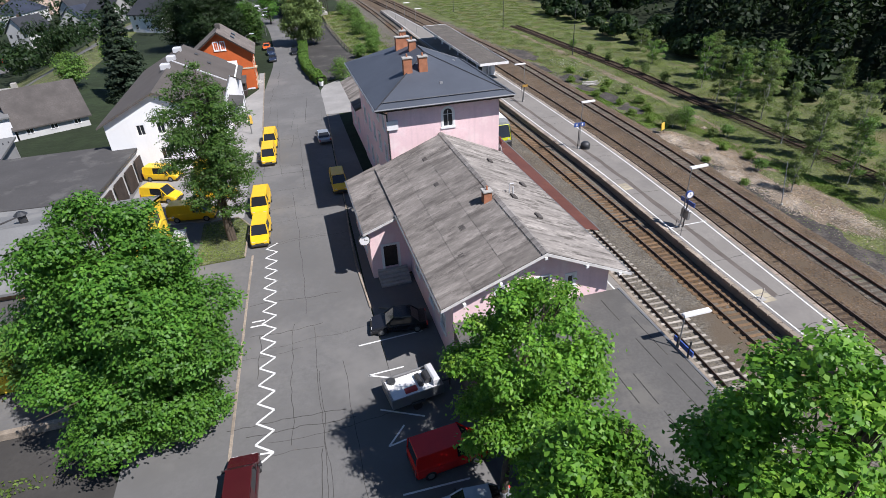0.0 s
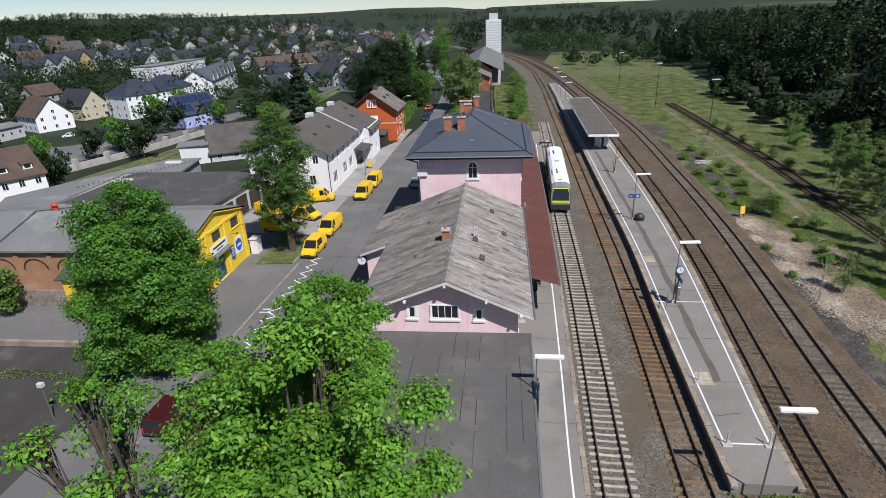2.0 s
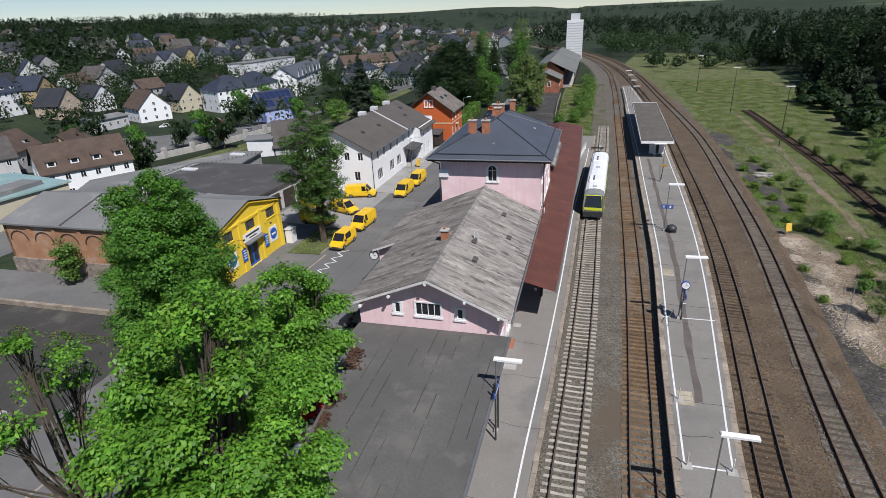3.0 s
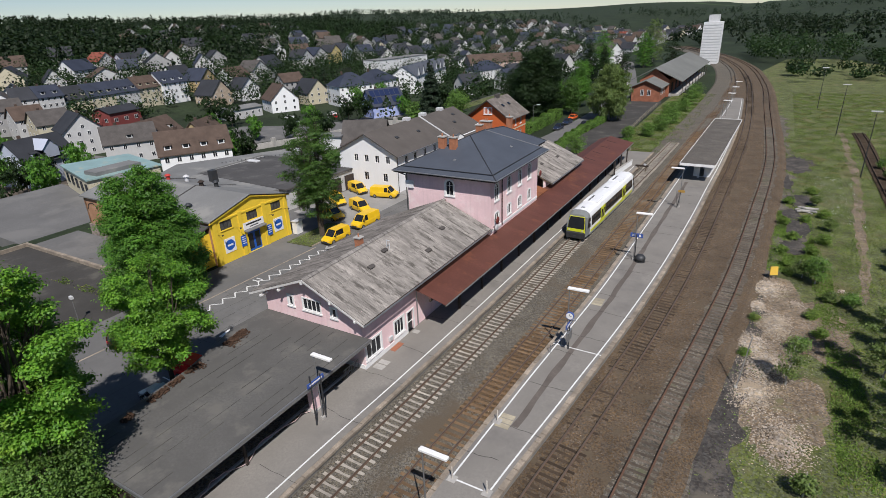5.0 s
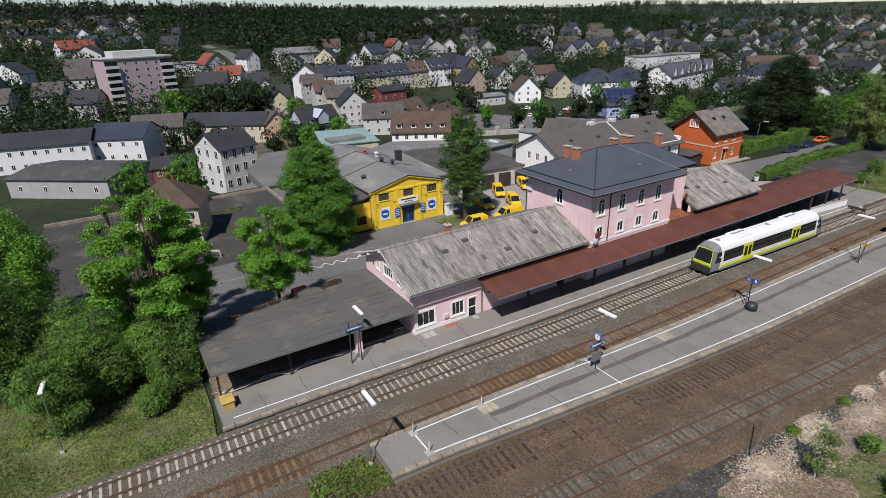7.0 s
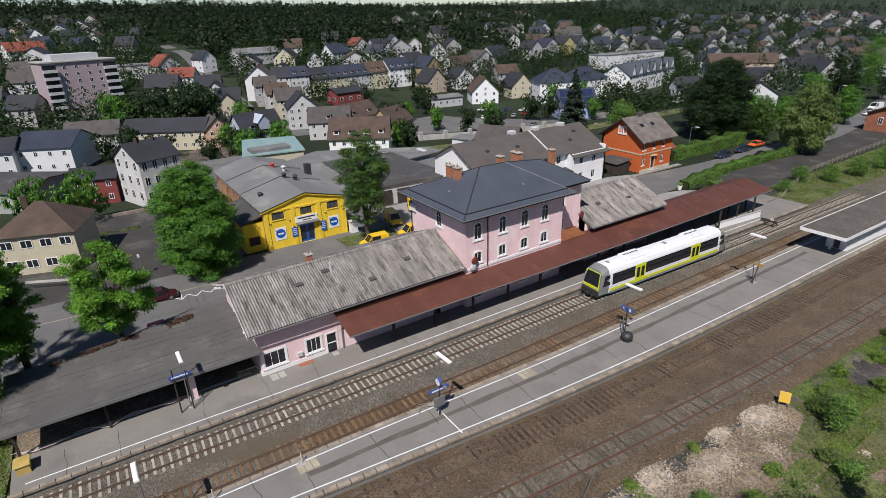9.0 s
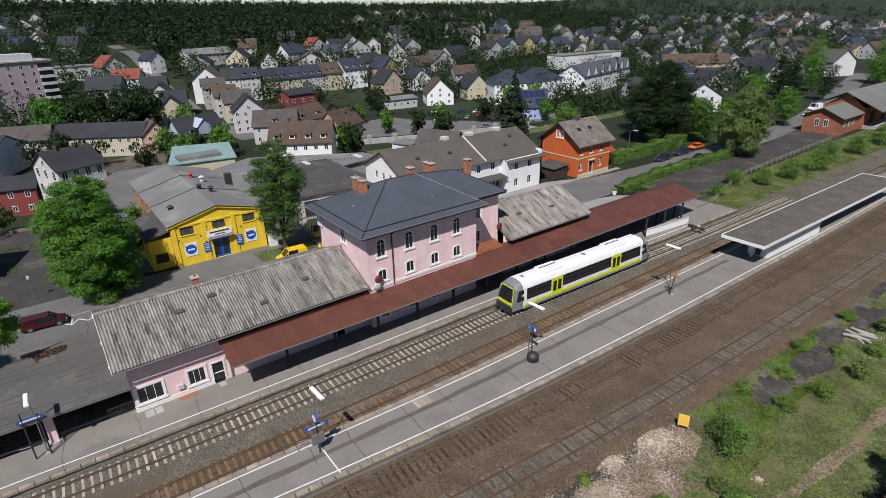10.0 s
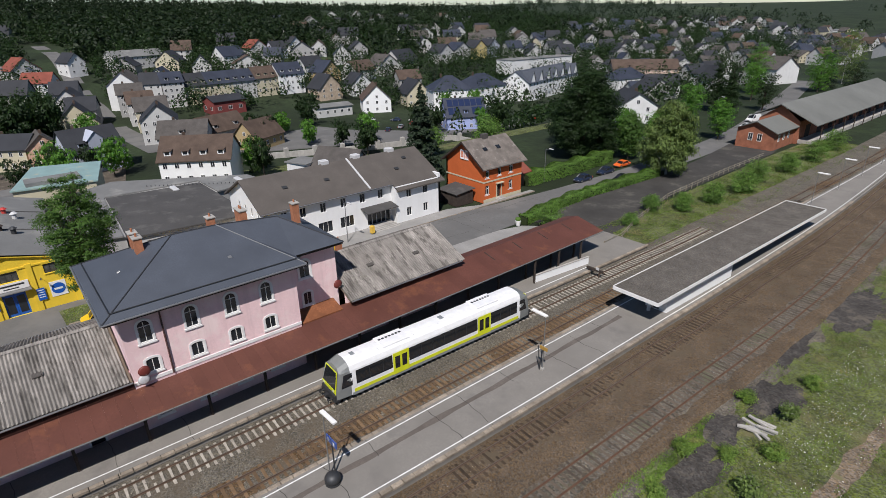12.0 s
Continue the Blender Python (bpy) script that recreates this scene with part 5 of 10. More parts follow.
def platform_canopy():
    """The long rusty canopy over the house platform: standing-seam sheets on timber beams and posts."""
    cn = thing("platform_canopy", (7.4, 45, 0), "long rust-red sheet metal canopy on timber posts along the station", "canopy")
    y0, y1 = 7.6, 82.5
    east = lambda y: 8.95 + 0.5 * (y - y0) / (y1 - y0) + 0.35 * math.sin(math.pi * (y - y0) / (y1 - y0))
    zE, zW = 3.45, 4.45
    y = y0
    while y < y1 - 0.1:
        e = min(y + 0.94, y1)
        xw = 5.25 if y < 58 else 4.9
        part("roof_sheet", Shape().slab((xw, y, zW), (east(y), y, zE), (east(e), e - 0.004, zE), (xw, e - 0.004, zW), 0.03), [CANOPY_RED], cn)
        y = e
    part("west_slope", Shape().slab((2.6, 59, 3.7), (4.9, 59, zW), (4.9, y1, zW), (2.6, y1, 3.7), 0.06), [CANOPY_RED], cn)
    for a in np.arange(y0, y1 - 1, 3.0):
        b = min(a + 3.0, y1)
        part("fascia_board", Shape().slab((east(a), a, zE), (east(a) + 0.05, a, zE), (east(b) + 0.05, b - 0.004, zE), (east(b), b - 0.004, zE), 0.16), [TIMBER], cn)
    for a in np.arange(y0, y1 - 1, 3.0):
        b = min(a + 3.0, y1)
        part("gutter", Shape().cyl((east(a) + 0.1, a, zE - 0.05), (east(b) + 0.1, b, zE - 0.05), 0.06, n=6), [ZINC], cn)
    posts = [13.1 + 5.02 * i for i in range(14)]
    for y in posts:
        x = east(y) - 1.7
        p = part("post", Shape().cbox(x - 0.11, x + 0.11, y - 0.11, y + 0.11, 0.0, zE + 0.3, 0.03), [TIMBER_DARK], cn)
        part("brace", Shape().slab((x - 0.06, y - 0.06, 2.5), (x + 0.06, y - 0.06, 2.5), (x + 0.06, y + 1.0, 3.45), (x - 0.06, y + 1.0, 3.45), 0.14), [TIMBER_DARK], p)
        part("rafter", Shape().slab((5.3, y - 0.08, zW - 0.05), (east(y), y - 0.08, zE - 0.05), (east(y), y + 0.08, zE - 0.05), (5.3, y + 0.08, zW - 0.05), 0.2), [TIMBER_DARK], cn)
    part("beam", Shape().slab((east(y0) - 1.8, y0, 3.62), (east(y0) - 1.6, y0, 3.62), (east(y1) - 1.6, y1, 3.62), (east(y1) - 1.8, y1, 3.62), 0.22), [TIMBER_DARK], cn)
    # timber screen that closes the north end
    for y in (68.2, 72.9, 77.6):
        part("post", Shape().cbox(9.35, 9.55, y - 0.1, y + 0.1, 0.0, 3.4, 0.03), [TIMBER_DARK], cn)


platform_canopy()
parapet = thing("platform_wall", (9.6, 73, 0), "low white rendered wall at the canopy's end", "wall")
part("wall_body", Shape().slab((9.25, 68.4, 1.0), (9.45, 68.4, 1.0), (10.45, 78.2, 1.0), (10.25, 78.2, 1.0), 1.0), [WHITE], parapet)
part("coping", Shape().slab((9.2, 68.35, 1.07), (9.5, 68.35, 1.07), (10.5, 78.25, 1.07), (10.2, 78.25, 1.07), 0.07), [CONCRETE], parapet)
back_wall = thing("waiting_shelter", (4.9, 70, 0), "grey screen wall under the canopy's north end", "shelter")
part("wall_body", Shape().box(4.75, 4.9, 58, 82, STREET, 3.6), [GREYWALL], back_wall)


def flat_shed():
    """The open-fronted flat-roofed shelter south of the building."""
    sh = thing("platform_shelter", (0, -10, STREET), "open shelter with dark felt flat roof and pink pillar", "shelter")
    zr = 3.3
    s = Shape()
    s.prism([(-6.2, -3.9), (-6.0, -0.02), (6.05, -0.02), (5.85, -19.4), (-3.4, -19.4), (-4.3, -10)], zr - 0.18, zr)
    part("roof", s, [FELT_SHED], sh, "dark grey roofing felt with welded seams")
    rng = random.Random(8)
    for k in range(1, 11):
        x = -4.0 + k * 0.92
        y = -19.3 if x > -3 else -9
        while y < -0.6:
            e = min(-0.1, y + rng.uniform(0.8, 4.5))
            if rng.random() < 0.62:
                part("seam", Shape().box(x, x + rng.uniform(0.03, 0.06), y, e, zr, zr + 0.012), [ASPHALT_DARK], sh)
            y = e + rng.uniform(0.1, 1.2)
    part("roof_edge", Shape().slab((5.86, -19.45, zr + 0.03), (6.0, -19.45, zr + 0.03), (6.2, -0.02, zr + 0.03), (6.06, -0.02, zr + 0.03), 0.26).box(-3.4, 5.9, -19.5, -19.4, zr - 0.22, zr + 0.03), [STEEL_GREY], sh)
    w = Shape()
    wall(w, (-3.3, -19.2), (-4.2, -10), STREET, zr - 0.18, 0.25, inner=-1)
    wall(w, (-4.2, -10), (-5.9, -3.9), STREET, zr - 0.18, 0.25, inner=-1)
    wall(w, (-3.3, -19.2), (1.0, -19.2), STREET, zr - 0.18, 0.25, inner=1)
    wall(w, (-5.9, -3.9), (-5.9, -0.05), STREET, zr - 0.18, 0.25, inner=-1)
    part("back_wall", w, [TIMBER], sh)
    part("floor_slab", Shape().box(1.1, 4.396, -19.3, -0.1, -0.9, -0.004), [EARTH], sh, "dusty earth floor under the shelter roof")
    part("inner_wall", Shape().box(0.9, 1.1, -19.2, -0.1, STREET, zr - 0.18), [TIMBER_DARK], sh, "dark timber rear wall inside the shelter")
    for y in (-18.9, -12.7):
        part("post", Shape().cbox(4.6, 4.78, y - 0.09, y + 0.09, 0.0, zr - 0.2, 0.02), [TIMBER_DARK], sh)
    part("pillar", Shape().cbox(4.55, 5.15, -6.35, -5.75, 0.0, zr - 0.2, 0.05), [PINK], sh, "pink rendered pillar with a flaking base")
    part("pillar_base", Shape().cbox(4.3, 5.3, -6.6, -5.5, 0.0, 0.22, 0.05), [CONCRETE], sh)
    part("beam", Shape().box(4.55, 4.8, -19.2, -0.1, zr - 0.42, zr - 0.2), [TIMBER_DARK], sh)
    part("kerb", Shape().cbox(3.9, 4.15, -19.0, -0.8, 0.0, 0.10, 0.03), [CONCRETE], sh)
    tape = Shape()
    rng = random.Random(12)
    p = Vector((4.95, -6.6, 0.25))
    for k in range(26):
        q = Vector((4.35 + 0.35 * math.sin(k * 0.7) + rng.uniform(-0.08, 0.08), -6.6 - 0.5 * (k + 1), 0.10 + 0.25 * abs(math.sin(k * 0.55))))
        tape.cyl(p, q, 0.028, n=5)
        p = q
    part("barrier_tape", tape, [mat("pink_white_tape", (0.72, 0.52, 0.50), 0.6)], sh, "slack pink and white barrier tape")
    lead = part("dead_leaves", leaf_litter(), [LEAF_DEAD], sh, "drift of brown dead leaves on the roof edge")
    for y in (-1.6, -0.6):
        part("rail_panel", Shape().box(4.5, 4.55, y - 0.5, y + 0.5, 0.9, 0.95).box(4.5, 4.55, y - 0.5, y + 0.5, 0.1, 0.15), [STEEL_GREY], sh)
        for k in range(6):
            part("bar", Shape().box(4.51, 4.54, y - 0.45 + k * 0.18, y - 0.42 + k * 0.18, 0.1, 0.92), [STEEL_GREY], sh)


def leaf_litter():
    rng = np.random.RandomState(4)
    s = Shape()
    for k in range(3000):
        t = rng.uniform(-1.25, 1)
        x, y = -4.15 - 1.0 * t + abs(rng.normal(0, 0.45 if t > 0 else 0.22)), -9.5 + 6 * t
        if noise.noise(Vector((y * 0.7, 2.5, 0))) < -0.12:
            continue
        if x < -6.0 or y > -1:
            continue
        a, w = rng.uniform(0, 6.28), rng.uniform(0.06, 0.14)
        z = 3.31 + abs(rng.normal(0, 0.06))
        c, d = math.cos(a) * w, math.sin(a) * w
        s.add([(x + c, y + d, z), (x - d, y + c, z + rng.uniform(0, 0.08)), (x - c, y - d, z), (x + d, y - c, z + rng.uniform(0, 0.08))], [(0, 1, 2, 3)])
    return s


flat_shed()

# ---------------------------------------------------------------- railcar
def railcar():
    """A single-unit diesel railcar, 24.6 m long, on the platform track."""
    t0, t1 = 37.2, 61.9
    ang = math.atan2(smooth_line(TRACK["a"], t1) - smooth_line(TRACK["a"], t0), t1 - t0)
    at = Matrix.Translation((smooth_line(TRACK["a"], t0), t0, RAIL_Z)) @ Matrix.Rotation(-ang, 4, "Z")
    tr = local_thing("railcar", "white and lime-green diesel railcar with dark windows, standing at the platform", "train")
    L, hw = 24.6, 1.44

    def ring(y, k=1.0, lift=0.0, front=0.0):
        w = hw * k
        return [(-w, y, 0.45 + lift), (w, y, 0.45 + lift), (w + 0.02, y, 1.3), (w, y, 2.2), (w * 0.95, y, 3.0), (w * 0.84, y, 3.42), (w * 0.55, y, 3.68), (0, y, 3.76), (-w * 0.55, y, 3.68), (-w * 0.84, y, 3.42), (-w * 0.95, y, 3.0), (-w, y, 2.2), (-w - 0.02, y, 1.3)]

    s = Shape()
    s.loft([ring(1.6), ring(L - 1.6)])
    body = part("body", s, [TRAIN_WHITE], tr, "white car body")
    # lime skirt, dark window band
    for sg in (-1, 1):
        x = sg * (hw + 0.03)
        part("lime_stripe", Shape().box(min(x, x - sg * 0.04), max(x, x - sg * 0.04), 1.9, L - 1.9, 0.66, 1.0), [TRAIN_LIME], tr, "lime-green lower stripe")
        part("skirt", Shape().box(min(x, x - sg * 0.04), max(x, x - sg * 0.04), 1.7, L - 1.7, 0.36, 0.656), [TRAIN_GREY], tr, "grey lower skirt")
        spans = [(2.15, 6.05), (7.95, 16.65), (18.55, 22.45)]
        for a, b in spans:
            q = Shape()
            q.add([(x * 1.006, a, 1.46), (x * 1.006, b, 1.46), (x * 0.975, b, 2.86), (x * 0.975, a, 2.86)], [(0, 1, 2, 3) if sg > 0 else (3, 2, 1, 0)])
            wb = part("window_band", q, [GLASS_CAR], tr, "dark tinted window band")
            k = a + 1.4
            while k < b - 0.5:
                part("mullion", Shape().box(min(x * 1.008, x * 1.012), max(x * 1.008, x * 1.012), k - 0.04, k + 0.04, 1.5, 2.6), [TRAIN_BLACK], wb)
                k += 1.45
        for a in (6.1, 16.7):
            d = part("door", Shape().box(min(x, x + sg * 0.02), max(x, x + sg * 0.02), a, a + 1.8, 0.62, 2.95), [TRAIN_LIME], tr, "lime-green double passenger door")
            for k in (0.22, 1.02):
                part("door_pane", Shape().box(min(x + sg * 0.02, x + sg * 0.03), max(x + sg * 0.02, x + sg * 0.03), a + k, a + k + 0.55, 1.25, 2.55), [GLASS_CAR], d)
    # cabs at both ends: raked front, framed windscreen
    for end in (0, 1):
        e = Shape()
        rings = [ring(1.6), ring(1.0, 0.985), ring(0.45, 0.95), ring(0.12, 0.90)]
        rr = []
        for r in rings:
            rr.append([(px, py + 0.28 * max(0.0, pz - 1.5) * (1.6 - py) / 1.6, pz - 0.25 * max(0, (1.6 - py)) * (pz > 3.2)) for px, py, pz in r])
        e.loft(rr)
        q = Shape()
        q.add([(-1.14, 0.07, 1.5), (1.14, 0.07, 1.5), (1.02, 0.47, 3.05), (-1.02, 0.47, 3.05)], [(0, 1, 2, 3)])
        fr = Shape()
        for a, b in (((-1.2, 0.08, 0.95), (-1.0, 0.49, 3.08)), ((1.2, 0.08, 0.95), (1.0, 0.49, 3.08)), ((-1.02, 0.50, 3.08), (1.02, 0.50, 3.08))):
            fr.cyl(a, b, 0.05, n=6)
        lo = Shape().box(-1.2, 1.2, 0.03, 0.1, 1.12, 1.5)
        bump = Shape().cbox(-1.28, 1.28, -0.08, 0.5, 0.2, 1.08, 0.12).box(-0.2, 0.2, -0.45, 0.2, 0.35, 0.6)
        for x in (-0.85, 0.85):
            bump.cyl((x, -0.5, 0.5), (x, 0.3, 0.5), 0.09).cyl((x, -0.55, 0.5), (x, -0.5, 0.5), 0.2)
        hl = Shape().cyl((-0.9, 0.0, 1.3), (-0.9, 0.04, 1.3), 0.12)
        hr = Shape().cyl((0.9, 0.0, 1.3), (0.9, 0.04, 1.3), 0.12)
        sides = [Shape(), Shape()]
        for side, sg in zip(sides, (-1, 1)):
            x = sg * (hw * 0.99)
            side.add([(x * 1.01, 0.62, 1.5), (x * 1.03, 1.75, 1.5), (x * 0.99, 1.75, 2.8), (x * 0.97, 0.95, 2.8)], [(0, 1, 2, 3) if sg > 0 else (3, 2, 1, 0)])
        if end:
            flip = Matrix.Translation((0, L, 0)) @ Matrix.Rotation(math.pi, 4, "Z")
            for z in (e, q, fr, lo, bump, hl, hr, *sides):
                z.turned(flip)
        cab = part("cab", e, [TRAIN_CAB], tr, "grey driver's cab end")
        part("windscreen", q, [GLASS_CAR], cab)
        part("windscreen_surround", fr, [TRAIN_LIME], cab)
        part("front_apron", lo, [TRAIN_LIME], cab)
        part("coupler", bump, [TRAIN_BLACK], cab)
        part("headlight", hl, [DISH], cab)
        part("headlight", hr, [DISH], cab)
        for side in sides:
            part("cab_window", side, [GLASS_CAR], cab)
    # roof gear
    for a in (5.4, 17.0):
        u = part("roof_unit", Shape().cbox(-0.95, 0.95, a, a + 3.0, 3.55, 3.795, 0.06), [TRAIN_WHITE], tr, "white raised roof unit with fans")
        for k in range(7):
            part("fan", Shape().cyl((-0.3, a + 0.35 + 0.38 * k, 3.79), (-0.3, a + 0.35 + 0.38 * k, 3.812), 0.15, n=10), [TRAIN_BLACK], u)
    part("roof_hatch", Shape().cbox(-0.3, 0.3, 12.6, 13.1, 3.7, 3.82, 0.04), [TRAIN_GREY], tr)
    part("roof_hatch", Shape().cbox(-0.25, 0.25, 2.4, 2.8, 3.7, 3.82, 0.04), [TRAIN_GREY], tr)
    for y in (12.0, 4.9, 20.0, 8.9):
        part("roof_joint", Shape().box(-0.9, 0.9, y, y + 0.03, 3.60, 3.70), [DISH], tr)
    for y in (3.6, L - 3.6):
        b = Shape().cbox(-1.15, 1.15, y - 1.5, y + 1.5, 0.25, 0.62, 0.05)
        bg = part("bogie", b, [TRAIN_BLACK], tr)
        for dy in (-0.9, 0.9):
            part("wheelset", Shape().cyl((-0.82, y + dy, 0.39), (-0.68, y + dy, 0.39), 0.39, n=14).cyl((0.68, y + dy, 0.39), (0.82, y + dy, 0.39), 0.39, n=14).cyl((-0.7, y + dy, 0.39), (0.7, y + dy, 0.39), 0.08), [TRAIN_BLACK], bg)
    part("underframe", Shape().cbox(-1.25, 1.25, 5.5, L - 5.5, 0.25, 0.5, 0.05), [TRAIN_BLACK], tr)
    tr.matrix_basis = at


railcar()


# ---------------------------------------------------------------- vehicles
def vehicle(name, label, category, paint, size, kind, group=""):
    """A road vehicle in its own space: x across, y to its front, z up from the road."""
    L, W, H = size
    v = local_thing(name, label, category, group)
    hw = W / 2
    if kind == "van":
        bonnet, ws0, ws1, tail = 0.16, 0.17, 0.31, 0.02
        belt, sill = 0.56 * H, 0.28
    elif kind == "mini":
        bonnet, ws0, ws1, tail = 0.20, 0.21, 0.37, 0.02
        belt, sill = 0.55 * H, 0.26
    else:
        bonnet, ws0, ws1, tail = 0.27, 0.27, 0.42, 0.14
        belt, sill = 0.60 * H, 0.22
    y0, y1 = -L / 2, L / 2

    def low(y, zt, k=1.0):
        w = hw * k
        return [(-w * 0.94, y, sill), (w * 0.94, y, sill), (w, y, sill + 0.2), (w, y, zt - 0.12), (w * 0.95, y, zt), (-w * 0.95, y, zt), (-w, y, zt - 0.12), (-w, y, sill + 0.2)]

    nose = belt * (0.80 if kind == "car" else 0.84)
    s = Shape().loft([low(y0, belt * 0.86, 0.88), low(y0 + 0.12, belt, 0.97), low(y0 + 0.6, belt), low(y1 - L * bonnet, belt), low(y1 - 0.5, nose + 0.04, 0.98), low(y1 - 0.12, nose * 0.92, 0.93), low(y1, nose * 0.72, 0.82)])
    body = part("body", s, [paint], v, smooth=False)
    ya, yb = y1 - L * ws0, y1 - L * ws1
    ra = y0 + 0.08 if kind != "car" else y0 + L * tail
    rb = y0 + 0.16 if kind != "car" else y0 + L * (tail + 0.13)

    def cab(y, z, k):
        return [(-hw * k, y, z), (hw * k, y, z)]

    g = Shape()
    b4 = [(-hw * 0.94, ra, belt - 0.01), (hw * 0.94, ra, belt - 0.01), (hw * 0.92, ya, belt - 0.01), (-hw * 0.92, ya, belt - 0.01)]
    t4 = [(-hw * 0.82, rb, H - 0.06), (hw * 0.82, rb, H - 0.06), (hw * 0.80, yb, H - 0.06), (-hw * 0.80, yb, H - 0.06)]
    g.loft([b4, t4])
    part("glazing", g, [GLASS_CAR], v, "dark tinted glazing")
    r = Shape()
    t5 = [(x * 0.97, y * 0.98, H) for x, y, z in t4]
    r.loft([[(x * 1.015, y, z - 0.02) for x, y, z in t4], t5])
    part("roof", r, [paint], v)
    pil = Shape()
    fr_k = (0.0, 1.0)
    for a, b in zip(b4, t4):
        pil.cyl(a, b, 0.055, n=5)
    if kind in ("van", "mini"):
        panel = ya - L * (0.27 if kind == "van" else 0.46)
        for sg in (-1, 1):
            x0 = sg * hw
            pil.add([(x0 * 0.955, ra, belt - 0.02), (x0 * 0.955, panel, belt - 0.02), (x0 * 0.835, panel, H - 0.05), (x0 * 0.835, rb, H - 0.05)], [(0, 1, 2, 3) if sg > 0 else (3, 2, 1, 0)])
            pil.add([(x0 * 0.955, ya - L * 0.13, belt - 0.02), (x0 * 0.955, ya - L * 0.11, belt - 0.02), (x0 * 0.835, ya - L * 0.13, H - 0.05), (x0 * 0.835, ya - L * 0.15, H - 0.05)], [(0, 1, 2, 3) if sg > 0 else (3, 2, 1, 0)])
    else:
        for sg in (-1, 1):
            x0 = sg * hw
            ym = (ya + ra) / 2 - 0.1
            pil.add([(x0 * 0.945, ym, belt - 0.02), (x0 * 0.945, ym + 0.1, belt - 0.02), (x0 * 0.825, ym + 0.06, H - 0.05), (x0 * 0.825, ym - 0.04, H - 0.05)], [(0, 1, 2, 3) if sg > 0 else (3, 2, 1, 0)])
    part("cab_frame", pil, [paint], v)
    wr = 0.33 if kind != "car" else 0.31
    for sx in (-1, 1):
        for y in (y1 - L * 0.19, y0 + L * 0.19):
            w = part("wheel", Shape().cyl((sx * (hw - 0.2), y, wr), (sx * (hw + 0.01), y, wr), wr, n=14), [RUBBER], v)
            part("rim", Shape().cyl((sx * (hw + 0.01), y, wr), (sx * (hw + 0.02), y, wr), wr * 0.62, n=10), [STEEL_GREY], w)
    for sx in (-1, 1):
        part("headlight", Shape().box(sx * hw * 0.62 - 0.16, sx * hw * 0.62 + 0.16, y1 - 0.13, y1 - 0.05, nose * 0.70, nose * 0.86), [DISH], v)
        part("tail_light", Shape().box(sx * hw * 0.84 - 0.08, sx * hw * 0.84 + 0.08, y0 - 0.01, y0 + 0.15, belt * 0.62, belt * 0.95), [RED_PLASTIC], v)
        part("mirror", Shape().cbox(sx * (hw + 0.1) - 0.09, sx * (hw + 0.1) + 0.09, ya - 0.35, ya - 0.22, belt, belt + 0.17, 0.03), [TRAIN_BLACK], v)
    part("bumper", Shape().cbox(-hw * 0.9, hw * 0.9, y1 - 0.2, y1 + 0.04, sill, sill + 0.22, 0.05), [TRAIN_BLACK], v)
    part("bumper", Shape().cbox(-hw * 0.9, hw * 0.9, y0 - 0.04, y0 + 0.15, sill, sill + 0.22, 0.05), [TRAIN_BLACK], v)
    part("grille", Shape().box(-hw * 0.45, hw * 0.45, y1 - 0.03, y1 + 0.01, nose * 0.52, nose * 0.66), [TRAIN_BLACK], v)
    return v


def place(first, spots, z=STREET):
    """The first copy stands at the first spot; the others are copied. Spots: x, y, turn in degrees."""
    for x, y, a in spots[1:]:
        copy_thing(first, Matrix.Translation((x, y, z)) @ Matrix.Rotation(radians(a), 4, "Z"))
    x, y, a = spots[0]
    first.matrix_basis = Matrix.Translation((x, y, z)) @ Matrix.Rotation(radians(a), 4, "Z")


place(vehicle("delivery_van", "yellow delivery van with dark windows, parked on asphalt", "van", CAR_YELLOW, (4.95, 1.9, 1.95), "van", "yellow delivery vans"),
      [(-18.8, 31.2, 176), (-17.8, 46.3, 178), (-17.5, 52.6, 178), (-24.5, 44.2, -78), (-25.9, 31.4, -100)])
place(vehicle("delivery_car", "yellow compact delivery van with roof rails, parked on asphalt", "van", CAR_YELLOW, (4.4, 1.8, 1.83), "mini", "yellow delivery vans"),
      [(-18.8, 24.3, 176), (-30.8, 44.6, -112), (-30.0, 37.8, -116), (-23.9, 36.4, -112), (-9.9, 34.0, 180)])
place(vehicle("car", "maroon estate car parked at the kerb", "car", CAR_MAROON, (4.5, 1.78, 1.5), "mini"), [(-19.8, -5.6, -3)])
place(vehicle("car", "black hatchback parked in the shade of the station", "car", CAR_BLACK, (4.3, 1.76, 1.5), "car"), [(-8.6, 5.9, 82)])
place(vehicle("car", "silver hatchback parked at the kerb", "car", CAR_SILVER, (4.2, 1.75, 1.5), "car"), [(-10.1, 51.5, 2)])
place(vehicle("car", "blue-grey car parked under the maple", "car", CAR_SILVER, (4.4, 1.78, 1.48), "car"), [(-8.2, -10.6, 84)])
place(vehicle("panel_van", "bright red panel van parked nose to the wall", "van", CAR_RED, (4.4, 1.9, 1.9), "van"), [(-8.4, -6.8, -85)])
place(vehicle("car", "dark blue car parked along the hedge", "car", CAR_BLUE, (4.3, 1.75, 1.45), "car", "cars along the hedge"), [(-16.3, 112.8, 178), (-16.6, 121.2, 178)])
place(vehicle("car", "orange sports car parked along the hedge", "car", CAR_ORANGE, (4.3, 1.78, 1.3), "car", "cars along the hedge"), [(-17.6, 129.0, 176)])
place(vehicle("car", "dark car half hidden behind the hedge", "car", CAR_BLACK, (4.3, 1.75, 1.45), "car"), [(-10.9, 118.5, 178)])
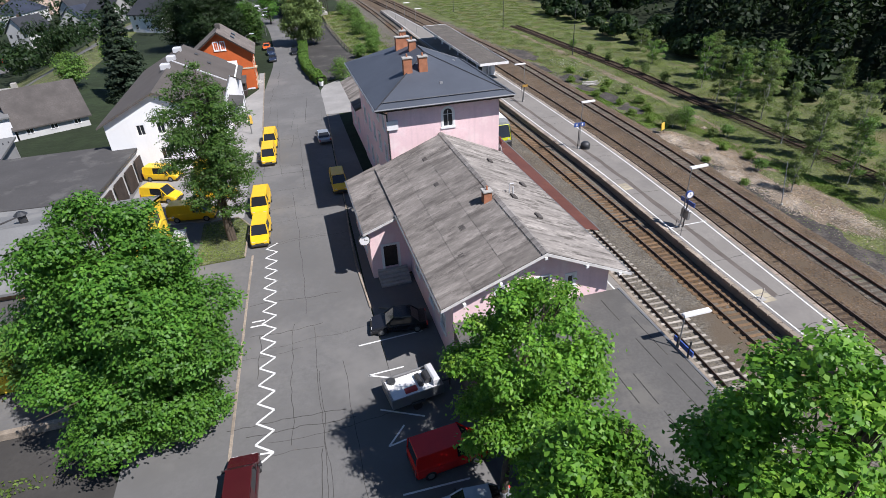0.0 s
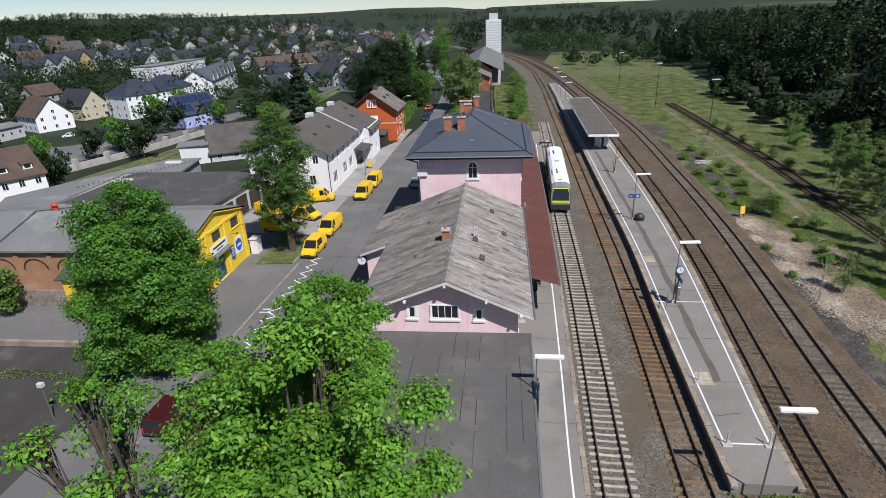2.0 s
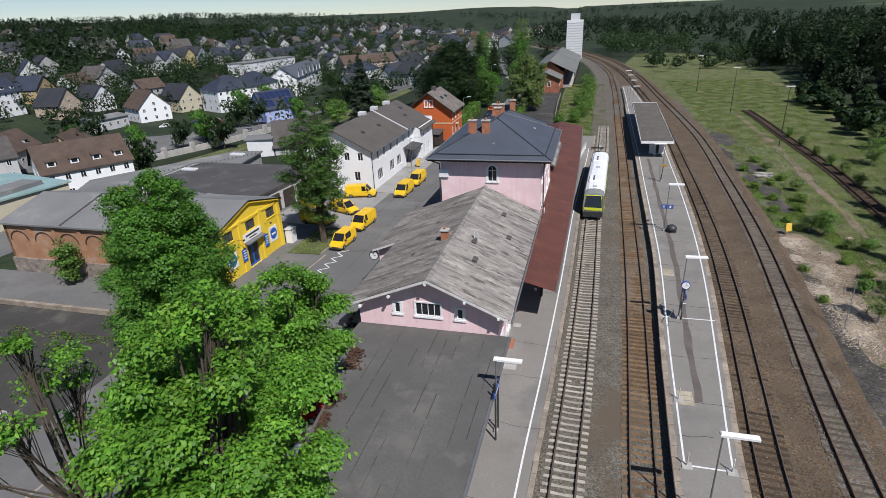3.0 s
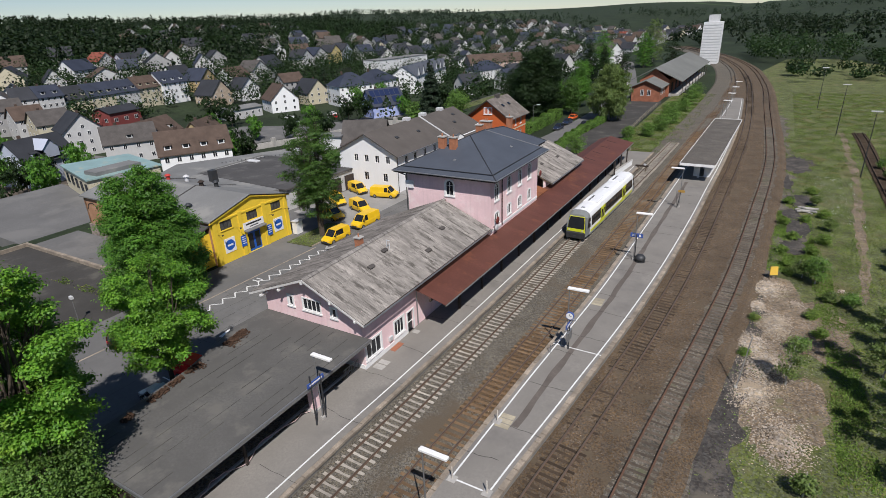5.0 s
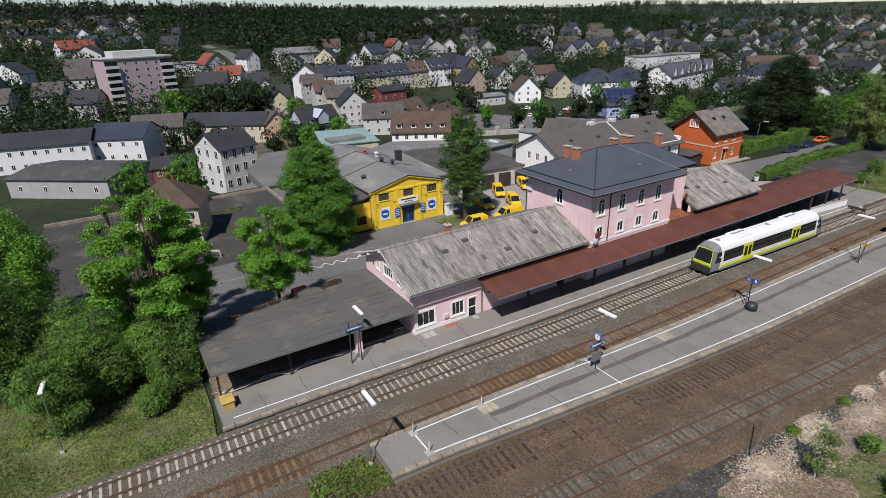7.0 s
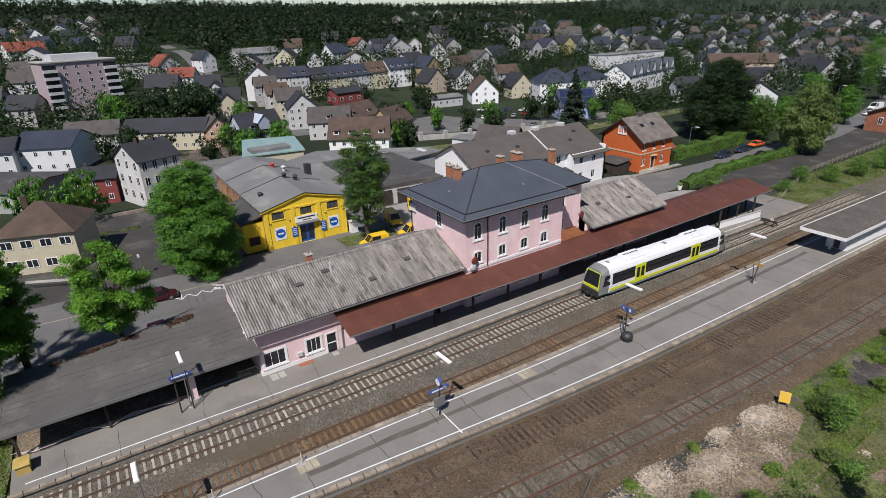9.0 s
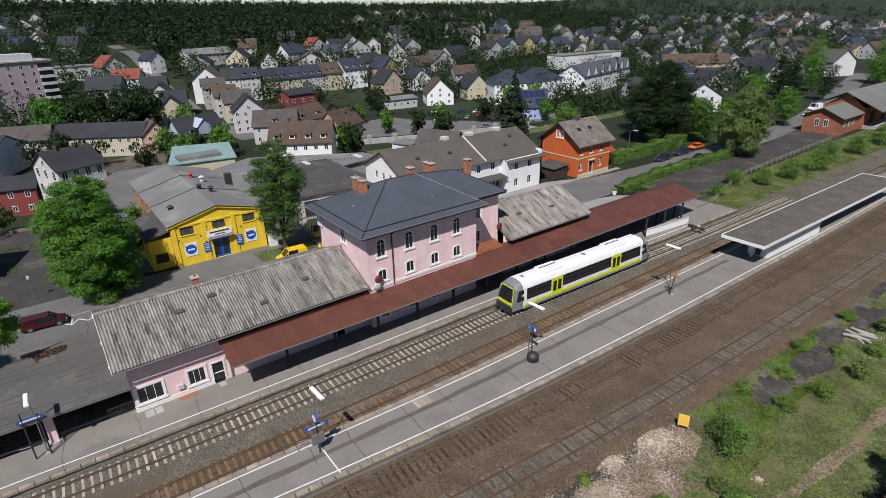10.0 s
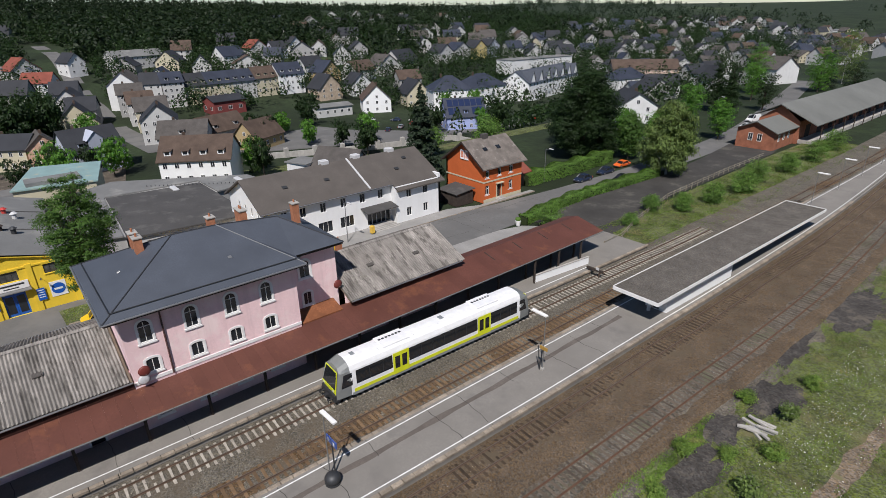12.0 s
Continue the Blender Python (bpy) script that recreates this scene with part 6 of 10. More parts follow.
place(vehicle("car", "white car parked on the street bend", "car", CAR_WHITE, (4.3, 1.75, 1.48), "car"), [(-17.5, 193, 160)])
place(vehicle("panel_van", "white panel van parked far down the street", "van", CAR_WHITE, (5.2, 1.95, 2.3), "van"), [(-20.5, 205, 170)])
CARS = [vehicle("car", lab, "car", m, (4.3, 1.76, 1.46), "car", "cars in the riverside car park") for lab, m in (("dark blue car in the riverside car park", CAR_BLUE), ("silver car in the riverside car park", CAR_SILVER), ("red car in the riverside car park", CAR_RED), ("white car in the riverside car park", CAR_WHITE))]
LOT = [(-126.9, 139.8, 40), (-128.7, 147.0, 40), (-130.5, 154.3, 40), (-136.5, 159.1, 130), (-142.5, 154.3, 130), (-122.1, 162.7, 60), (-125.7, 168.7, 60), (-150.3, 146.5, 130), (-117.3, 195.2, 150), (-112.4, 204.8, 150), (-105.2, 200.0, 60), (-134.1, 135.0, 40), (-114.8, 125.4, 20), (-108.8, 139.8, 20), (-100.4, 31.5, 100), (-104.0, 37.6, 100), (-201.5, 22.2, 30), (-207.3, 27.4, 30), (-213.6, 20.0, 30)]
for k, car_ob in enumerate(CARS):
    spots = LOT[k::4]
    for x, y, a in spots[1:]:
        copy_thing(car_ob, Matrix.Translation((x, y, gz(x, y) + 0.05)) @ Matrix.Rotation(radians(a), 4, "Z"))
    x, y, a = spots[0]
    car_ob.matrix_basis = Matrix.Translation((x, y, gz(x, y) + 0.05)) @ Matrix.Rotation(radians(a), 4, "Z")


def work_trailer():
    t = local_thing("tipper_trailer", "open grey trailer loaded with a pump and tools", "trailer")
    s = Shape().box(-1.0, 1.0, -1.7, 1.7, 0.55, 0.65)
    bed = part("bed", s, [STEEL_GREY], t)
    for x0, x1, y0, y1 in ((-1.05, -1.0, -1.7, 1.7), (1.0, 1.05, -1.7, 1.7), (-1.05, 1.05, -1.75, -1.7), (-1.05, 1.05, 1.7, 1.75)):
        part("side_board", Shape().box(x0, x1, y0, y1, 0.6, 1.35), [ZINC], t)
    part("deck", Shape().cbox(-0.95, 0.95, -1.6, 1.6, 0.65, 1.2, 0.03), [TRIM_WHITE], t, "white load cover")
    part("red_canister", Shape().cbox(0.35, 0.7, -0.7, 0.1, 1.2, 1.42, 0.05), [RED_PLASTIC], t)
    part("pump", Shape().cyl((-0.4, 1.0, 1.35), (0.4, 1.0, 1.35), 0.28, n=12).cbox(-0.5, 0.5, 0.3, 0.6, 1.2, 1.5, 0.04), [STEEL_DARK], t)
    part("tank", Shape().cbox(-0.8, 0.8, 1.15, 1.6, 1.2, 1.75, 0.1), [DISH], t)
    part("reel", Shape().cyl((-0.7, -1.2, 1.2), (-0.7, -1.2, 1.35), 0.28, n=12), [STEEL_DARK], t)
    for sx in (-1, 1):
        part("wheel", Shape().cyl((sx * 0.95, -0.1, 0.3), (sx * 1.15, -0.1, 0.3), 0.3, n=12), [RUBBER], t)
    part("drawbar", Shape().cyl((0, 1.7, 0.55), (0, 2.9, 0.5), 0.06), [STEEL_DARK], t)
    part("fender", Shape().cbox(-1.25, -1.05, -0.5, 0.4, 0.62, 0.72, 0.03).cbox(1.05, 1.25, -0.5, 0.4, 0.62, 0.72, 0.03), [STEEL_DARK], t)
    part("jockey_wheel", Shape().cyl((0, 2.6, 0.0), (0, 2.6, 0.75), 0.05), [STEEL_DARK], t)
    t.matrix_basis = Matrix.Translation((-9.2, -1.5, STREET)) @ Matrix.Rotation(radians(-82), 4, "Z")


work_trailer()

# ---------------------------------------------------------------- houses
TOWN_WIN = {}


def town_window(w, h):
    key = (round(w, 1), round(h, 1))
    if key not in TOWN_WIN:
        s = Shape()
        s.box(-w / 2 - 0.1, w / 2 + 0.1, -0.06, 0.02, -0.1, h + 0.1, 0)
        s.add([(-w / 2, -0.065, 0), (w / 2, -0.065, 0), (w / 2, -0.065, h), (-w / 2, -0.065, h)], [(0, 1, 2, 3)], 1)
        s.box(-0.04, 0.04, -0.08, -0.06, 0, h, 0)
        TOWN_WIN[key] = s.mesh("window", [TRIM_WHITE, GLASS])
    return TOWN_WIN[key]


def house(p, q, depth, eave, ridge, wall_m, roof_m, label, across=False, floors=2, hip=False, base=None, cols=None, dormers=0, chimneys=1, name="house", west=True, win=(0.9, 1.25), category="house", group="town houses", windows=True, over=0.5):
    """A gabled or hipped house: its front face runs from p to q, its body lies on the left of p to q, away from the railway."""
    P, Q = Vector((*p, 0)), Vector((*q, 0))
    u = (Q - P).normalized()
    n = Vector((-u.y, u.x, 0))
    L = (Q - P).length
    ctr = P + u * L / 2 + n * depth / 2
    z0 = gz(ctr.x, ctr.y) if base is None else base
    low = z0 - 1.5
    ob = thing(name, (ctr.x, ctr.y, z0), label, category, group)

    def W(a, b, z):
        return P + u * a + n * b + Vector((0, 0, z0 + z))

    s = Shape()
    corners = [(0, 0), (L, 0), (L, depth), (0, depth)]
    th = -1.5
    s.add([W(a, b, th) for a, b in corners] + [W(a, b, eave) for a, b in corners], [(0, 1, 5, 4), (1, 2, 6, 5), (2, 3, 7, 6), (3, 0, 4, 7), (4, 5, 6, 7)])
    o = over
    r = Shape()
    t = 0.22
    if hip:
        k = min(L, depth) / 2 * 0.95
        if L >= depth:
            a0, a1 = (k, depth / 2), (L - k, depth / 2)
        else:
            a0, a1 = (L / 2, k), (L / 2, depth - k)
        e = [(-o, -o), (L + o, -o), (L + o, depth + o), (-o, depth + o)]
        E4 = [W(a, b, eave - 0.1) for a, b in e]
        R2 = [W(*a0, ridge), W(*a1, ridge)]
        if L >= depth:
            fs = [(0, 1, 5, 4), (1, 2, 5), (2, 3, 4, 5), (3, 0, 4)]
        else:
            fs = [(0, 1, 4), (1, 2, 5, 4), (2, 3, 5), (3, 0, 4, 5)]
        r.add(E4 + R2, fs + [(3, 2, 1, 0)])
    elif not across:
        m = depth / 2
        k = (ridge - eave) / m
        for sg in (0, 1):
            b0, b1 = (-o, m) if sg == 0 else (depth + o, m)
            ze = eave - o * k + 0.05
            c = [W(-o, b0, ze), W(L + o, b0, ze), W(L + o, b1, ridge + 0.05), W(-o, b1, ridge + 0.05)]
            r.slab(*(c if sg == 0 else c[::-1]), t)
        for a in (0, L):
            tri = [W(a, 0, eave), W(a, depth, eave), W(a, m, ridge - 0.2)]
            s.add(tri, [(0, 1, 2)] if a == 0 else [(0, 2, 1)])
    else:
        m = L / 2
        k = (ridge - eave) / m
        for sg in (0, 1):
            a0, a1 = (-o, m) if sg == 0 else (L + o, m)
            ze = eave - o * k + 0.05
            c = [W(a0, -o, ze), W(a0, depth + o, ze), W(a1, depth + o, ridge + 0.05), W(a1, -o, ridge + 0.05)]
            r.slab(*(c[::-1] if sg == 0 else c), t)
        for b in (0, depth):
            tri = [W(0, b, eave), W(L, b, eave), W(m, b, ridge - 0.2)]
            s.add(tri, [(0, 1, 2)] if b == 0 else [(0, 2, 1)])
    part("wall", s, [wall_m], ob)
    rf = part("roof", r, [roof_m], ob)
    if windows:
        fh = eave / floors
        nu = cols or max(1, int(L / 3.0))
        ang = math.atan2(u.y, u.x)
        for f in range(floors):
            for i in range(nu):
                at = Matrix.Translation(W(L * (i + 0.5) / nu, 0, f * fh + fh * 0.36)) @ Matrix.Rotation(ang, 4, "Z")
                part("window", town_window(*win), TRIM_WHITE, ob, at=at)
            nd = max(1, int(depth / 4))
            for i in range(nd):
                for a, tn in ((0, -90), (L, 90)):
                    at = Matrix.Translation(W(a, depth * (i + 0.5) / nd, f * fh + fh * 0.36)) @ Matrix.Rotation(ang + radians(tn), 4, "Z")
                    if (a == 0 and u.y > -0.3) or (a == L and u.y < 0.3):
                        part("window", town_window(*win), TRIM_WHITE, ob, at=at)
        if ridge - eave > 3 and not hip:
            spots = [(W(L / 2, 0, eave + 0.6), 0)] if across else [(W(0, depth / 2, eave + 0.6), -90)]
            for c, tn in spots:
                part("window", town_window(0.9, 1.1), TRIM_WHITE, ob, at=Matrix.Translation(c) @ Matrix.Rotation(ang + radians(tn), 4, "Z"))
    for i in range(dormers):
        a = L * (i + 0.5) / dormers
        d = Shape()
        k = (ridge - eave) / (depth / 2)
        zb, zt = eave + 0.8, eave + 2.0
        b0 = (zb - eave) / k
        b1 = (zt - eave) / k
        d.add([W(a - 0.8, b0, zb), W(a + 0.8, b0, zb), W(a + 0.8, b0, zt), W(a - 0.8, b0, zt), W(a - 0.8, b1, zt), W(a + 0.8, b1, zt)], [(0, 1, 2, 3), (0, 3, 4), (1, 5, 2)])
        dm = part("dormer", d, [wall_m], ob)
        part("dormer_roof", Shape().slab(W(a - 1.0, b0 - 0.25, zt), W(a + 1.0, b0 - 0.25, zt), W(a + 1.0, b1 + 0.6, zt + 0.25), W(a - 1.0, b1 + 0.6, zt + 0.25), 0.12), [roof_m], dm)
        part("dormer_pane", Shape().add([W(a - 0.55, b0 - 0.02, zb + 0.25), W(a + 0.55, b0 - 0.02, zb + 0.25), W(a + 0.55, b0 - 0.02, zt - 0.1), W(a - 0.55, b0 - 0.02, zt - 0.1)], [(0, 1, 2, 3)]), [GLASS], dm)
    for i in range(chimneys):
        c = W(L * (0.3 + 0.4 * i), depth / 2 + 0.4, 0) if not across else W(L / 2 + 0.4, depth * (0.3 + 0.4 * i), 0)
        zc = z0 + ridge
        ch = part("chimney", Shape().box(c.x - 0.35, c.x + 0.35, c.y - 0.35, c.y + 0.35, zc - 0.9, zc + 0.8), [TILE_BROWN], ob)
    return ob


def yellow_shop():
    ob = thing("yellow_shop", (-35, 17, STREET), "bright yellow gabled shop hall with blue signs, grey roof", "shop")
    xf, xb, y0, y1 = -26.8, -56.0, 10.6, 23.5
    ze, za = 5.45, 7.05
    ym = (y0 + y1) / 2
    s = Shape()
    holes = [(1.2, 3.0, 3.65, 4.85), (5.55, 7.35, 3.65, 4.85), (9.9, 11.7, 3.65, 4.85), (5.2, 7.5, STREET, 2.1)]
    wall(s, (xf, y0), (xf, y1), STREET - 0.9, ze, 0.4, holes, inner=1)
    s.add([(xf, y0, ze), (xf, y1, ze), (xf, ym, za), (xf - 0.4, y0, ze), (xf - 0.4, y1, ze), (xf - 0.4, ym, za)], [(0, 1, 2), (5, 4, 3), (0, 2, 5, 3), (1, 4, 5, 2)])
    wall(s, (xb, y1), (xf - 0.4, y1), STREET - 1.5, ze, 0.4, inner=-1)
    part("front_wall", s, [YELLOW], ob, "yellow rendered shop front")
    w = Shape()
    wall(w, (xb, y0), (xf - 0.4, y0), STREET - 0.5, ze, 0.4, [(4 + 5 * k, 6 + 5 * k, 2.8, 4.0) for k in range(0)], inner=1)
    wall(w, (xb, y1), (xb, y0), STREET - 1.5, ze, 0.4, inner=1)
    side = part("side_wall", w, [BRICK_OLD], ob, "orange-brown rendered side wall with blind arches")
    for k in range(6):
        x = -54 + k * 3.7
        a = Shape()
        pts = [(1.25 * math.cos(math.pi * i / 10), 1.1 * math.sin(math.pi * i / 10)) for i in range(11)]
        for i in range(10):
            (c0, d0), (c1, d1) = pts[i], pts[i + 1]
            a.add([(x + c0, y0 - 0.06, 3.2 + d0), (x + c1, y0 - 0.06, 3.2 + d1), (x + c1 * 1.12, y0 - 0.06, 3.2 + d1 * 1.12), (x + c0 * 1.12, y0 - 0.06, 3.2 + d0 * 1.12)], [(0, 1, 2, 3)])
        part("blind_arch", a, [TIMBER_DARK], side)
        part("pilaster", Shape().box(x + 1.6, x + 2.1, y0 - 0.14, y0, STREET, 5.0), [BRICK_OLD], side)
    part("stone_base", Shape().box(xb, -37.8, y0 - 0.25, y0 - 0.002, STREET - 0.5, 0.9), [mat("rubble_stone", (0.30, 0.25, 0.21), 0.95, 0.4, 1.2, 5.0, 0.8)], side)
    # annex
    part("annex_wall", Shape().box(-37.8, -27.6, 7.6, y0 - 0.01, STREET, 3.6), [YELLOW], ob)
    part("annex_roof", Shape().slab((-38.2, 7.3, 3.7), (-27.3, 7.3, 3.7), (-27.3, y0 - 0.02, 4.7), (-38.2, y0 - 0.02, 4.7), 0.15), [FELT], ob)
    part("poster_case", Shape().box(-27.6, -27.52, 8.2, 9.8, 0.2, 1.5), [TIMBER_DARK], ob, "dark poster case on the annex wall")
    r = Shape()
    r.slab((xf + 0.3, y0 - 0.4, ze - 0.05), (xf + 0.3, ym, za + 0.12), (xb - 0.3, ym, za + 0.12), (xb - 0.3, y0 - 0.4, ze - 0.05), 0.2)
    r.slab((xf + 0.3, ym, za + 0.12), (xf + 0.3, y1 + 0.4, ze - 0.05), (xb - 0.3, y1 + 0.4, ze - 0.05), (xb - 0.3, ym, za + 0.12), 0.2)
    part("roof", r, [FELT_GREY], ob, "grey bitumen felt roof")
    for x in (-37.5, -47):
        part("expansion_joint", Shape().slab((x - 0.12, y0 - 0.3, ze + 0.04), (x + 0.12, y0 - 0.3, ze + 0.04), (x + 0.12, ym, za + 0.2), (x - 0.12, ym, za + 0.2), 0.1).slab((x - 0.12, ym, za + 0.2), (x + 0.12, ym, za + 0.2), (x + 0.12, y1 + 0.3, ze + 0.04), (x - 0.12, y1 + 0.3, ze + 0.04), 0.1), [FELT], ob)
    trim = Shape()
    for a, b in (((y0 - 0.45, ze - 0.1), (ym, za + 0.1)), ((ym, za + 0.1), (y1 + 0.45, ze - 0.1))):
        trim.add([(xf + 0.3, a[0], a[1]), (xf + 0.3, b[0], b[1]), (xf + 0.3, b[0], b[1] - 0.3), (xf + 0.3, a[0], a[1] - 0.3), (xf + 0.0, a[0], a[1] - 0.3), (xf + 0.0, b[0], b[1] - 0.3)], [(0, 1, 2, 3), (3, 2, 5, 4)])
    part("verge_board", trim, [YELLOW], ob)
    for y in (y0 + 0.3, 15.0, 19.1, y1 - 0.3):
        part("pilaster", Shape().box(xf, xf + 0.12, y - 0.3, y + 0.3, STREET, ze - 0.1), [YELLOW], ob)
    part("cornice", Shape().box(xf, xf + 0.10, y0 + 0.6, y1 - 0.6, 5.0, 5.2), [YELLOW], ob)
    for y in (12.7, 17.05, 21.4):
        wn = part("window", Shape().box(xf - 0.16, xf - 0.08, y - 0.9, y + 0.9, 3.65, 4.85), [GRIMY_GLASS], ob, "grimy grey window behind bars")
        for k in range(4):
            part("mullion", Shape().box(xf - 0.08, xf - 0.04, y - 0.9 + 0.583 * k, y - 0.85 + 0.583 * k, 3.65, 4.85), [STEEL_DARK], wn)
        part("sill", Shape().box(xf - 0.1, xf + 0.1, y - 1.0, y + 1.0, 3.55, 3.646), [YELLOW], wn)
        part("window_hood", Shape().box(xf, xf + 0.08, y - 1.05, y + 1.05, 4.87, 5.0), [YELLOW], ob)
    for ya, yb in ((15.8, 16.94), (16.96, 18.1)):
        d = part("entrance_door", Shape().box(xf - 0.3, xf - 0.22, ya, yb, STREET, 2.1), [BLUE_DEEP], ob, "blue glazed entrance door")
        part("door_pane", Shape().box(xf - 0.22, xf - 0.2, ya + 0.18, yb - 0.18, -0.5, 1.7), [GLASS], d)
    part("entrance_canopy", Shape().slab((xf, 15.2, 2.6), (xf, 18.8, 2.6), (xf + 0.7, 18.8, 2.45), (xf + 0.7, 15.2, 2.45), 0.10), [STEEL_GREY], ob)
    sg = part("shop_sign", Shape().box(xf + 0.12, xf + 0.2, 15.2, 18.7, 2.6, 3.55), [TRIM_WHITE], ob, "white fascia sign with dark bars of writing")
    part("writing_bar", Shape().box(xf + 0.2, xf + 0.205, 15.6, 18.3, 3.12, 3.34), [TRAIN_BLACK], sg)
    part("writing_bar", Shape().box(xf + 0.2, xf + 0.205, 16.2, 17.7, 2.78, 2.92), [TRAIN_BLACK], sg)
    for y in (12.75, 21.35):
        b = part("round_sign", Shape().box(xf + 0.0, xf + 0.06, y - 0.85, y + 0.85, 0.45, 2.4), [TRIM_WHITE], ob, "white panel with a round blue emblem")
        dsc = Shape().cyl((xf + 0.06, y, 1.45), (xf + 0.075, y, 1.45), 0.72, n=24)
        em = part("blue_disc", dsc, [BLUE_DEEP], b)
        part("writing_bar", Shape().box(xf + 0.075, xf + 0.08, y - 0.45, y + 0.45, 1.3, 1.55), [TRIM_WHITE], b)
    for y in (14.9, 19.55):
        pb = part("price_board", Shape().box(xf + 0.12, xf + 0.17, y - 0.42, y + 0.42, 0.45, 2.0), [BLUE_DEEP], ob, "blue notice board with white bars")
        for z in (1.7, 1.4, 1.1, 0.8):
            part("writing_bar", Shape().box(xf + 0.17, xf + 0.175, y - 0.3, y + 0.3, z, z + 0.1), [TRIM_WHITE], pb)
    for y in (11.3, 14.2, 19.9, 22.9):
        part("wall_lamp", Shape().cyl((xf, y, 3.3), (xf + 0.9, y, 3.45), 0.025, n=6).cyl((xf + 0.8, y, 3.32), (xf + 0.95, y, 3.45), 0.1, n=8), [STEEL_DARK], ob)
    chimney_dark = part("square_vent", Shape().cbox(-42.6, -41.6, 23.0, 24.0, 5.0, 7.4, 0.05), [STEEL_DARK], ob, "dark square ventilation tower")
    for x, y, z, m in ((-46, 18.5, 6.9, RED_PLASTIC), (-43, 19.5, 6.8, DISH), (-37, 17.6, 7.1, TIMBER_DARK), (-35.5, 18.9, 6.9, STEEL_DARK), (-33, 12.2, 5.8, STEEL_DARK)):
        part("roof_cowl", Shape().cyl((x, y, z - 0.4), (x, y, z + 0.5), 0.3, n=10).cyl((x, y, z + 0.5), (x, y, z + 0.75), 0.5, 0.2, n=10), [m], ob)
    bx = thing("supply_cabinet", (-26, 24.3, STREET), "white utility cabinet beside the yellow shop", "cabinet")
    part("body", Shape().cbox(-26.6, -25.7, 23.7, 24.9, STREET, 1.0, 0.05), [TRIM_WHITE], bx)
    part("cap", Shape().cbox(-26.7, -25.6, 23.6, 25.0, 1.0, 1.12, 0.04), [DISH], bx)


yellow_shop()


def flat_block(name, label, poly, z0, z1, wall_m, roof_m, category="building", edge=0.35):
    ob = thing(name, (sum(p[0] for p in poly) / len(poly), sum(p[1] for p in poly) / len(poly), z0), label, category)
    part("wall", Shape().prism(poly, z0, z1 - 0.25), [wall_m], ob)
    cx, cy = sum(p[0] for p in poly) / len(poly), sum(p[1] for p in poly) / len(poly)
    big = [(cx + (x - cx) * (1 + edge / max(1, abs(x - cx))), cy + (y - cy) * (1 + edge / max(1, abs(y - cy)))) for x, y in poly]
    part("roof", Shape().prism(big, z1 - 0.25, z1), [roof_m], ob)
    return ob


garage = flat_block("garage_block", "low garage row with a dark flat roof and open bays", [(-58, 33), (-35.2, 31.5), (-33.5, 48.5), (-57, 48)], STREET - 1.5, 2.9, PALE, FELT)
for k in range(4):
    y = 33.5 + k * 3.7
    x = -35.0 + 0.1 * (y - 31.5)
    part("bay", Shape().slab((x + 0.03, y, 1.9), (x + 0.2, y, 1.9), (x + 0.45, y + 2.6, 1.9), (x + 0.28, y + 2.6, 1.9), 2.7), [TIMBER_DARK], garage, "dark garage door bay")
hall = flat_block("storage_hall", "long low hall with a pale grey roof and skylights", [(-64, 27), (-38, 24.2), (-36.5, 31.2), (-58.5, 32.8), (-58.5, 48.2), (-49.5, 48.6), (-51, 58), (-56, 57), (-69, 36)], STREET - 3.5, 2.96, GREYWALL, FELT_GREY)
for x, y in ((-55.8, 43.4), (-53.8, 54.6)):
    part("skylight", Shape().cbox(x - 1.4, x + 1.4, y - 0.5, y + 0.5, 2.96, 3.3, 0.15), [DISH], hall, "white domed skylight")
for k in range(26):
    part("roof_vent", Shape().cyl((-61 + 0.42 * k, 40.0 + 0.62 * k, 2.96), (-61 + 0.42 * k, 40.0 + 0.62 * k, 3.2), 0.09, 0.05, n=6), [STEEL_DARK], hall)
green = flat_block("glazed_hall", "white hall with a green glazed flat roof", [(-92, 25.4), (-73.9, 20.4), (-71.5, 33.4), (-88, 37)], -8.6, 3.3, CREAM, GREEN_GLASS)
for k in range(5):
    part("window", Shape().box(-75.6 - k * 3.4, -74.2 - k * 3.4, 20.62 + k * 0.94, 20.9 + k * 0.94, 0.3, 2.2), [GLASS], green)
part("roof_step", Shape().box(-78.5, -74.4, 22.6, 31.5, 3.3, 4.0), [FELT_GREY], green, "raised grey roof box")


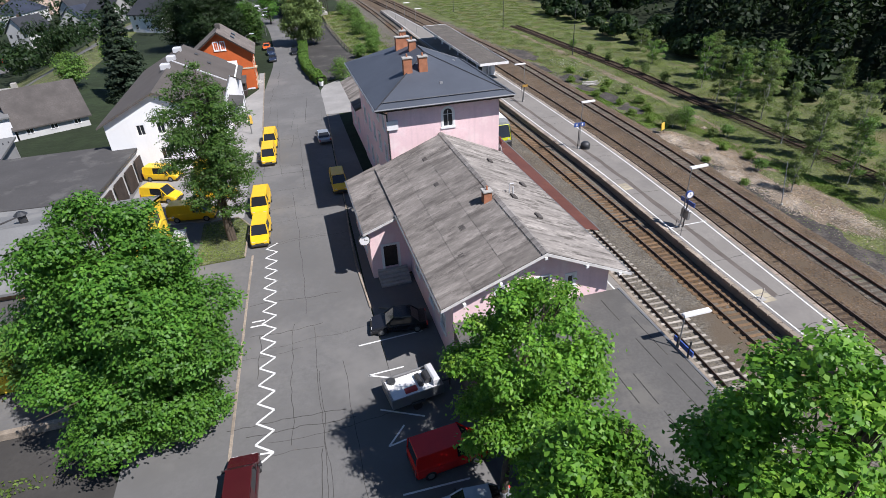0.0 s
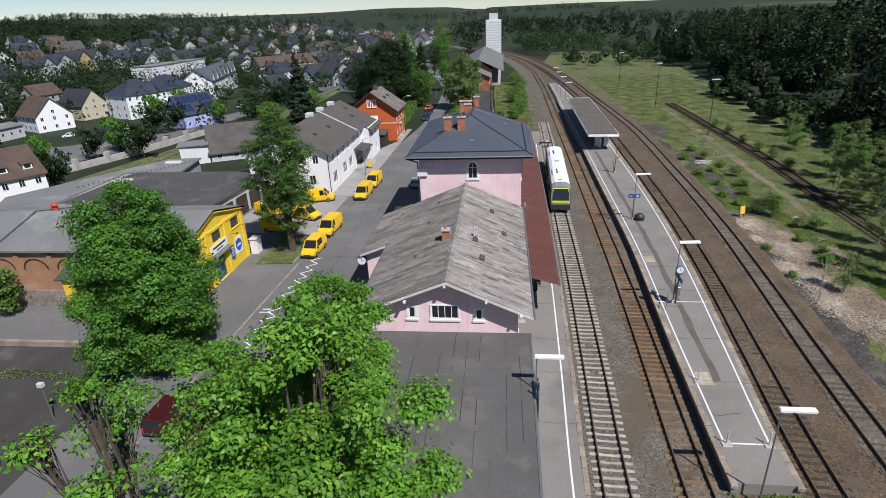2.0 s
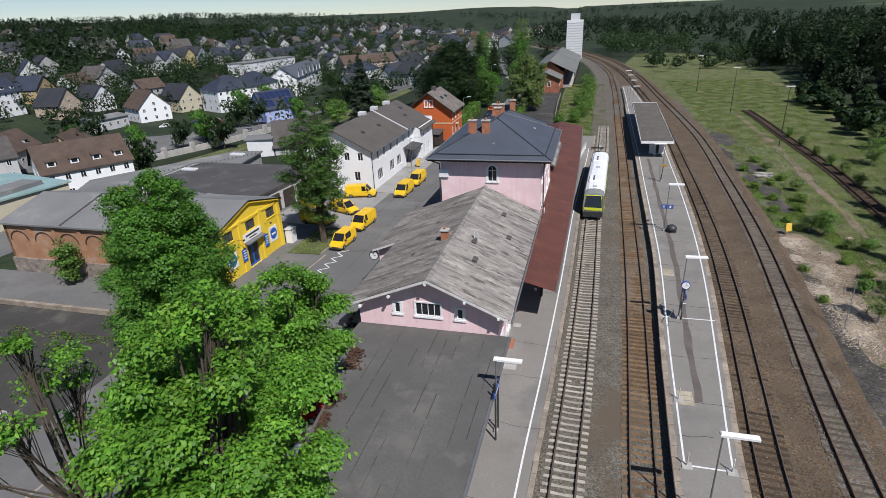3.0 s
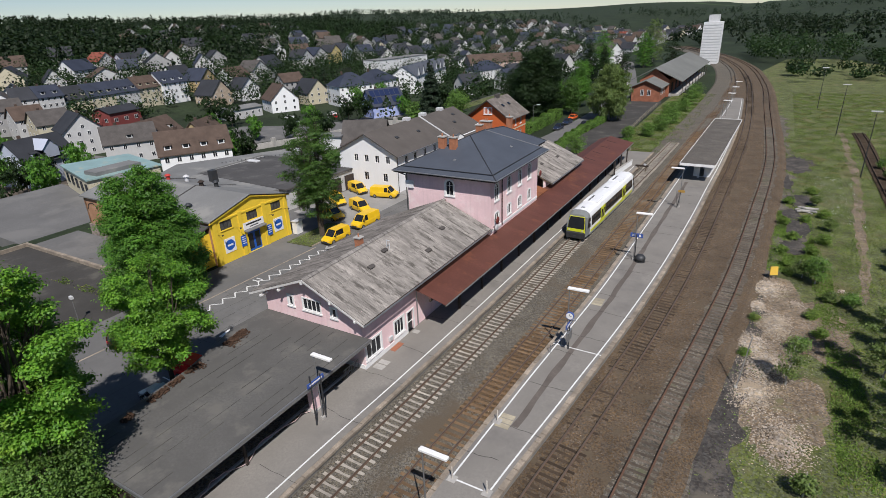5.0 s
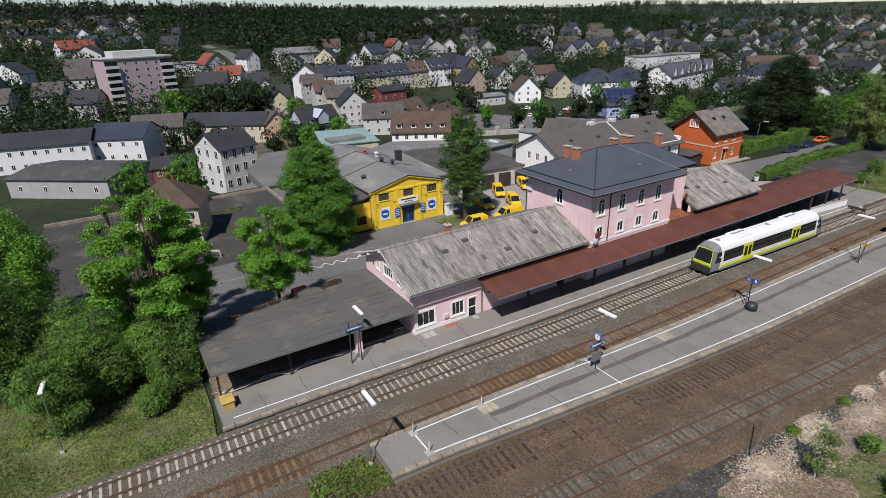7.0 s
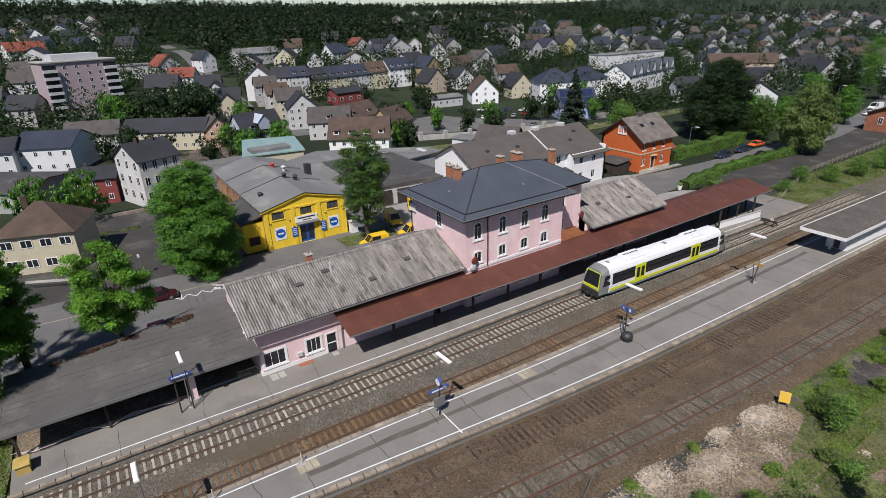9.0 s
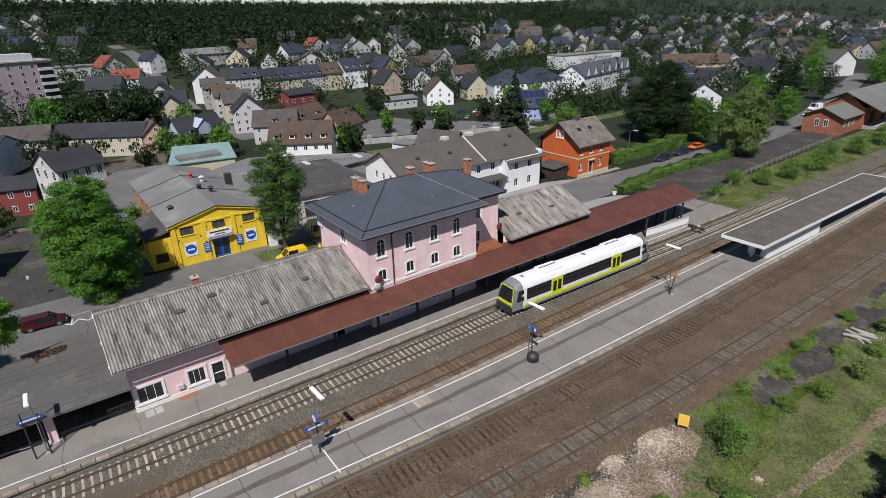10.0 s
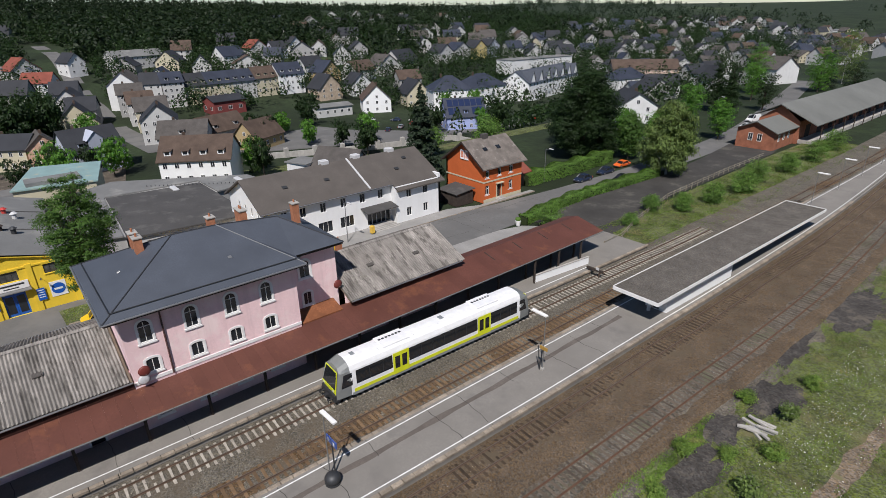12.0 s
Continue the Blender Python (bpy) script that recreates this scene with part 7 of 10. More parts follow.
def white_office():
    ob = thing("office_block", (-29, 62, STREET), "long white two-storey office block with a grey-brown roof", "office")
    xe, xw, y0, y1 = -23.3, -36.2, 46.8, 78.5
    ze, zr, xr = 6.3, 9.55, -29.7
    s = Shape()
    wall(s, (xw, y0), (xe, y0), STREET - 1, ze, 0.4, [(3.5 + k * 2.35, 4.4 + k * 2.35, 4.35, 5.65) for k in range(4)] + [(9.7, 10.7, 1.0, 2.5), (5.5, 6.5, 1.0, 2.5)], inner=1)
    s.add([(xw, y0, ze), (xe, y0, ze), (xr, y0, zr - 0.2), (xw, y0 + 0.4, ze), (xe, y0 + 0.4, ze), (xr, y0 + 0.4, zr - 0.2)], [(0, 1, 2), (5, 4, 3)])
    ups = [50.0, 53.0, 56.4, 60.0, 63.5, 67.0]
    wall(s, (xe, y0 + 0.4), (xe, 69.0), STREET, ze - 0.3, 0.4, [(y - y0 - 0.9, y - y0 + 0.1, 3.8, 5.3) for y in ups] + [(y - y0 - 1.6, y - y0 + 0.9, 0.4, 2.2) for y in (50.5, 56.5, 60.4)] + [(64.2 - y0 - 0.4, 69.0 - y0 - 0.6, -0.4, 2.3)], inner=1)
    wall(s, (-21.7, 69.0), (-21.7, y1), STREET, ze - 0.7, 0.4, [(71.65 - 69 - 0.5, 71.65 - 69 + 0.5, z, z + 1.5) for z in (0.1, 3.4)] + [(75.2 - 69 - 0.5, 75.2 - 69 + 0.5, z, z + 1.5) for z in (0.1, 3.4)], inner=1)
    wall(s, (xe, 69.0), (-22.1, 69.0), STREET, ze - 0.7, 0.4, inner=1)
    wall(s, (-21.7, y1), (xw, y1), STREET, ze, 0.4, inner=1)
    wall(s, (xw, y1), (xw, y0 + 0.4), STREET, ze, 0.4, inner=1)
    part("wall", s, [WHITE], ob, "clean white render")
    for k in range(4):
        window(ob, xw + 3.95 + k * 2.35, y0 + 0.1, 4.35, -90, 0.9, 1.3, bars=1)
    for x in (10.2, 6.0):
        window(ob, xw + x, y0 + 0.1, 1.0, -90, 1.0, 1.5, bars=1)
    for y in ups:
        window(ob, xe - 0.1, y, 3.8, 0, 1.0, 1.5, bars=1)
    for y in (50.55, 56.55, 60.45):
        window(ob, xe - 0.1, y, 0.4, 0, 2.5, 1.8, bars=2)
    for y in (71.65, 75.2):
        for z in (0.1, 3.4):
            window(ob, -21.8, y, z, 0, 1.0, 1.5, bars=1)
    glaz = part("entrance_glazing", Shape().box(xe - 0.25, xe - 0.2, 64.2, 68.8, -0.4, 2.3), [GLASS], ob, "glazed entrance front")
    for k in range(6):
        part("mullion", Shape().box(xe - 0.2, xe - 0.1, 64.2 + k * 0.9, 64.28 + k * 0.9, -0.4, 2.3), [TRIM_WHITE], glaz)
    part("entrance_roof", Shape().slab((xe, 63.0, 2.9), (xe + 2.2, 63.0, 2.5), (xe + 2.2, 69.0, 2.5), (xe, 69.0, 2.9), 0.14), [FELT], ob, "grey lean-to roof over the entrance")
    r = Shape()
    k = (zr - ze) / (xe - xr)
    r.slab((xe + 0.7, y0 - 0.6, ze - 0.7 * k), (xe + 0.7, 69.0, ze - 0.7 * k), (xr, 69.0, zr + 0.05), (xr, y0 - 0.6, zr + 0.05), 0.22)
    r.slab((-21.0, 69.0, ze - 2.3 * k), (-21.0, y1 + 0.6, ze - 2.3 * k), (xr, y1 + 0.6, zr + 0.05), (xr, 69.0, zr + 0.05), 0.22)
    r.slab((xr, y0 - 0.6, zr + 0.05), (xr, y1 + 0.6, zr + 0.05), (xw - 0.7, y1 + 0.6, ze - 0.3), (xw - 0.7, y0 - 0.6, ze - 0.3), 0.22)
    part("roof", r, [mat("brown_grey_roof", (0.105, 0.092, 0.082), 0.9, 0.15, 0.3, 6.0, 0.2)], ob, "grey-brown tiled roof")
    gutter(ob, (xe + 0.75, y0 - 0.6, ze - 0.45), (xe + 0.75, 69, ze - 0.45))
    part("downpipe", Shape().cyl((xe + 0.08, y0 + 0.15, STREET), (xe + 0.08, y0 + 0.15, ze - 0.4), 0.06), [STEEL_DARK], ob)
    for y, x in ((52, -26.5), (59, -26.3), (72, -25.5), (75, -27.5)):
        zz = ze + (xe - x) * k + 0.1
        part("skylight", Shape().cbox(-0.3, 0.3, -0.4, 0.4, 0, 0.1, 0.03).turned(Matrix.Translation((x, y, zz)) @ Matrix.Rotation(math.atan(k), 4, "Y")), [STEEL_DARK], ob)
    part("fire_ridge", Shape().slab((xe + 0.6, 64.6, ze - 0.15), (xe + 0.6, 64.9, ze - 0.15), (xr, 64.9, zr + 0.22), (xr, 64.6, zr + 0.22), 0.15), [DISH], ob)
    for y in (60, 66, 73):
        part("ridge_vent", Shape().cbox(xr - 0.9, xr + 0.3, y, y + 1.3, zr - 0.2, zr + 0.55, 0.1), [DISH], ob)
    st = thing("entrance_steps", (-21.5, 66, STREET), "pale concrete steps with yellow bin beside them", "steps")
    for k in range(4):
        part("tread", Shape().cbox(-23.2, -20.6 - 0.32 * k, 64.0 + 0.2 * k, 69 - 0.2 * k, STREET + 0.15 * k, STREET + 0.15 * (k + 1), 0.02), [CONCRETE], st)
    mb = thing("letter_box", (-20.4, 63.2, STREET), "yellow letter box on the pavement", "letter box")
    part("body", Shape().cbox(-20.8, -20.2, 62.9, 63.5, STREET + 0.3, STREET + 1.5, 0.05), [SIGN_YELLOW], mb)
    part("foot", Shape().box(-20.6, -20.4, 63.1, 63.3, STREET, STREET + 0.3), [STEEL_DARK], mb)


white_office()


def orange_house():
    ob = thing("orange_house", (-25, 92, STREET), "orange rendered house with cream trim and an old grey tiled roof", "house")
    xe, xw, y0, y1 = -19.6, -30.2, 87.2, 97.3
    ze, zr, xr = 6.3, 10.0, -24.9
    s = Shape()
    cy = [88.1, 91.2, 94.3]
    wall(s, (xe, y0), (xe, y1), STREET, ze, 0.4, [(y - y0 - 0.45, y - y0 + 0.45, 3.9, 5.6) for y in cy] + [(cy[0] - y0 - 0.45, cy[0] - y0 + 0.45, 0.7, 2.4), (cy[2] - y0 - 0.45, cy[2] - y0 + 0.45, 0.7, 2.4), (cy[1] - y0 - 0.5, cy[1] - y0 + 0.5, -0.3, 2.2)], inner=1)
    wall(s, (xw, y0), (xe - 0.4, y0), STREET, ze, 0.4, inner=1)
    wall(s, (xe - 0.4, y1), (xw, y1), STREET, ze, 0.4, inner=1)
    wall(s, (xw, y1), (xw, y0), STREET, ze, 0.4, inner=1)
    s.add([(xw, y0, ze), (xe, y0, ze), (xr, y0, zr - 0.2)], [(0, 1, 2)])
    s.add([(xw, y1, ze), (xe, y1, ze), (xr, y1, zr - 0.2)], [(0, 2, 1)])
    part("wall", s, [ORANGE], ob)
    for y in cy:
        window(ob, xe - 0.08, y, 3.9, 0, 0.9, 1.7, bars=1, cross=1.15, border=0.18)
    for y in (cy[0], cy[2]):
        window(ob, xe - 0.08, y, 0.7, 0, 0.9, 1.7, bars=1, cross=1.15, border=0.18)
    for x in (-25.5, -24.3):
        window(ob, x, y0 - 0.03, 6.8, -90, 0.7, 1.4, bars=1, border=0.14)
    part("door", Shape().box(xe - 0.3, xe - 0.22, cy[1] - 0.5, cy[1] + 0.5, -0.3, 2.2), [TIMBER_DARK], ob, "dark front door with a pale surround")
    trim = Shape().box(xe, xe + 0.07, y0, y1, 3.0, 3.25).box(xw, xe, y0 - 0.07, y0, 3.0, 3.25).box(xe, xe + 0.06, cy[1] - 0.75, cy[1] - 0.5, -0.3, 2.4).box(xe, xe + 0.06, cy[1] + 0.5, cy[1] + 0.75, -0.3, 2.4).box(xe, xe + 0.5, cy[1] - 0.9, cy[1] + 0.9, 2.4, 2.55)
    trim.box(xe, xe + 0.05, y0, y1, STREET, -0.2)
    part("trim", trim, [CREAM], ob, "cream string course and surrounds")
    part("front_step", Shape().cbox(xe, xe + 1.0, cy[1] - 1.0, cy[1] + 1.0, STREET, -0.45, 0.03).cbox(xe, xe + 0.6, cy[1] - 0.8, cy[1] + 0.8, -0.45, -0.3, 0.03), [CONCRETE], ob)
    k = (zr - ze) / (xe - xr)
    r = Shape()
    r.slab((xe + 0.7, y0 - 0.8, ze - 0.5), (xe + 0.7, y1 + 0.8, ze - 0.5), (xr, y1 + 0.8, zr + 0.05), (xr, y0 - 0.8, zr + 0.05), 0.22)
    r.slab((xr, y0 - 0.8, zr + 0.05), (xr, y1 + 0.8, zr + 0.05), (xw - 0.7, y1 + 0.8, ze - 0.5), (xw - 0.7, y0 - 0.8, ze - 0.5), 0.22)
    part("roof", r, [TILE_OLD], ob, "mossy grey tiled roof with pale repairs")
    part("barge_board", Shape().slab((xe + 0.7, y0 - 0.86, ze - 0.48), (xe + 0.7, y0 - 0.78, ze - 0.48), (xr, y0 - 0.78, zr + 0.08), (xr, y0 - 0.86, zr + 0.08), 0.3).slab((xr, y0 - 0.86, zr + 0.08), (xr, y0 - 0.78, zr + 0.08), (xw - 0.7, y0 - 0.78, ze - 0.48), (xw - 0.7, y0 - 0.86, ze - 0.48), 0.3), [TIMBER_DARK], ob)
    for y in (90.2, 93.6):
        x = -22.5
        part("skylight", Shape().cbox(-0.4, 0.4, -0.45, 0.45, 0, 0.12, 0.03).turned(Matrix.Translation((x, y, zr + 0.1 - (x - xr) * 0.80 * 0.87)) @ Matrix.Rotation(math.atan(k), 4, "Y")), [GLASS], ob)
    part("chimney", Shape().box(xr - 0.4, xr + 0.4, 91.5, 92.9, zr - 0.5, zr + 0.7), [TILE_GREY], ob)
    sh = thing("garden_shed", (-24, 84.5, STREET), "dark timber shed beside the orange house", "shed")
    part("body", Shape().box(-26.5, -21.5, 82.2, 86.3, STREET, 1.5), [TIMBER_DARK], sh)
    part("roof", Shape().slab((-26.8, 81.9, 1.6), (-21.2, 81.9, 1.6), (-21.2, 86.6, 2.0), (-26.8, 86.6, 2.0), 0.12), [FELT], sh)
    ax = thing("red_roof_shed", (-24, 101, STREET), "small shed with a red tiled roof behind the hedge", "shed")
    part("body", Shape().box(-28, -22.5, 98.6, 103, STREET, 1.8), [TIMBER], ax)
    part("roof", Shape().slab((-22.1, 98.2, 1.9), (-22.1, 103.4, 1.9), (-25.3, 103.4, 3.6), (-25.3, 98.2, 3.6), 0.15).slab((-25.3, 98.2, 3.6), (-25.3, 103.4, 3.6), (-28.4, 103.4, 1.9), (-28.4, 98.2, 1.9), 0.15), [TILE_RED], ax)


orange_house()


def goods_shed():
    ob = thing("goods_shed", (-4, 210, STREET), "red brick goods shed with a wide grey roof", "goods shed")
    s = Shape()
    s.box(-9.8, 0.2, 181, 262, STREET, 4.8)
    s.add([(-9.8, 181, 4.8), (0.2, 181, 4.8), (-4.8, 181, 8.6)], [(0, 1, 2)])
    part("wall", s, [BRICK_RED], ob)
    k = Shape()
    k.slab((4.6, 179.8, 4.6), (4.6, 263, 4.6), (-4.8, 263, 9.0), (-4.8, 179.8, 9.0), 0.25)
    k.slab((-4.8, 179.8, 9.0), (-4.8, 263, 9.0), (-12.5, 263, 5.0), (-12.5, 179.8, 5.0), 0.25)
    part("roof", k, [mat("dull_grey_roof", (0.165, 0.168, 0.155), 0.9, 0.15, 0.1, 3.0, 0.15)], ob)
    an = Shape().box(-9.6, -0.6, 168, 181, STREET, 4.0)
    an.add([(-9.6, 168, 4.0), (-0.6, 168, 4.0), (-5.1, 168, 5.9)], [(0, 1, 2)])
    annex = part("annex", an, [BRICK_RED], ob, "red brick office annex")
    part("annex_roof", Shape().slab((0.3, 167.2, 3.7), (0.3, 181, 3.7), (-5.1, 181, 6.1), (-5.1, 167.2, 6.1), 0.2).slab((-5.1, 167.2, 6.1), (-5.1, 181, 6.1), (-10.5, 181, 3.7), (-10.5, 167.2, 3.7), 0.2), [mat("dull_grey_roof", (0.165, 0.168, 0.155))], ob)
    for x in (-6.2, -4.0):
        part("window", town_window(0.9, 1.7), TRIM_WHITE, ob, at=Matrix.Translation((x, 168, 1.2)))
    for y in (171, 174, 177):
        part("window", town_window(0.9, 1.5), TRIM_WHITE, ob, at=Matrix.Translation((-0.6, y, 1.2)) @ Matrix.Rotation(radians(90), 4, "Z"))
    for y in range(186, 262, 9):
        part("loading_door", Shape().box(0.2, 0.28, y, y + 3.2, 0.1, 3.4), [TIMBER_DARK], ob)
        part("roof_post", Shape().box(3.9, 4.1, y, y + 0.2, STREET, 4.5), [TIMBER_DARK], ob)
    part("loading_dock", Shape().box(0.2, 3.4, 182, 260, STREET, 0.1), [CONCRETE], ob)


goods_shed()

tower_silo = thing("grain_silo", (-1, 316, -1), "tall white ribbed grain silo beside the line", "silo")
part("shaft", Shape().box(-5.5, 3.5, 312, 322, -1.5, 20.5), [mat("silo_white", (0.72, 0.72, 0.71), 0.8, 0.06)], tower_silo)
for k in range(14):
    part("band", Shape().box(-5.6, 3.6, 311.9, 311.99, 0.6 + k * 1.4, 1.0 + k * 1.4), [DISH], tower_silo)
part("head_house", Shape().box(-3.5, 1.5, 314, 320, 20.5, 24.0), [DISH], tower_silo)

town_way = lambda x: 63.5 + 2.5 * math.sin((x + 160) * 0.02)
ts = Shape()
tx = np.arange(-452, -150, 4.0)
for xa, xb in zip(tx, tx[1:]):
    ts.add([(xx, town_way(xx) + dd, gz(xx, town_way(xx) + dd) + 0.12) for xx, dd in ((xa, -4.2), (xb, -4.2), (xb, 4.2), (xa, 4.2))], [(0, 1, 2, 3)])
structure("town_street", ts, [ASPHALT], "asphalt town street climbing straight up between houses", "road")

# the town: the terrace on the slope, the street that climbs past it, the houses by the river
house((-231.1, 87.5), (-230.2, 96.6), 11.5, 10.5, 14.6, PALE, SLATE_BLUE, "white town house with a blue slate roof", floors=4, cols=4, dormers=2)
house((-231.9, 96.8), (-232.3, 108.2), 11.5, 8.0, 13.0, CREAM, SLATE_DARK, "yellowish terraced house with a slate roof", dormers=3, cols=4)
house((-232.3, 108.3), (-232.8, 120.4), 11.5, 8.0, 13.0, CREAM, SLATE_BLUE, "cream terraced house with a blue slate roof", dormers=3, cols=4)
house((-232.8, 120.5), (-233.6, 132.7), 11.5, 8.0, 13.0, PALE, SLATE_BLUE, "pale terraced house with a blue slate roof", dormers=3, cols=4)
house((-233.8, 132.8), (-234.6, 145.0), 11.5, 8.4, 13.4, CREAM, TILE_BROWN, "pale terraced house with a brown roof", dormers=3, cols=4)
house((-232.9, 145.1), (-233.4, 159.4), 12.5, 9.4, 14.6, WHITE, SLATE_BLUE, "white end-of-terrace house, three storeys", dormers=3, floors=3, cols=5)
house((-237.0, 66.0), (-231.3, 78.0), 13.5, 10.0, 15.6, WHITE_SHADED, TILE_GREY, "tall white house with a blank gable", across=True, floors=3, cols=3, windows=False)
house((-235.5, 79.0), (-232.0, 87.2), 11.0, 10.0, 14.4, PALE, SLATE_DARK, "pale town house with small windows", floors=3, cols=3)
house((-224.0, 67.0), (-222.0, 77.0), 11.0, 9.2, 13.0, GREYWALL, TILE_GREY, "grey three-storey street house", floors=3, cols=3)
house((-209.0, 67.5), (-207.5, 77.5), 11.5, 9.0, 13.2, PALE, TILE_BROWN, "pale street house with a brown tiled roof", floors=3, cols=3)
house((-192.0, 66.5), (-190.0, 78.0), 13.0, 8.6, 13.0, CREAM, TILE_GREY, "cream street house with a steep grey roof", floors=3, cols=3)
house((-166.0, 62.0), (-163.0, 73.5), 14.0, 8.5, 13.8, PALE, SLATE_DARK, "pale gabled corner house with dark timbered gable", across=True, floors=3, cols=4)
house((-142.0, 61.0), (-135.0, 74.0), 12.0, 6.5, 11.0, PALE, TILE_GREY, "white house with a grey roof and a long dormer", floors=2, cols=4, dormers=1)
house((-144.0, 77.5), (-150.5, 94.0), 10.5, 5.5, 10.2, PALE, TILE_BROWN, "pale house with a worn brown tiled roof", floors=1, cols=6, dormers=2)
house((-128.5, 88.0), (-135.0, 100.5), 10.0, 4.5, 9.6, OCHRE, TILE_BROWN, "low ochre house with a brown roof", floors=1, cols=4)
house((-208.5, 101.7), (-211.0, 117.0), 10.5, 6.0, 8.0, REDWALL, SLATE_DARK, "dark red hall with white windows", floors=1, cols=3, win=(1.6, 1.4))
grey_house = house((-134.3, 36.3), (-137.4, 50.6), 11.5, 7.0, 12.6, GREYBLUE, SLATE_DARK, "blue-grey house with a central gable", dormers=2, floors=2, cols=5)
part("gable_front", Shape().add([(-134.9, 41.4, -2.6), (-135.8, 45.6, -2.6), (-135.8, 45.6, 0.0), (-135.35, 43.5, 2.0), (-134.9, 41.4, 0.0), (-141.5, 42.2, 2.0)], [(0, 1, 2, 3, 4)]).add([(-134.6, 41.0, -0.4), (-135.05, 43.5, 2.2), (-141.0, 42.4, 2.2), (-139.4, 40.4, -0.4)], [(0, 1, 2, 3)]).add([(-135.05, 43.5, 2.2), (-135.6, 46.0, -0.4), (-140.0, 45.0, -0.4), (-141.0, 42.4, 2.2)], [(0, 1, 2, 3)]), [GREYBLUE], grey_house)
house((-151.6, 27.6), (-151.6, 36.0), 10.0, 6.8, 10.6, mat("peach_render", (0.66, 0.42, 0.30), 0.9), TILE_GREY, "peach house with a small gable", across=True, cols=2)
house((-168.0, 3.6), (-152.2, 27.2), 11.0, 6.8, 10.3, CREAM, SLATE_DARK, "long cream terrace with a slate roof", floors=2, cols=10, chimneys=2)
house((-172.5, -13.0), (-167.8, 2.6), 11.0, 6.8, 10.6, PALE, TILE_GREY, "pale terrace behind the trees", floors=2, cols=5)
house((-200.3, 40.4), (-197.8, 54.2), 13.0, 5.5, 12.6, CREAM, SLATE_DARK, "cream gabled house in the town", across=True, floors=2, cols=4)
for k, (px, py) in enumerate(((-214, 46), (-228, 44), (-243, 45))):
    house((px, py), (px + 3.0, py + 10.0), 13.0, 7.2, 11.8, (GREYWALL, PALE, GREYWALL)[k], SLATE_DARK, "grey house with a dark roof beside the climbing street", floors=2, cols=3, across=k == 1)
house((-98.2, 50.6), (-89.2, 65.2), 13.5, 6.6, 11.4, WHITE, TILE_BROWN, "white house with a broad brown tiled roof and small dormers", dormers=4, floors=2, cols=6, base=-7.5)
pav = house((-55.4, 70.2), (-46.4, 74.6), 9.5, 2.2, 6.8, PALE, TILE_GREY, "low hall with a steep grey roof behind the garages", floors=1, cols=3, chimneys=0, group="")
annexe = flat_block("white_pavilion", "small white flat-roofed pavilion beside the hall", [(-60.4, 67.6), (-55.6, 70.0), (-57.9, 74.4), (-62.6, 72.0)], STREET - 2.5, 3.0, WHITE_SHADED, FELT_GREY)
house((-172.1, 133.1), (-170.3, 150.1), 11.0, 4.4, 5.3, PALE, FELT_GREY, "flat grey-roofed workshop near the river", floors=1, cols=5, chimneys=0)
house((-212.9, 157.2), (-213.5, 170.5), 12.6, 5.8, 12.4, mat("tan_render", (0.50, 0.40, 0.30), 0.9), SLATE_DARK, "tan gabled house with a steep dark roof", across=True, floors=2, cols=3)
house((-169.0, 155.0), (-163.0, 166.5), 16.0, 6.0, 12.3, WHITE, TILE_BROWN, "white gabled house with a brown roof", across=True, floors=2, cols=3)
house((-170.0, 181.0), (-166.5, 192.5), 15.0, 6.2, 12.2, CREAM, SLATE_DARK, "pale gabled house with a dark roof", across=True, floors=2, cols=3)
house((-214.8, 177.4), (-213.9, 189.6), 11.5, 6.0, 11.4, WHITE_SHADED, SLATE_DARK, "white gabled house with a dark slate roof", across=True, floors=2, cols=4)
house((-246.0, 177.0), (-249.5, 191.0), 11.5, 6.5, 12.4, OCHRE, SLATE_BLUE, "ochre gabled house in the town", across=True, floors=2, cols=3)
house((-271.5, 179.6), (-273.6, 193.6), 11.0, 6.5, 11.6, WHITE_SHADED, SLATE_DARK, "white house with a dark roof", floors=2, cols=4)
house((-244.5, 198.5), (-249.5, 216.0), 12.0, 6.0, 11.0, WHITE_SHADED, TILE_BROWN, "white house with a brown roof", floors=2, cols=5)
house((-259.0, 242.0), (-268.0, 264.0), 14.0, 6.5, 13.5, PALE, SLATE_DARK, "pale house with a large dark roof", floors=2, cols=6)
house((-254.0, 222.0), (-256.0, 238.5), 13.0, 6.8, 12.6, PALE, TILE_GREY, "pale house with a tall grey roof", across=True, floors=2, cols=4)
house((-148.5, 180.0), (-140.5, 196.5), 15.6, 9.5, 15.2, WHITE, SLATE_BLUE, "large white house with a hipped slate roof", hip=True, floors=3, cols=6)
house((-141.5, 199.0), (-141.8, 220.0), 15.2, 9.5, 15.0, WHITE, SLATE_BLUE, "white apartment house with a hipped dark roof", hip=True, floors=3, cols=6)
row = house((-138.5, 233.0), (-153.5, 292.0), 15.5, 9.3, 14.5, WHITE, SLATE, "long white apartment row with gabled dormers", floors=3, cols=16, chimneys=0)
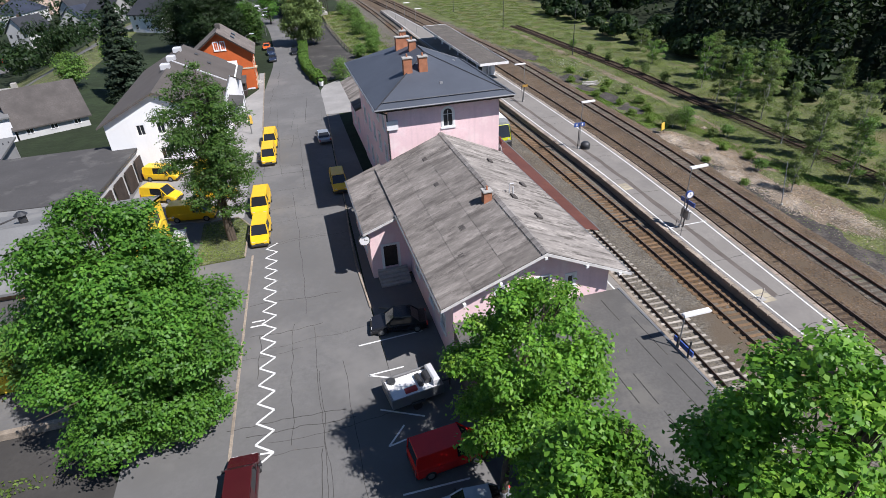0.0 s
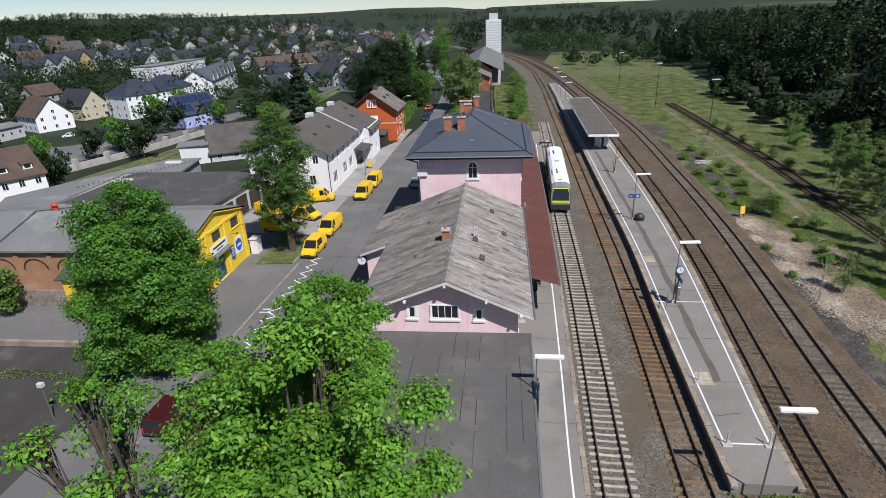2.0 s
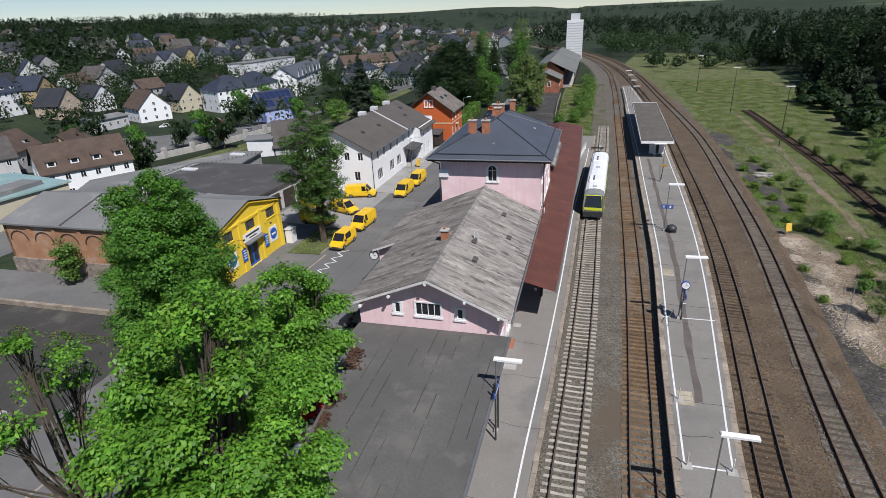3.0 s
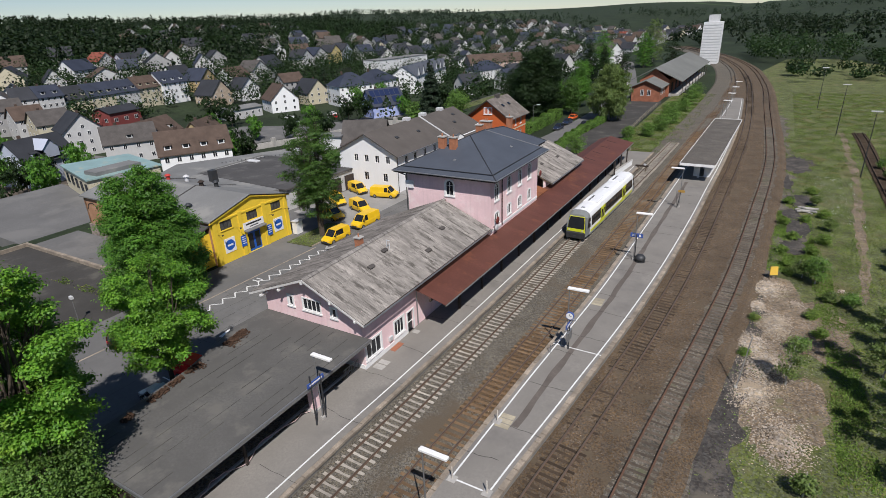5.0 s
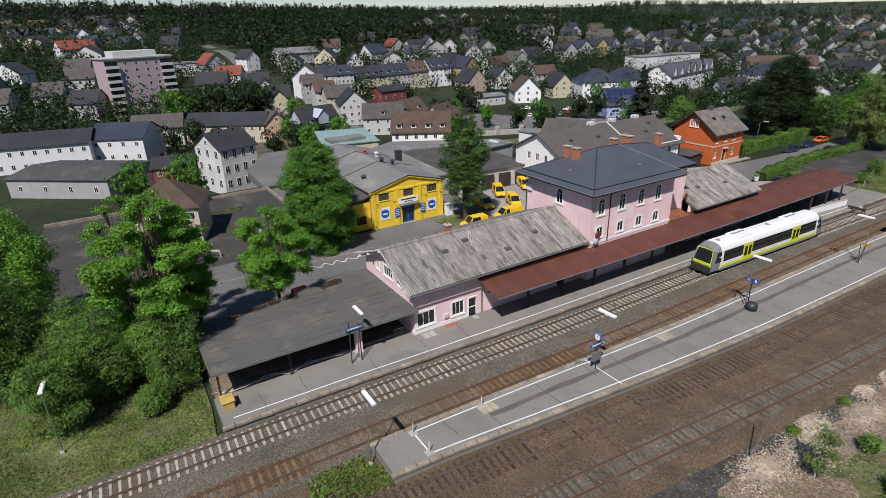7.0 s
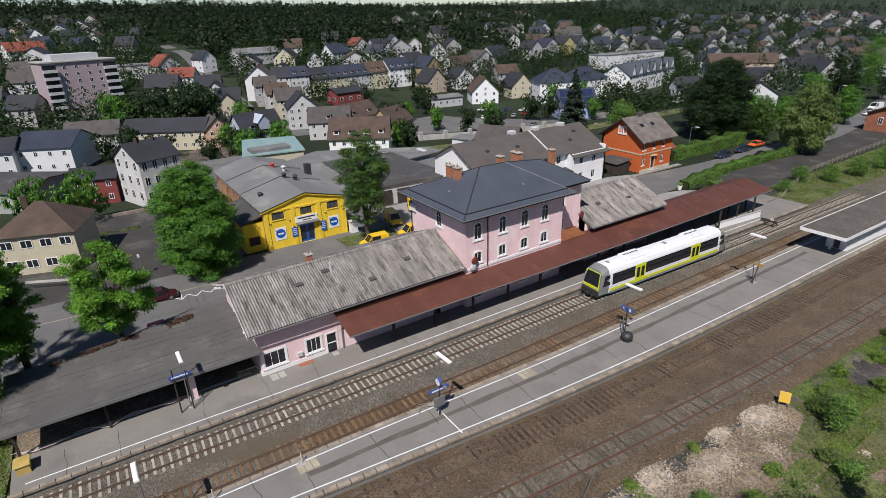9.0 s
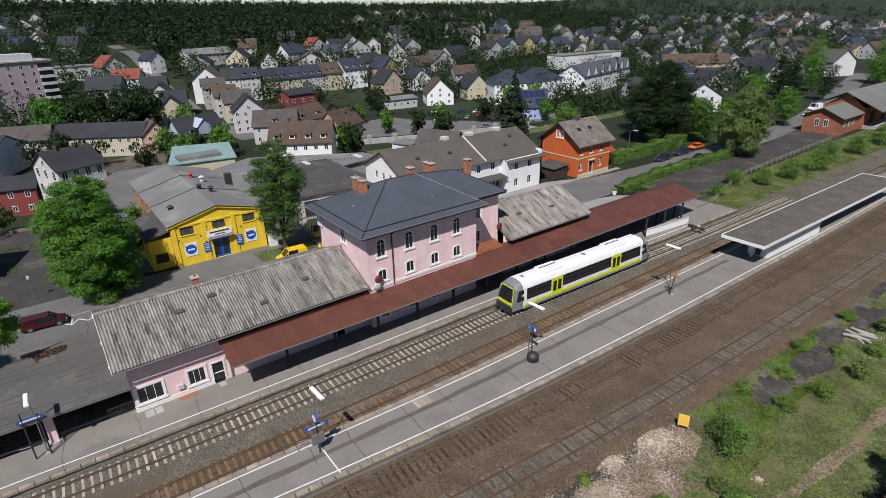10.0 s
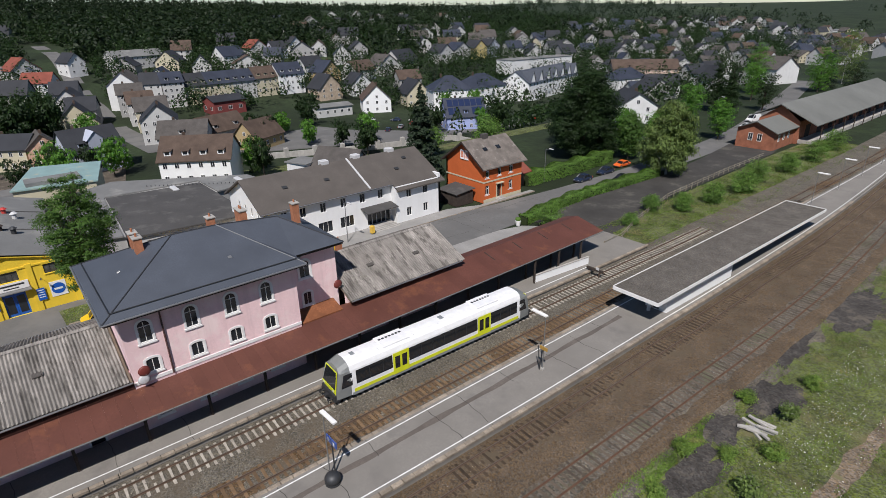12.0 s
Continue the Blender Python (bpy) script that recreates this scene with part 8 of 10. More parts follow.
for k in range(7):
    gu = Vector((-15.0, 59.0, 0)).normalized()
    gn = Vector((-gu.y, gu.x, 0))
    g0 = Vector((-138.5, 233.0, gz(-151, 260))) + gu * (4.4 + 8.7 * k) - gn * 0.05
    up = lambda a, b, z: g0 + gu * a + gn * b + Vector((0, 0, z))
    gb = part("gable", Shape().add([up(-2.6, 0, 9.2), up(2.6, 0, 9.2), up(0, 0, 14.2)], [(0, 1, 2)]), [WHITE], row)
    part("gable_roof", Shape().add([up(-3.0, -0.3, 9.0), up(0, -0.3, 14.5), up(0, 7.4, 14.5), up(-3.0, 0.3, 9.0)], [(0, 1, 2, 3)]).add([up(3.0, -0.3, 9.0), up(3.0, 0.3, 9.0), up(0, 7.4, 14.5), up(0, -0.3, 14.5)], [(0, 1, 2, 3)]), [SLATE], gb)
lilac = house((-111.4, 156.4), (-104.4, 170.2), 10.8, 5.4, 11.5, LILAC, SLATE_BLUE, "blue rendered house with solar panels on the roof", floors=2, cols=4, dormers=1)
for k in range(6):
    for j in range(2):
        u = Vector((7.0, 13.8, 0)).normalized()
        n = Vector((-u.y, u.x, 0))
        o = Vector((-111.4, 156.4, gz(-113.0, 166.0)))
        c = lambda a, b: o + u * a + n * b + Vector((0, 0, 5.4 + (11.5 - 5.4) * b / 5.40 + 0.16))
        a0, b0 = 0.9 + k * 2.35, 0.4 + j * 2.4
        if k in (2, 3) and j == 0:
            continue
        part("solar_panel", Shape().slab(c(a0, b0), c(a0 + 2.1, b0), c(a0 + 2.1, b0 + 2.0), c(a0, b0 + 2.0), 0.06), [PANEL_BLUE], lilac)
house((-153.5, 327.0), (-126.0, 356.0), 14.0, 8.5, 13.6, mat("pinkish_render", (0.62, 0.46, 0.38), 0.9), TILE_BROWN, "pinkish three-storey apartment row", floors=3, cols=10, dormers=2)
house((-130.5, 299.0), (-126.0, 321.0), 14.0, 6.2, 11.4, WHITE_SHADED, SLATE_BLUE, "white house with a hipped blue-grey roof", hip=True, floors=2, cols=6)
flat_block("flat_roofed_block", "long white flat-roofed block behind the hipped houses", [(-206, 292), (-203, 350), (-217, 351), (-220, 292)], -6.0, 3.2, WHITE_SHADED, FELT_GREY)
house((-282.2, 330.4), (-283.6, 345.0), 12.0, 8.0, 13.6, mat("sun_yellow_render", (0.62, 0.50, 0.22), 0.9), SLATE_DARK, "yellow gabled house in a row", across=True, cols=3)
house((-284.0, 347.4), (-285.4, 362.0), 12.0, 8.0, 13.6, GREYBLUE, SLATE_DARK, "pale blue gabled house in a row", across=True, cols=3)
house((-280.0, 308.0), (-281.8, 326.0), 12.0, 7.6, 13.2, PALE, SLATE_BLUE, "white gabled house in a row", across=True, cols=3)
house((-276.0, 290.0), (-278.6, 305.0), 12.0, 7.6, 13.2, PALE, SLATE_DARK, "white gabled house in a row", across=True, cols=3)
flat_block("factory_hall", "long white factory hall in the distance", [(-262, 985), (-242, 1150), (-282, 1155), (-302, 990)], -10.0, -2.0, WHITE_SHADED, FELT_GREY)
flat_block("factory_hall", "low white hall in the distance", [(-189, 826), (-160, 890), (-190, 905), (-220, 840)], -10.0, -3.5, WHITE_SHADED, FELT_GREY)
flat_block("factory_hall", "long white hall beyond the bend of the line", [(132, 446), (164, 444), (166, 462), (134, 464)], -1.5, 6.5, WHITE, FELT_GREY)
flat_block("factory_hall", "low pale hall beyond the town", [(-302, 534), (-304, 592), (-322, 592), (-320, 534)], -5.0, 3.0, PALE, FELT_GREY)
house((-48, 172), (-40, 182), 14, 5.5, 9.5, WHITE_SHADED, SLATE_DARK, "white house with a blank gable behind the trees", across=True, cols=2)
house((-52.8, 305.5), (-48.5, 320.0), 12, 7, 12.0, WHITE_SHADED, TILE_GREY, "white house beyond the birches", across=True, windows=False)
villa = house((-103.6, -3.0), (-92.6, 1.0), 10.0, 10.9, 14.4, mat("weathered_grey_render", (0.60, 0.59, 0.56), 0.9, 0.14, 0.3, 6.0, 0.1, streak=0.35), SLATE_DARK, "grey-white three-storey villa with a dark slate roof", across=True, floors=3, cols=3, chimneys=2, name="villa", group="", win=(1.1, 1.8), base=-9.3)
for f in range(3):
    for k in range(4):
        w = 10.0 * (k + 0.5) / 4
        part("window", town_window(1.0, 1.8), TRIM_WHITE, villa, at=Matrix.Translation((-92.6 - 0.342 * w, 1.0 + 0.94 * w, -9.3 + f * 3.6 + 1.3)) @ Matrix.Rotation(radians(20 + 90), 4, "Z"))
house((-156.8, -57.3), (-149.6, -26.2), 16.7, 7.8, 10.8, WHITE_SHADED, SLATE_DARK, "white modern block with a blue-grey roof and ribbon windows", floors=2, cols=10, chimneys=0)
house((-153.9, -26.2), (-146.7, -11.8), 16.8, 7.8, 11.4, WHITE_SHADED, SLATE_BLUE, "white block with a stair tower", floors=2, cols=4, chimneys=0)
house((-124.5, -45.4), (-107.6, -23.8), 19.2, 5.1, 6.3, GREYWALL, FELT, "low grey flat-roofed workshop", floors=1, cols=4, chimneys=0)
house((-40.4, -22.0), (-37.3, -12.9), 9.0, 5.8, 9.2, CREAM, TILE_BROWN, "cream house with a dark brown hipped roof", hip=True, floors=2, cols=4, base=STREET, chimneys=1, win=(1.3, 1.0), group="")
house((-106.0, -13.6), (-103.2, -4.0), 9, 6.6, 8.6, REDWALL, SLATE_DARK, "dark red extension beside the villa", floors=2, cols=3, group="")
house((-322.8, 87.0), (-331.0, 116.5), 12.0, 6.4, 9.6, PALE, FELT_GREY, "long pale apartment block", floors=2, cols=10)
house((-304.5, 37.5), (-308.5, 50.5), 12.0, 7.0, 12.6, PALE, TILE_RED, "gabled house with a bright red tiled roof", across=True, floors=2, cols=4)
house((-316.0, 63.4), (-319.5, 72.4), 11.0, 7.0, 11.6, WHITE_SHADED, SLATE_DARK, "white house beside the climbing street", across=True, floors=2, cols=2)
house((-311.3, 145.3), (-316.4, 161.0), 12.0, 6.5, 11.8, WHITE_SHADED, SLATE_BLUE, "white house with a blue roof", floors=2, cols=4)
house((-331.8, 171.5), (-334.0, 184.0), 11.0, 6.5, 11.4, PALE, TILE_RED, "house with a red tiled roof", across=True, floors=2, cols=3)
house((-329.0, 186.0), (-330.2, 196.5), 10.5, 6.0, 10.6, GREYBLUE, SLATE_DARK, "blue-grey house with a dark roof", floors=2, cols=3)
house((-335.7, 201.1), (-338.6, 213.0), 10.5, 6.5, 11.6, WHITE_SHADED, SLATE_DARK, "white gabled house on the hillside", across=True, floors=2, cols=3)
house((-374.8, -31.0), (-381.9, -11.7), 12.9, 7.0, 11.8, WHITE_SHADED, TILE_RED, "white house with a bright red roof", floors=2, cols=6)
flat_block("flat_roofed_block", "beige flat-roofed block beside the tower", [(-313.0, 16.7), (-314.5, 36.0), (-330, 36), (-329, 16)], -4.0, 9.5, PALE, FELT_GREY)
flat_block("flat_roofed_block", "white flat-roofed apartment block on the hill", [(-543, -38), (-551, -11), (-566, -14), (-558, -42)], 14.0, 30.0, PALE, FELT_GREY)
flat_block("flat_roofed_block", "white flat-roofed apartment block on the hill", [(-545, 5), (-556, 56), (-570, 54), (-560, 2)], 14.0, 28.0, PALE, FELT_GREY)


def apartment_tower():
    x, y = -236.5, -1.0
    z = gz(x, y) + 1.0
    ob = thing("apartment_tower", (x, y, z), "rose-grey apartment tower with stacked balconies", "apartment block", "town houses")
    m = Matrix.Translation((x, y, 0)) @ Matrix.Rotation(radians(106), 4, "Z")
    s = Shape().box(-14, 14, 0, 14, z - 4, z + 22).turned(m)
    part("wall", s, [ROSE], ob)
    part("roof", Shape().box(-14.5, 14.5, -0.5, 14.5, z + 22, z + 22.5).turned(m), [CONCRETE], ob)
    part("penthouse", Shape().box(-9, 9, 3, 12, z + 22.5, z + 25).turned(m), [DISH], ob)
    for f in range(8):
        for a in (-11.5, 11.5):
            b = part("balcony", Shape().box(a - 2.6, a + 2.6, -1.4, 0, z - 2 + f * 2.9, z - 0.9 + f * 2.9).turned(m), [DISH], ob)
            part("recess", Shape().box(a - 2.5, a + 2.5, -0.06, 0, z - 0.9 + f * 2.9, z + 0.8 + f * 2.9).turned(m), [GLASS], b)
        for a in (-6, -1.5, 3, 7):
            part("window", town_window(1.1, 1.4), TRIM_WHITE, ob, at=m @ Matrix.Translation((a, 0, z - 0.9 + f * 2.9)))


apartment_tower()


def wooded(x, y):
    """The wood that comes down the hill above the terrace."""
    return x < -345 and 76 < y < 215 + 0.55 * (-345 - x) + 18 * math.sin(x * 0.03)


def scatter_town():
    """Houses further off, in loose rows on the slope; their small windows are too many to pick apart."""
    rng = random.Random(21)
    taken = [(o.matrix_basis.translation.x, o.matrix_basis.translation.y) for o in scene.objects if o.get("group") == "town houses"]
    walls = [PALE, PALE, CREAM, GREYWALL, WHITE_SHADED, GREYWALL, PALE, PALE, GREYWALL, PALE]
    roofs = [SLATE_DARK, SLATE_BLUE, TILE_BROWN, TILE_GREY, SLATE_DARK, SLATE_BLUE, TILE_BROWN, SLATE_DARK, TILE_GREY, SLATE_DARK, SLATE_DARK, TILE_RED]
    words = ["dark-roofed", "slate-roofed", "brown-roofed", "grey-roofed", "dark-roofed", "grey-roofed", "brown-roofed", "slate-roofed", "grey-roofed", "dark-roofed", "slate-roofed", "red-roofed"]
    count = 0
    tries = 0
    while count < 290 and tries < 9000:
        tries += 1
        r = rng.uniform(0, 1)
        if r < 0.62:
            x, y = -205 - 430 * rng.uniform(0, 1) ** 1.25, rng.uniform(-80, 560)
        else:
            x, y = rng.uniform(-420, -70), 230 + 800 * rng.uniform(0, 1) ** 1.3
        if any((x - a) ** 2 + (y - b) ** 2 < (20 if x < -260 or y > 240 else 25) ** 2 for a, b in taken):
            continue
        if wooded(x, y) and rng.random() < 0.93:
            continue
        if abs(y - town_way(x)) < 16 or (x > -232 and y < 200) or (x > -300 and 225 < y < 372 and x < -110):
            continue
        if x < -330 and noise.noise(Vector((x * 0.006, y * 0.006, 3.3))) > 0.22:
            continue
        taken.append((x, y))
        L, D = rng.uniform(10, 17), rng.uniform(9, 13)
        a = math.radians(rng.choice([62, 66, 70, 150, 64, 58, 75]) + rng.uniform(-8, 8))
        c, d = math.cos(a) * L / 2, math.sin(a) * L / 2
        e = rng.uniform(4.8, 7.2)
        k = rng.randrange(11) if rng.random() < 0.985 else 11
        p, q = (x - c, y - d), (x + c, y + d)
        across = rng.random() < 0.45
        ob = house(p, q, D, e, e + rng.uniform(4, 6.0), walls[rng.randrange(10)], roofs[k], words[k] + " gabled house on the town's hillside", across=across, windows=False, chimneys=int(rng.random() < 0.4))
        u = Vector((math.cos(a), math.sin(a), 0))
        n = Vector((-u.y, u.x, 0))
        z0 = gz(x + n.x * D / 2, y + n.y * D / 2)
        s = Shape()
        cols = max(2, int(L / 3.2))
        for f in range(2):
            for i in range(cols):
                o = Vector((*p, z0)) + u * (L * (i + 0.5) / cols) - n * 0.03 + Vector((0, 0, e * (0.18 + 0.45 * f)))
                s.add([o - u * 0.5, o + u * 0.5, o + u * 0.5 + Vector((0, 0, 1.25)), o - u * 0.5 + Vector((0, 0, 1.25))], [(0, 1, 2, 3)])
            for i in range(3):
                o = Vector((*p, z0)) + n * (D * (i + 0.5) / 3) - u * 0.03 + Vector((0, 0, e * (0.18 + 0.45 * f)))
                s.add([o - n * 0.5, o + n * 0.5, o + n * 0.5 + Vector((0, 0, 1.25)), o - n * 0.5 + Vector((0, 0, 1.25))], [(3, 2, 1, 0)])
        tagged(part("window_panes", s, [GLASS], ob), kind="stuff")
        count += 1


scatter_town()

# ---------------------------------------------------------------- trees and plants
def leaves_mesh(name, centres, normals, size, material, rng, droop=0.0):
    """One mesh of many small leaf blades: kite-shaped, folded along the middle."""
    n = len(centres)
    sz = size * rng.uniform(0.65, 1.35, (n, 1))
    nr = normals + rng.normal(0, 0.45, (n, 3))
    nr /= np.linalg.norm(nr, axis=1, keepdims=True) + 1e-9
    a = np.cross(nr, rng.normal(0, 1, (n, 3)))
    a /= np.linalg.norm(a, axis=1, keepdims=True) + 1e-9
    b = np.cross(nr, a)
    a[:, 2] -= droop
    p0, p2 = centres - a * sz * 0.5, centres + a * sz * 0.78
    p1, p3 = centres - a * sz * 0.08 + b * sz * 0.40 + nr * sz * 0.14, centres - a * sz * 0.08 - b * sz * 0.40 + nr * sz * 0.14
    v = np.stack([p0, p1, p2, p3], 1).reshape(-1, 3).astype(np.float32)
    me = bpy.data.meshes.new(name)
    me.vertices.add(4 * n)
    me.vertices.foreach_set("co", v.ravel())
    me.loops.add(4 * n)
    me.loops.foreach_set("vertex_index", np.arange(4 * n, dtype=np.int32))
    me.polygons.add(n)
    me.polygons.foreach_set("loop_start", np.arange(0, 4 * n, 4, dtype=np.int32))
    me.materials.append(material)
    me.update(calc_edges=True)
    me.validate()
    return me


def crown_points(rng, lobes, count, hollow=0.55, clump=0.35, per=11):
    """Leaf places in clumps on and under the skin of overlapping lobes (x, y, z, rx, ry, rz), with their outward ways."""
    w = np.array([l[3] * l[4] + l[4] * l[5] for l in lobes])
    k = rng.choice(len(lobes), max(1, count // per), p=w / w.sum())
    lb = np.array(lobes)[k]
    d = rng.normal(0, 1, (len(k), 3))
    d[:, 2] = d[:, 2] * 0.9 + 0.18
    d /= np.linalg.norm(d, axis=1, keepdims=True)
    r = 1 - (1 - hollow) * rng.uniform(0, 1, (len(k), 1)) ** 1.8
    c = lb[:, :3] + d * lb[:, 3:6] * r * rng.uniform(0.9, 1.1, (len(k), 1))
    c = np.repeat(c, per, 0) + rng.normal(0, clump, (len(k) * per, 3)) * np.array([1, 1, 0.42])
    nm = np.repeat(d, per, 0) * 0.8 + np.array([0, 0, 0.75])
    return c, nm


def tree(name, x, y, h, crown, leaf_m, label, count=6000, leaf=0.32, trunk=0.22, base=None, lobes=None, bark=None, group="", seed=1, clump=0.35, split=0.28, stems=1, hollow=0.55, droop=0.0, wide=1.0, lean=(0, 0), twigs=3, airy=False):
    """A tapered trunk with limbs, and a crown of many leaf clumps; crown = (radius, bottom height, shape)."""
    rng = np.random.RandomState(seed)
    z = gz(x, y) if base is None else base
    ob = thing(name, (x, y, z), label, "weeds" if name == "weed_clump" else ("shrub" if name == "bush" else "tree"), group)
    rad, low, shape = crown
    if lobes is None:
        lobes = []
        m = 10 if count < 3000 else (24 if count < 12000 else (62 if airy else 46))
        for i in range(m):
            t = (i + 0.5) / m
            zz = low + (h - low) * t
            if shape == "cone":
                rr = rad * (1.06 - t) ** 0.7 * min(1.0, 0.6 + 2.2 * t)
            elif shape == "dome":
                rr = rad * math.sqrt(max(0.05, 1 - max(0.0, (t - 0.3) / 0.7) ** 2.2)) * min(1.0, 0.74 + 0.9 * t)
            elif shape == "round":
                rr = rad * math.sqrt(max(0.06, 1 - (2 * t - 1) ** 2))
            else:
                rr = rad * max(0.2, math.sin(math.pi * min(1, t * 0.86 + 0.10))) ** 0.7
            a = 2.4 * i + rng.uniform(-0.5, 0.5)
            s = max(0.35, rr * (rng.uniform(0.40, 0.55) if m < 40 else rng.uniform(0.26, 0.40)))
            off = max(0.0, rr - s) * rng.uniform(0.45, 1.08)
            if airy:
                s = max(0.42, rr * rng.uniform(0.13, 0.24))
                off = rr * rng.uniform(0.3, 0.92)
            lobes.append((off * math.cos(a) * wide, off * math.sin(a), zz, s, s, s * rng.uniform(0.55, 0.8)))
    lobes = [(l[0] + lean[0] * l[2] / h, l[1] + lean[1] * l[2] / h, *l[2:]) for l in lobes]
    c, nm = crown_points(rng, lobes, count, hollow, clump)
    c = c + np.array([x, y, z])
    part("crown", leaves_mesh("crown", c, nm, leaf, leaf_m, rng, droop), leaf_m, ob)
    s = Shape()
    for q in range(stems):
        bx, by = x + rng.uniform(-0.25, 0.25) * (stems > 1), y + rng.uniform(-0.25, 0.25) * (stems > 1)
        tx, ty = x + lean[0] + rng.uniform(-0.3, 0.3) * rad * 0.4 * (stems > 1), y + lean[1] + rng.uniform(-0.3, 0.3) * rad * 0.4 * (stems > 1)
        pts = [(bx, by, z - 0.3), (bx + (tx - bx) * 0.2 + rng.uniform(-.1, .1), by + (ty - by) * 0.2, z + h * split * 0.6), (bx + (tx - bx) * 0.5, by + (ty - by) * 0.5 + rng.uniform(-.15, .15), z + h * 0.5), (tx, ty, z + h * 0.9)]
        rr = [trunk * 1.35, trunk, trunk * 0.6, 0.03]
        for i in range(3):
            s.cyl(pts[i], pts[i + 1], rr[i], rr[i + 1], n=8)
        for l in lobes[:: max(1, len(lobes) // 12)]:
            f = rng.uniform(split, 0.6)
            k = 1 if f < 0.5 else 2
            st = Vector(pts[1]).lerp(Vector(pts[2]), max(0, min(1, (f - split * 0.6) / (0.5 - split * 0.6))))
            en = Vector((x + l[0], y + l[1], z + l[2]))
            mid = st.lerp(en, 0.5) + Vector((rng.uniform(-.3, .3), rng.uniform(-.3, .3), -0.06 * (en - st).length))
            s.cyl(st, mid, trunk * 0.42, trunk * 0.26, n=6)
            s.cyl(mid, en, trunk * 0.26, 0.02, n=5)
            for b in range(twigs):
                e2 = en + Vector((rng.normal(0, l[3] * 0.6), rng.normal(0, l[4] * 0.6), rng.normal(0.2, l[5] * 0.5)))
                s.cyl(mid.lerp(en, 0.35 + 0.6 * b / twigs), e2, trunk * 0.1, 0.012, n=4)
    part("trunk", s, [bark or BARK], ob)
    return ob


tree("maple_tree", -24.3, 1.2, 15.6, (6.4, 0.8, "dome"), LEAF_DENSE, "large dense dark-green tree beside the street", count=130000, leaf=0.17, trunk=0.34, base=STREET, seed=3, clump=0.24, stems=3, hollow=0.62)
tree("maple_tree", -6.4, -10.2, 13.6, (4.1, 4.4, "round"), LEAF_MAPLE, "light green young maple between street and shelter", count=46000, leaf=0.15, trunk=0.2, base=STREET, seed=5, clump=0.24, split=0.3, hollow=0.45, lean=(1.0, -0.2), twigs=6, airy=True)
tree("maple_tree", -3.1, -21.3, 17.8, (5.5, 5.0, "open"), LEAF_MAPLE, "tall open maple with bright green leaves", count=84000, leaf=0.15, trunk=0.3, base=STREET, seed=8, clump=0.25, stems=3, hollow=0.4, lean=(0.8, 0.2), twigs=7, airy=True)
tree("maple_tree", -6.9, -18.4, 14.6, (3.4, 4.0, "open"), LEAF_MAPLE, "leafy maple crowding against the taller one", count=32000, leaf=0.15, trunk=0.18, base=STREET, seed=25, clump=0.24, stems=2, hollow=0.4, twigs=6, airy=True)
tree("maple_tree", -8.4, -22.6, 16.6, (4.4, 6.0, "open"), LEAF_MAPLE, "thin maple with half-bare branches", count=8000, leaf=0.15, trunk=0.18, base=STREET, seed=21, clump=0.22, stems=3, hollow=0.3, twigs=16, airy=True)
tree("maple_tree", -19.0, -33.5, 14.0, (5.0, 2.5, "open"), LEAF_MAPLE, "maple with bright leaves at the end of the bank", count=34000, leaf=0.17, trunk=0.28, base=STREET, seed=12, clump=0.27, stems=2)
tree("lime_tree", -21.6, 24.5, 17.0, (4.7, 3.4, "open"), LEAF_LIME, "slender dark street tree in a small lawn by the vans", count=38000, leaf=0.16, trunk=0.16, base=STREET, seed=14, clump=0.22, stems=3, split=0.2, hollow=0.4)
tree("broadleaf_tree", -6.2, -34.0, 13.0, (4.8, 1.0, "dome"), LEAF_LIME, "dark green tree at the far end of the bank", count=42000, leaf=0.15, trunk=0.25, base=-0.8, seed=37, clump=0.25, stems=2)
for k, (x, y, h, r) in enumerate([(-0.6, -21.7, 8.6, 3.9), (-2.4, -27.0, 8.6, 4.0), (-5.4, -24.0, 7.4, 3.4), (-6.4, -29.0, 8.6, 3.8), (0.6, -30.6, 7.6, 3.2), (-10, -37, 8.0, 4.2), (2.4, -24.0, 2.6, 1.4)]):
    tree("bush", x, y, h, (r, 0.2, "round"), LEAF_BUSH, "dense green shrub on the bank beside the shelter", count=int(8000 * r), leaf=0.12, trunk=0.1, base=-0.8, seed=30 + k, clump=0.22, stems=3, group="bank shrubs")
tree("sapling", -33.8, 6.6, 6.0, (1.7, 1.0, "round"), LEAF_BUSH, "small tree against the old brick wall", count=2200, leaf=0.25, trunk=0.08, base=STREET, seed=41)
tree("sapling", -45.5, 8.6, 5.0, (1.8, 0.6, "round"), LEAF_BUSH, "small tree against the old brick wall", count=2200, leaf=0.25, trunk=0.08, base=STREET, seed=42)
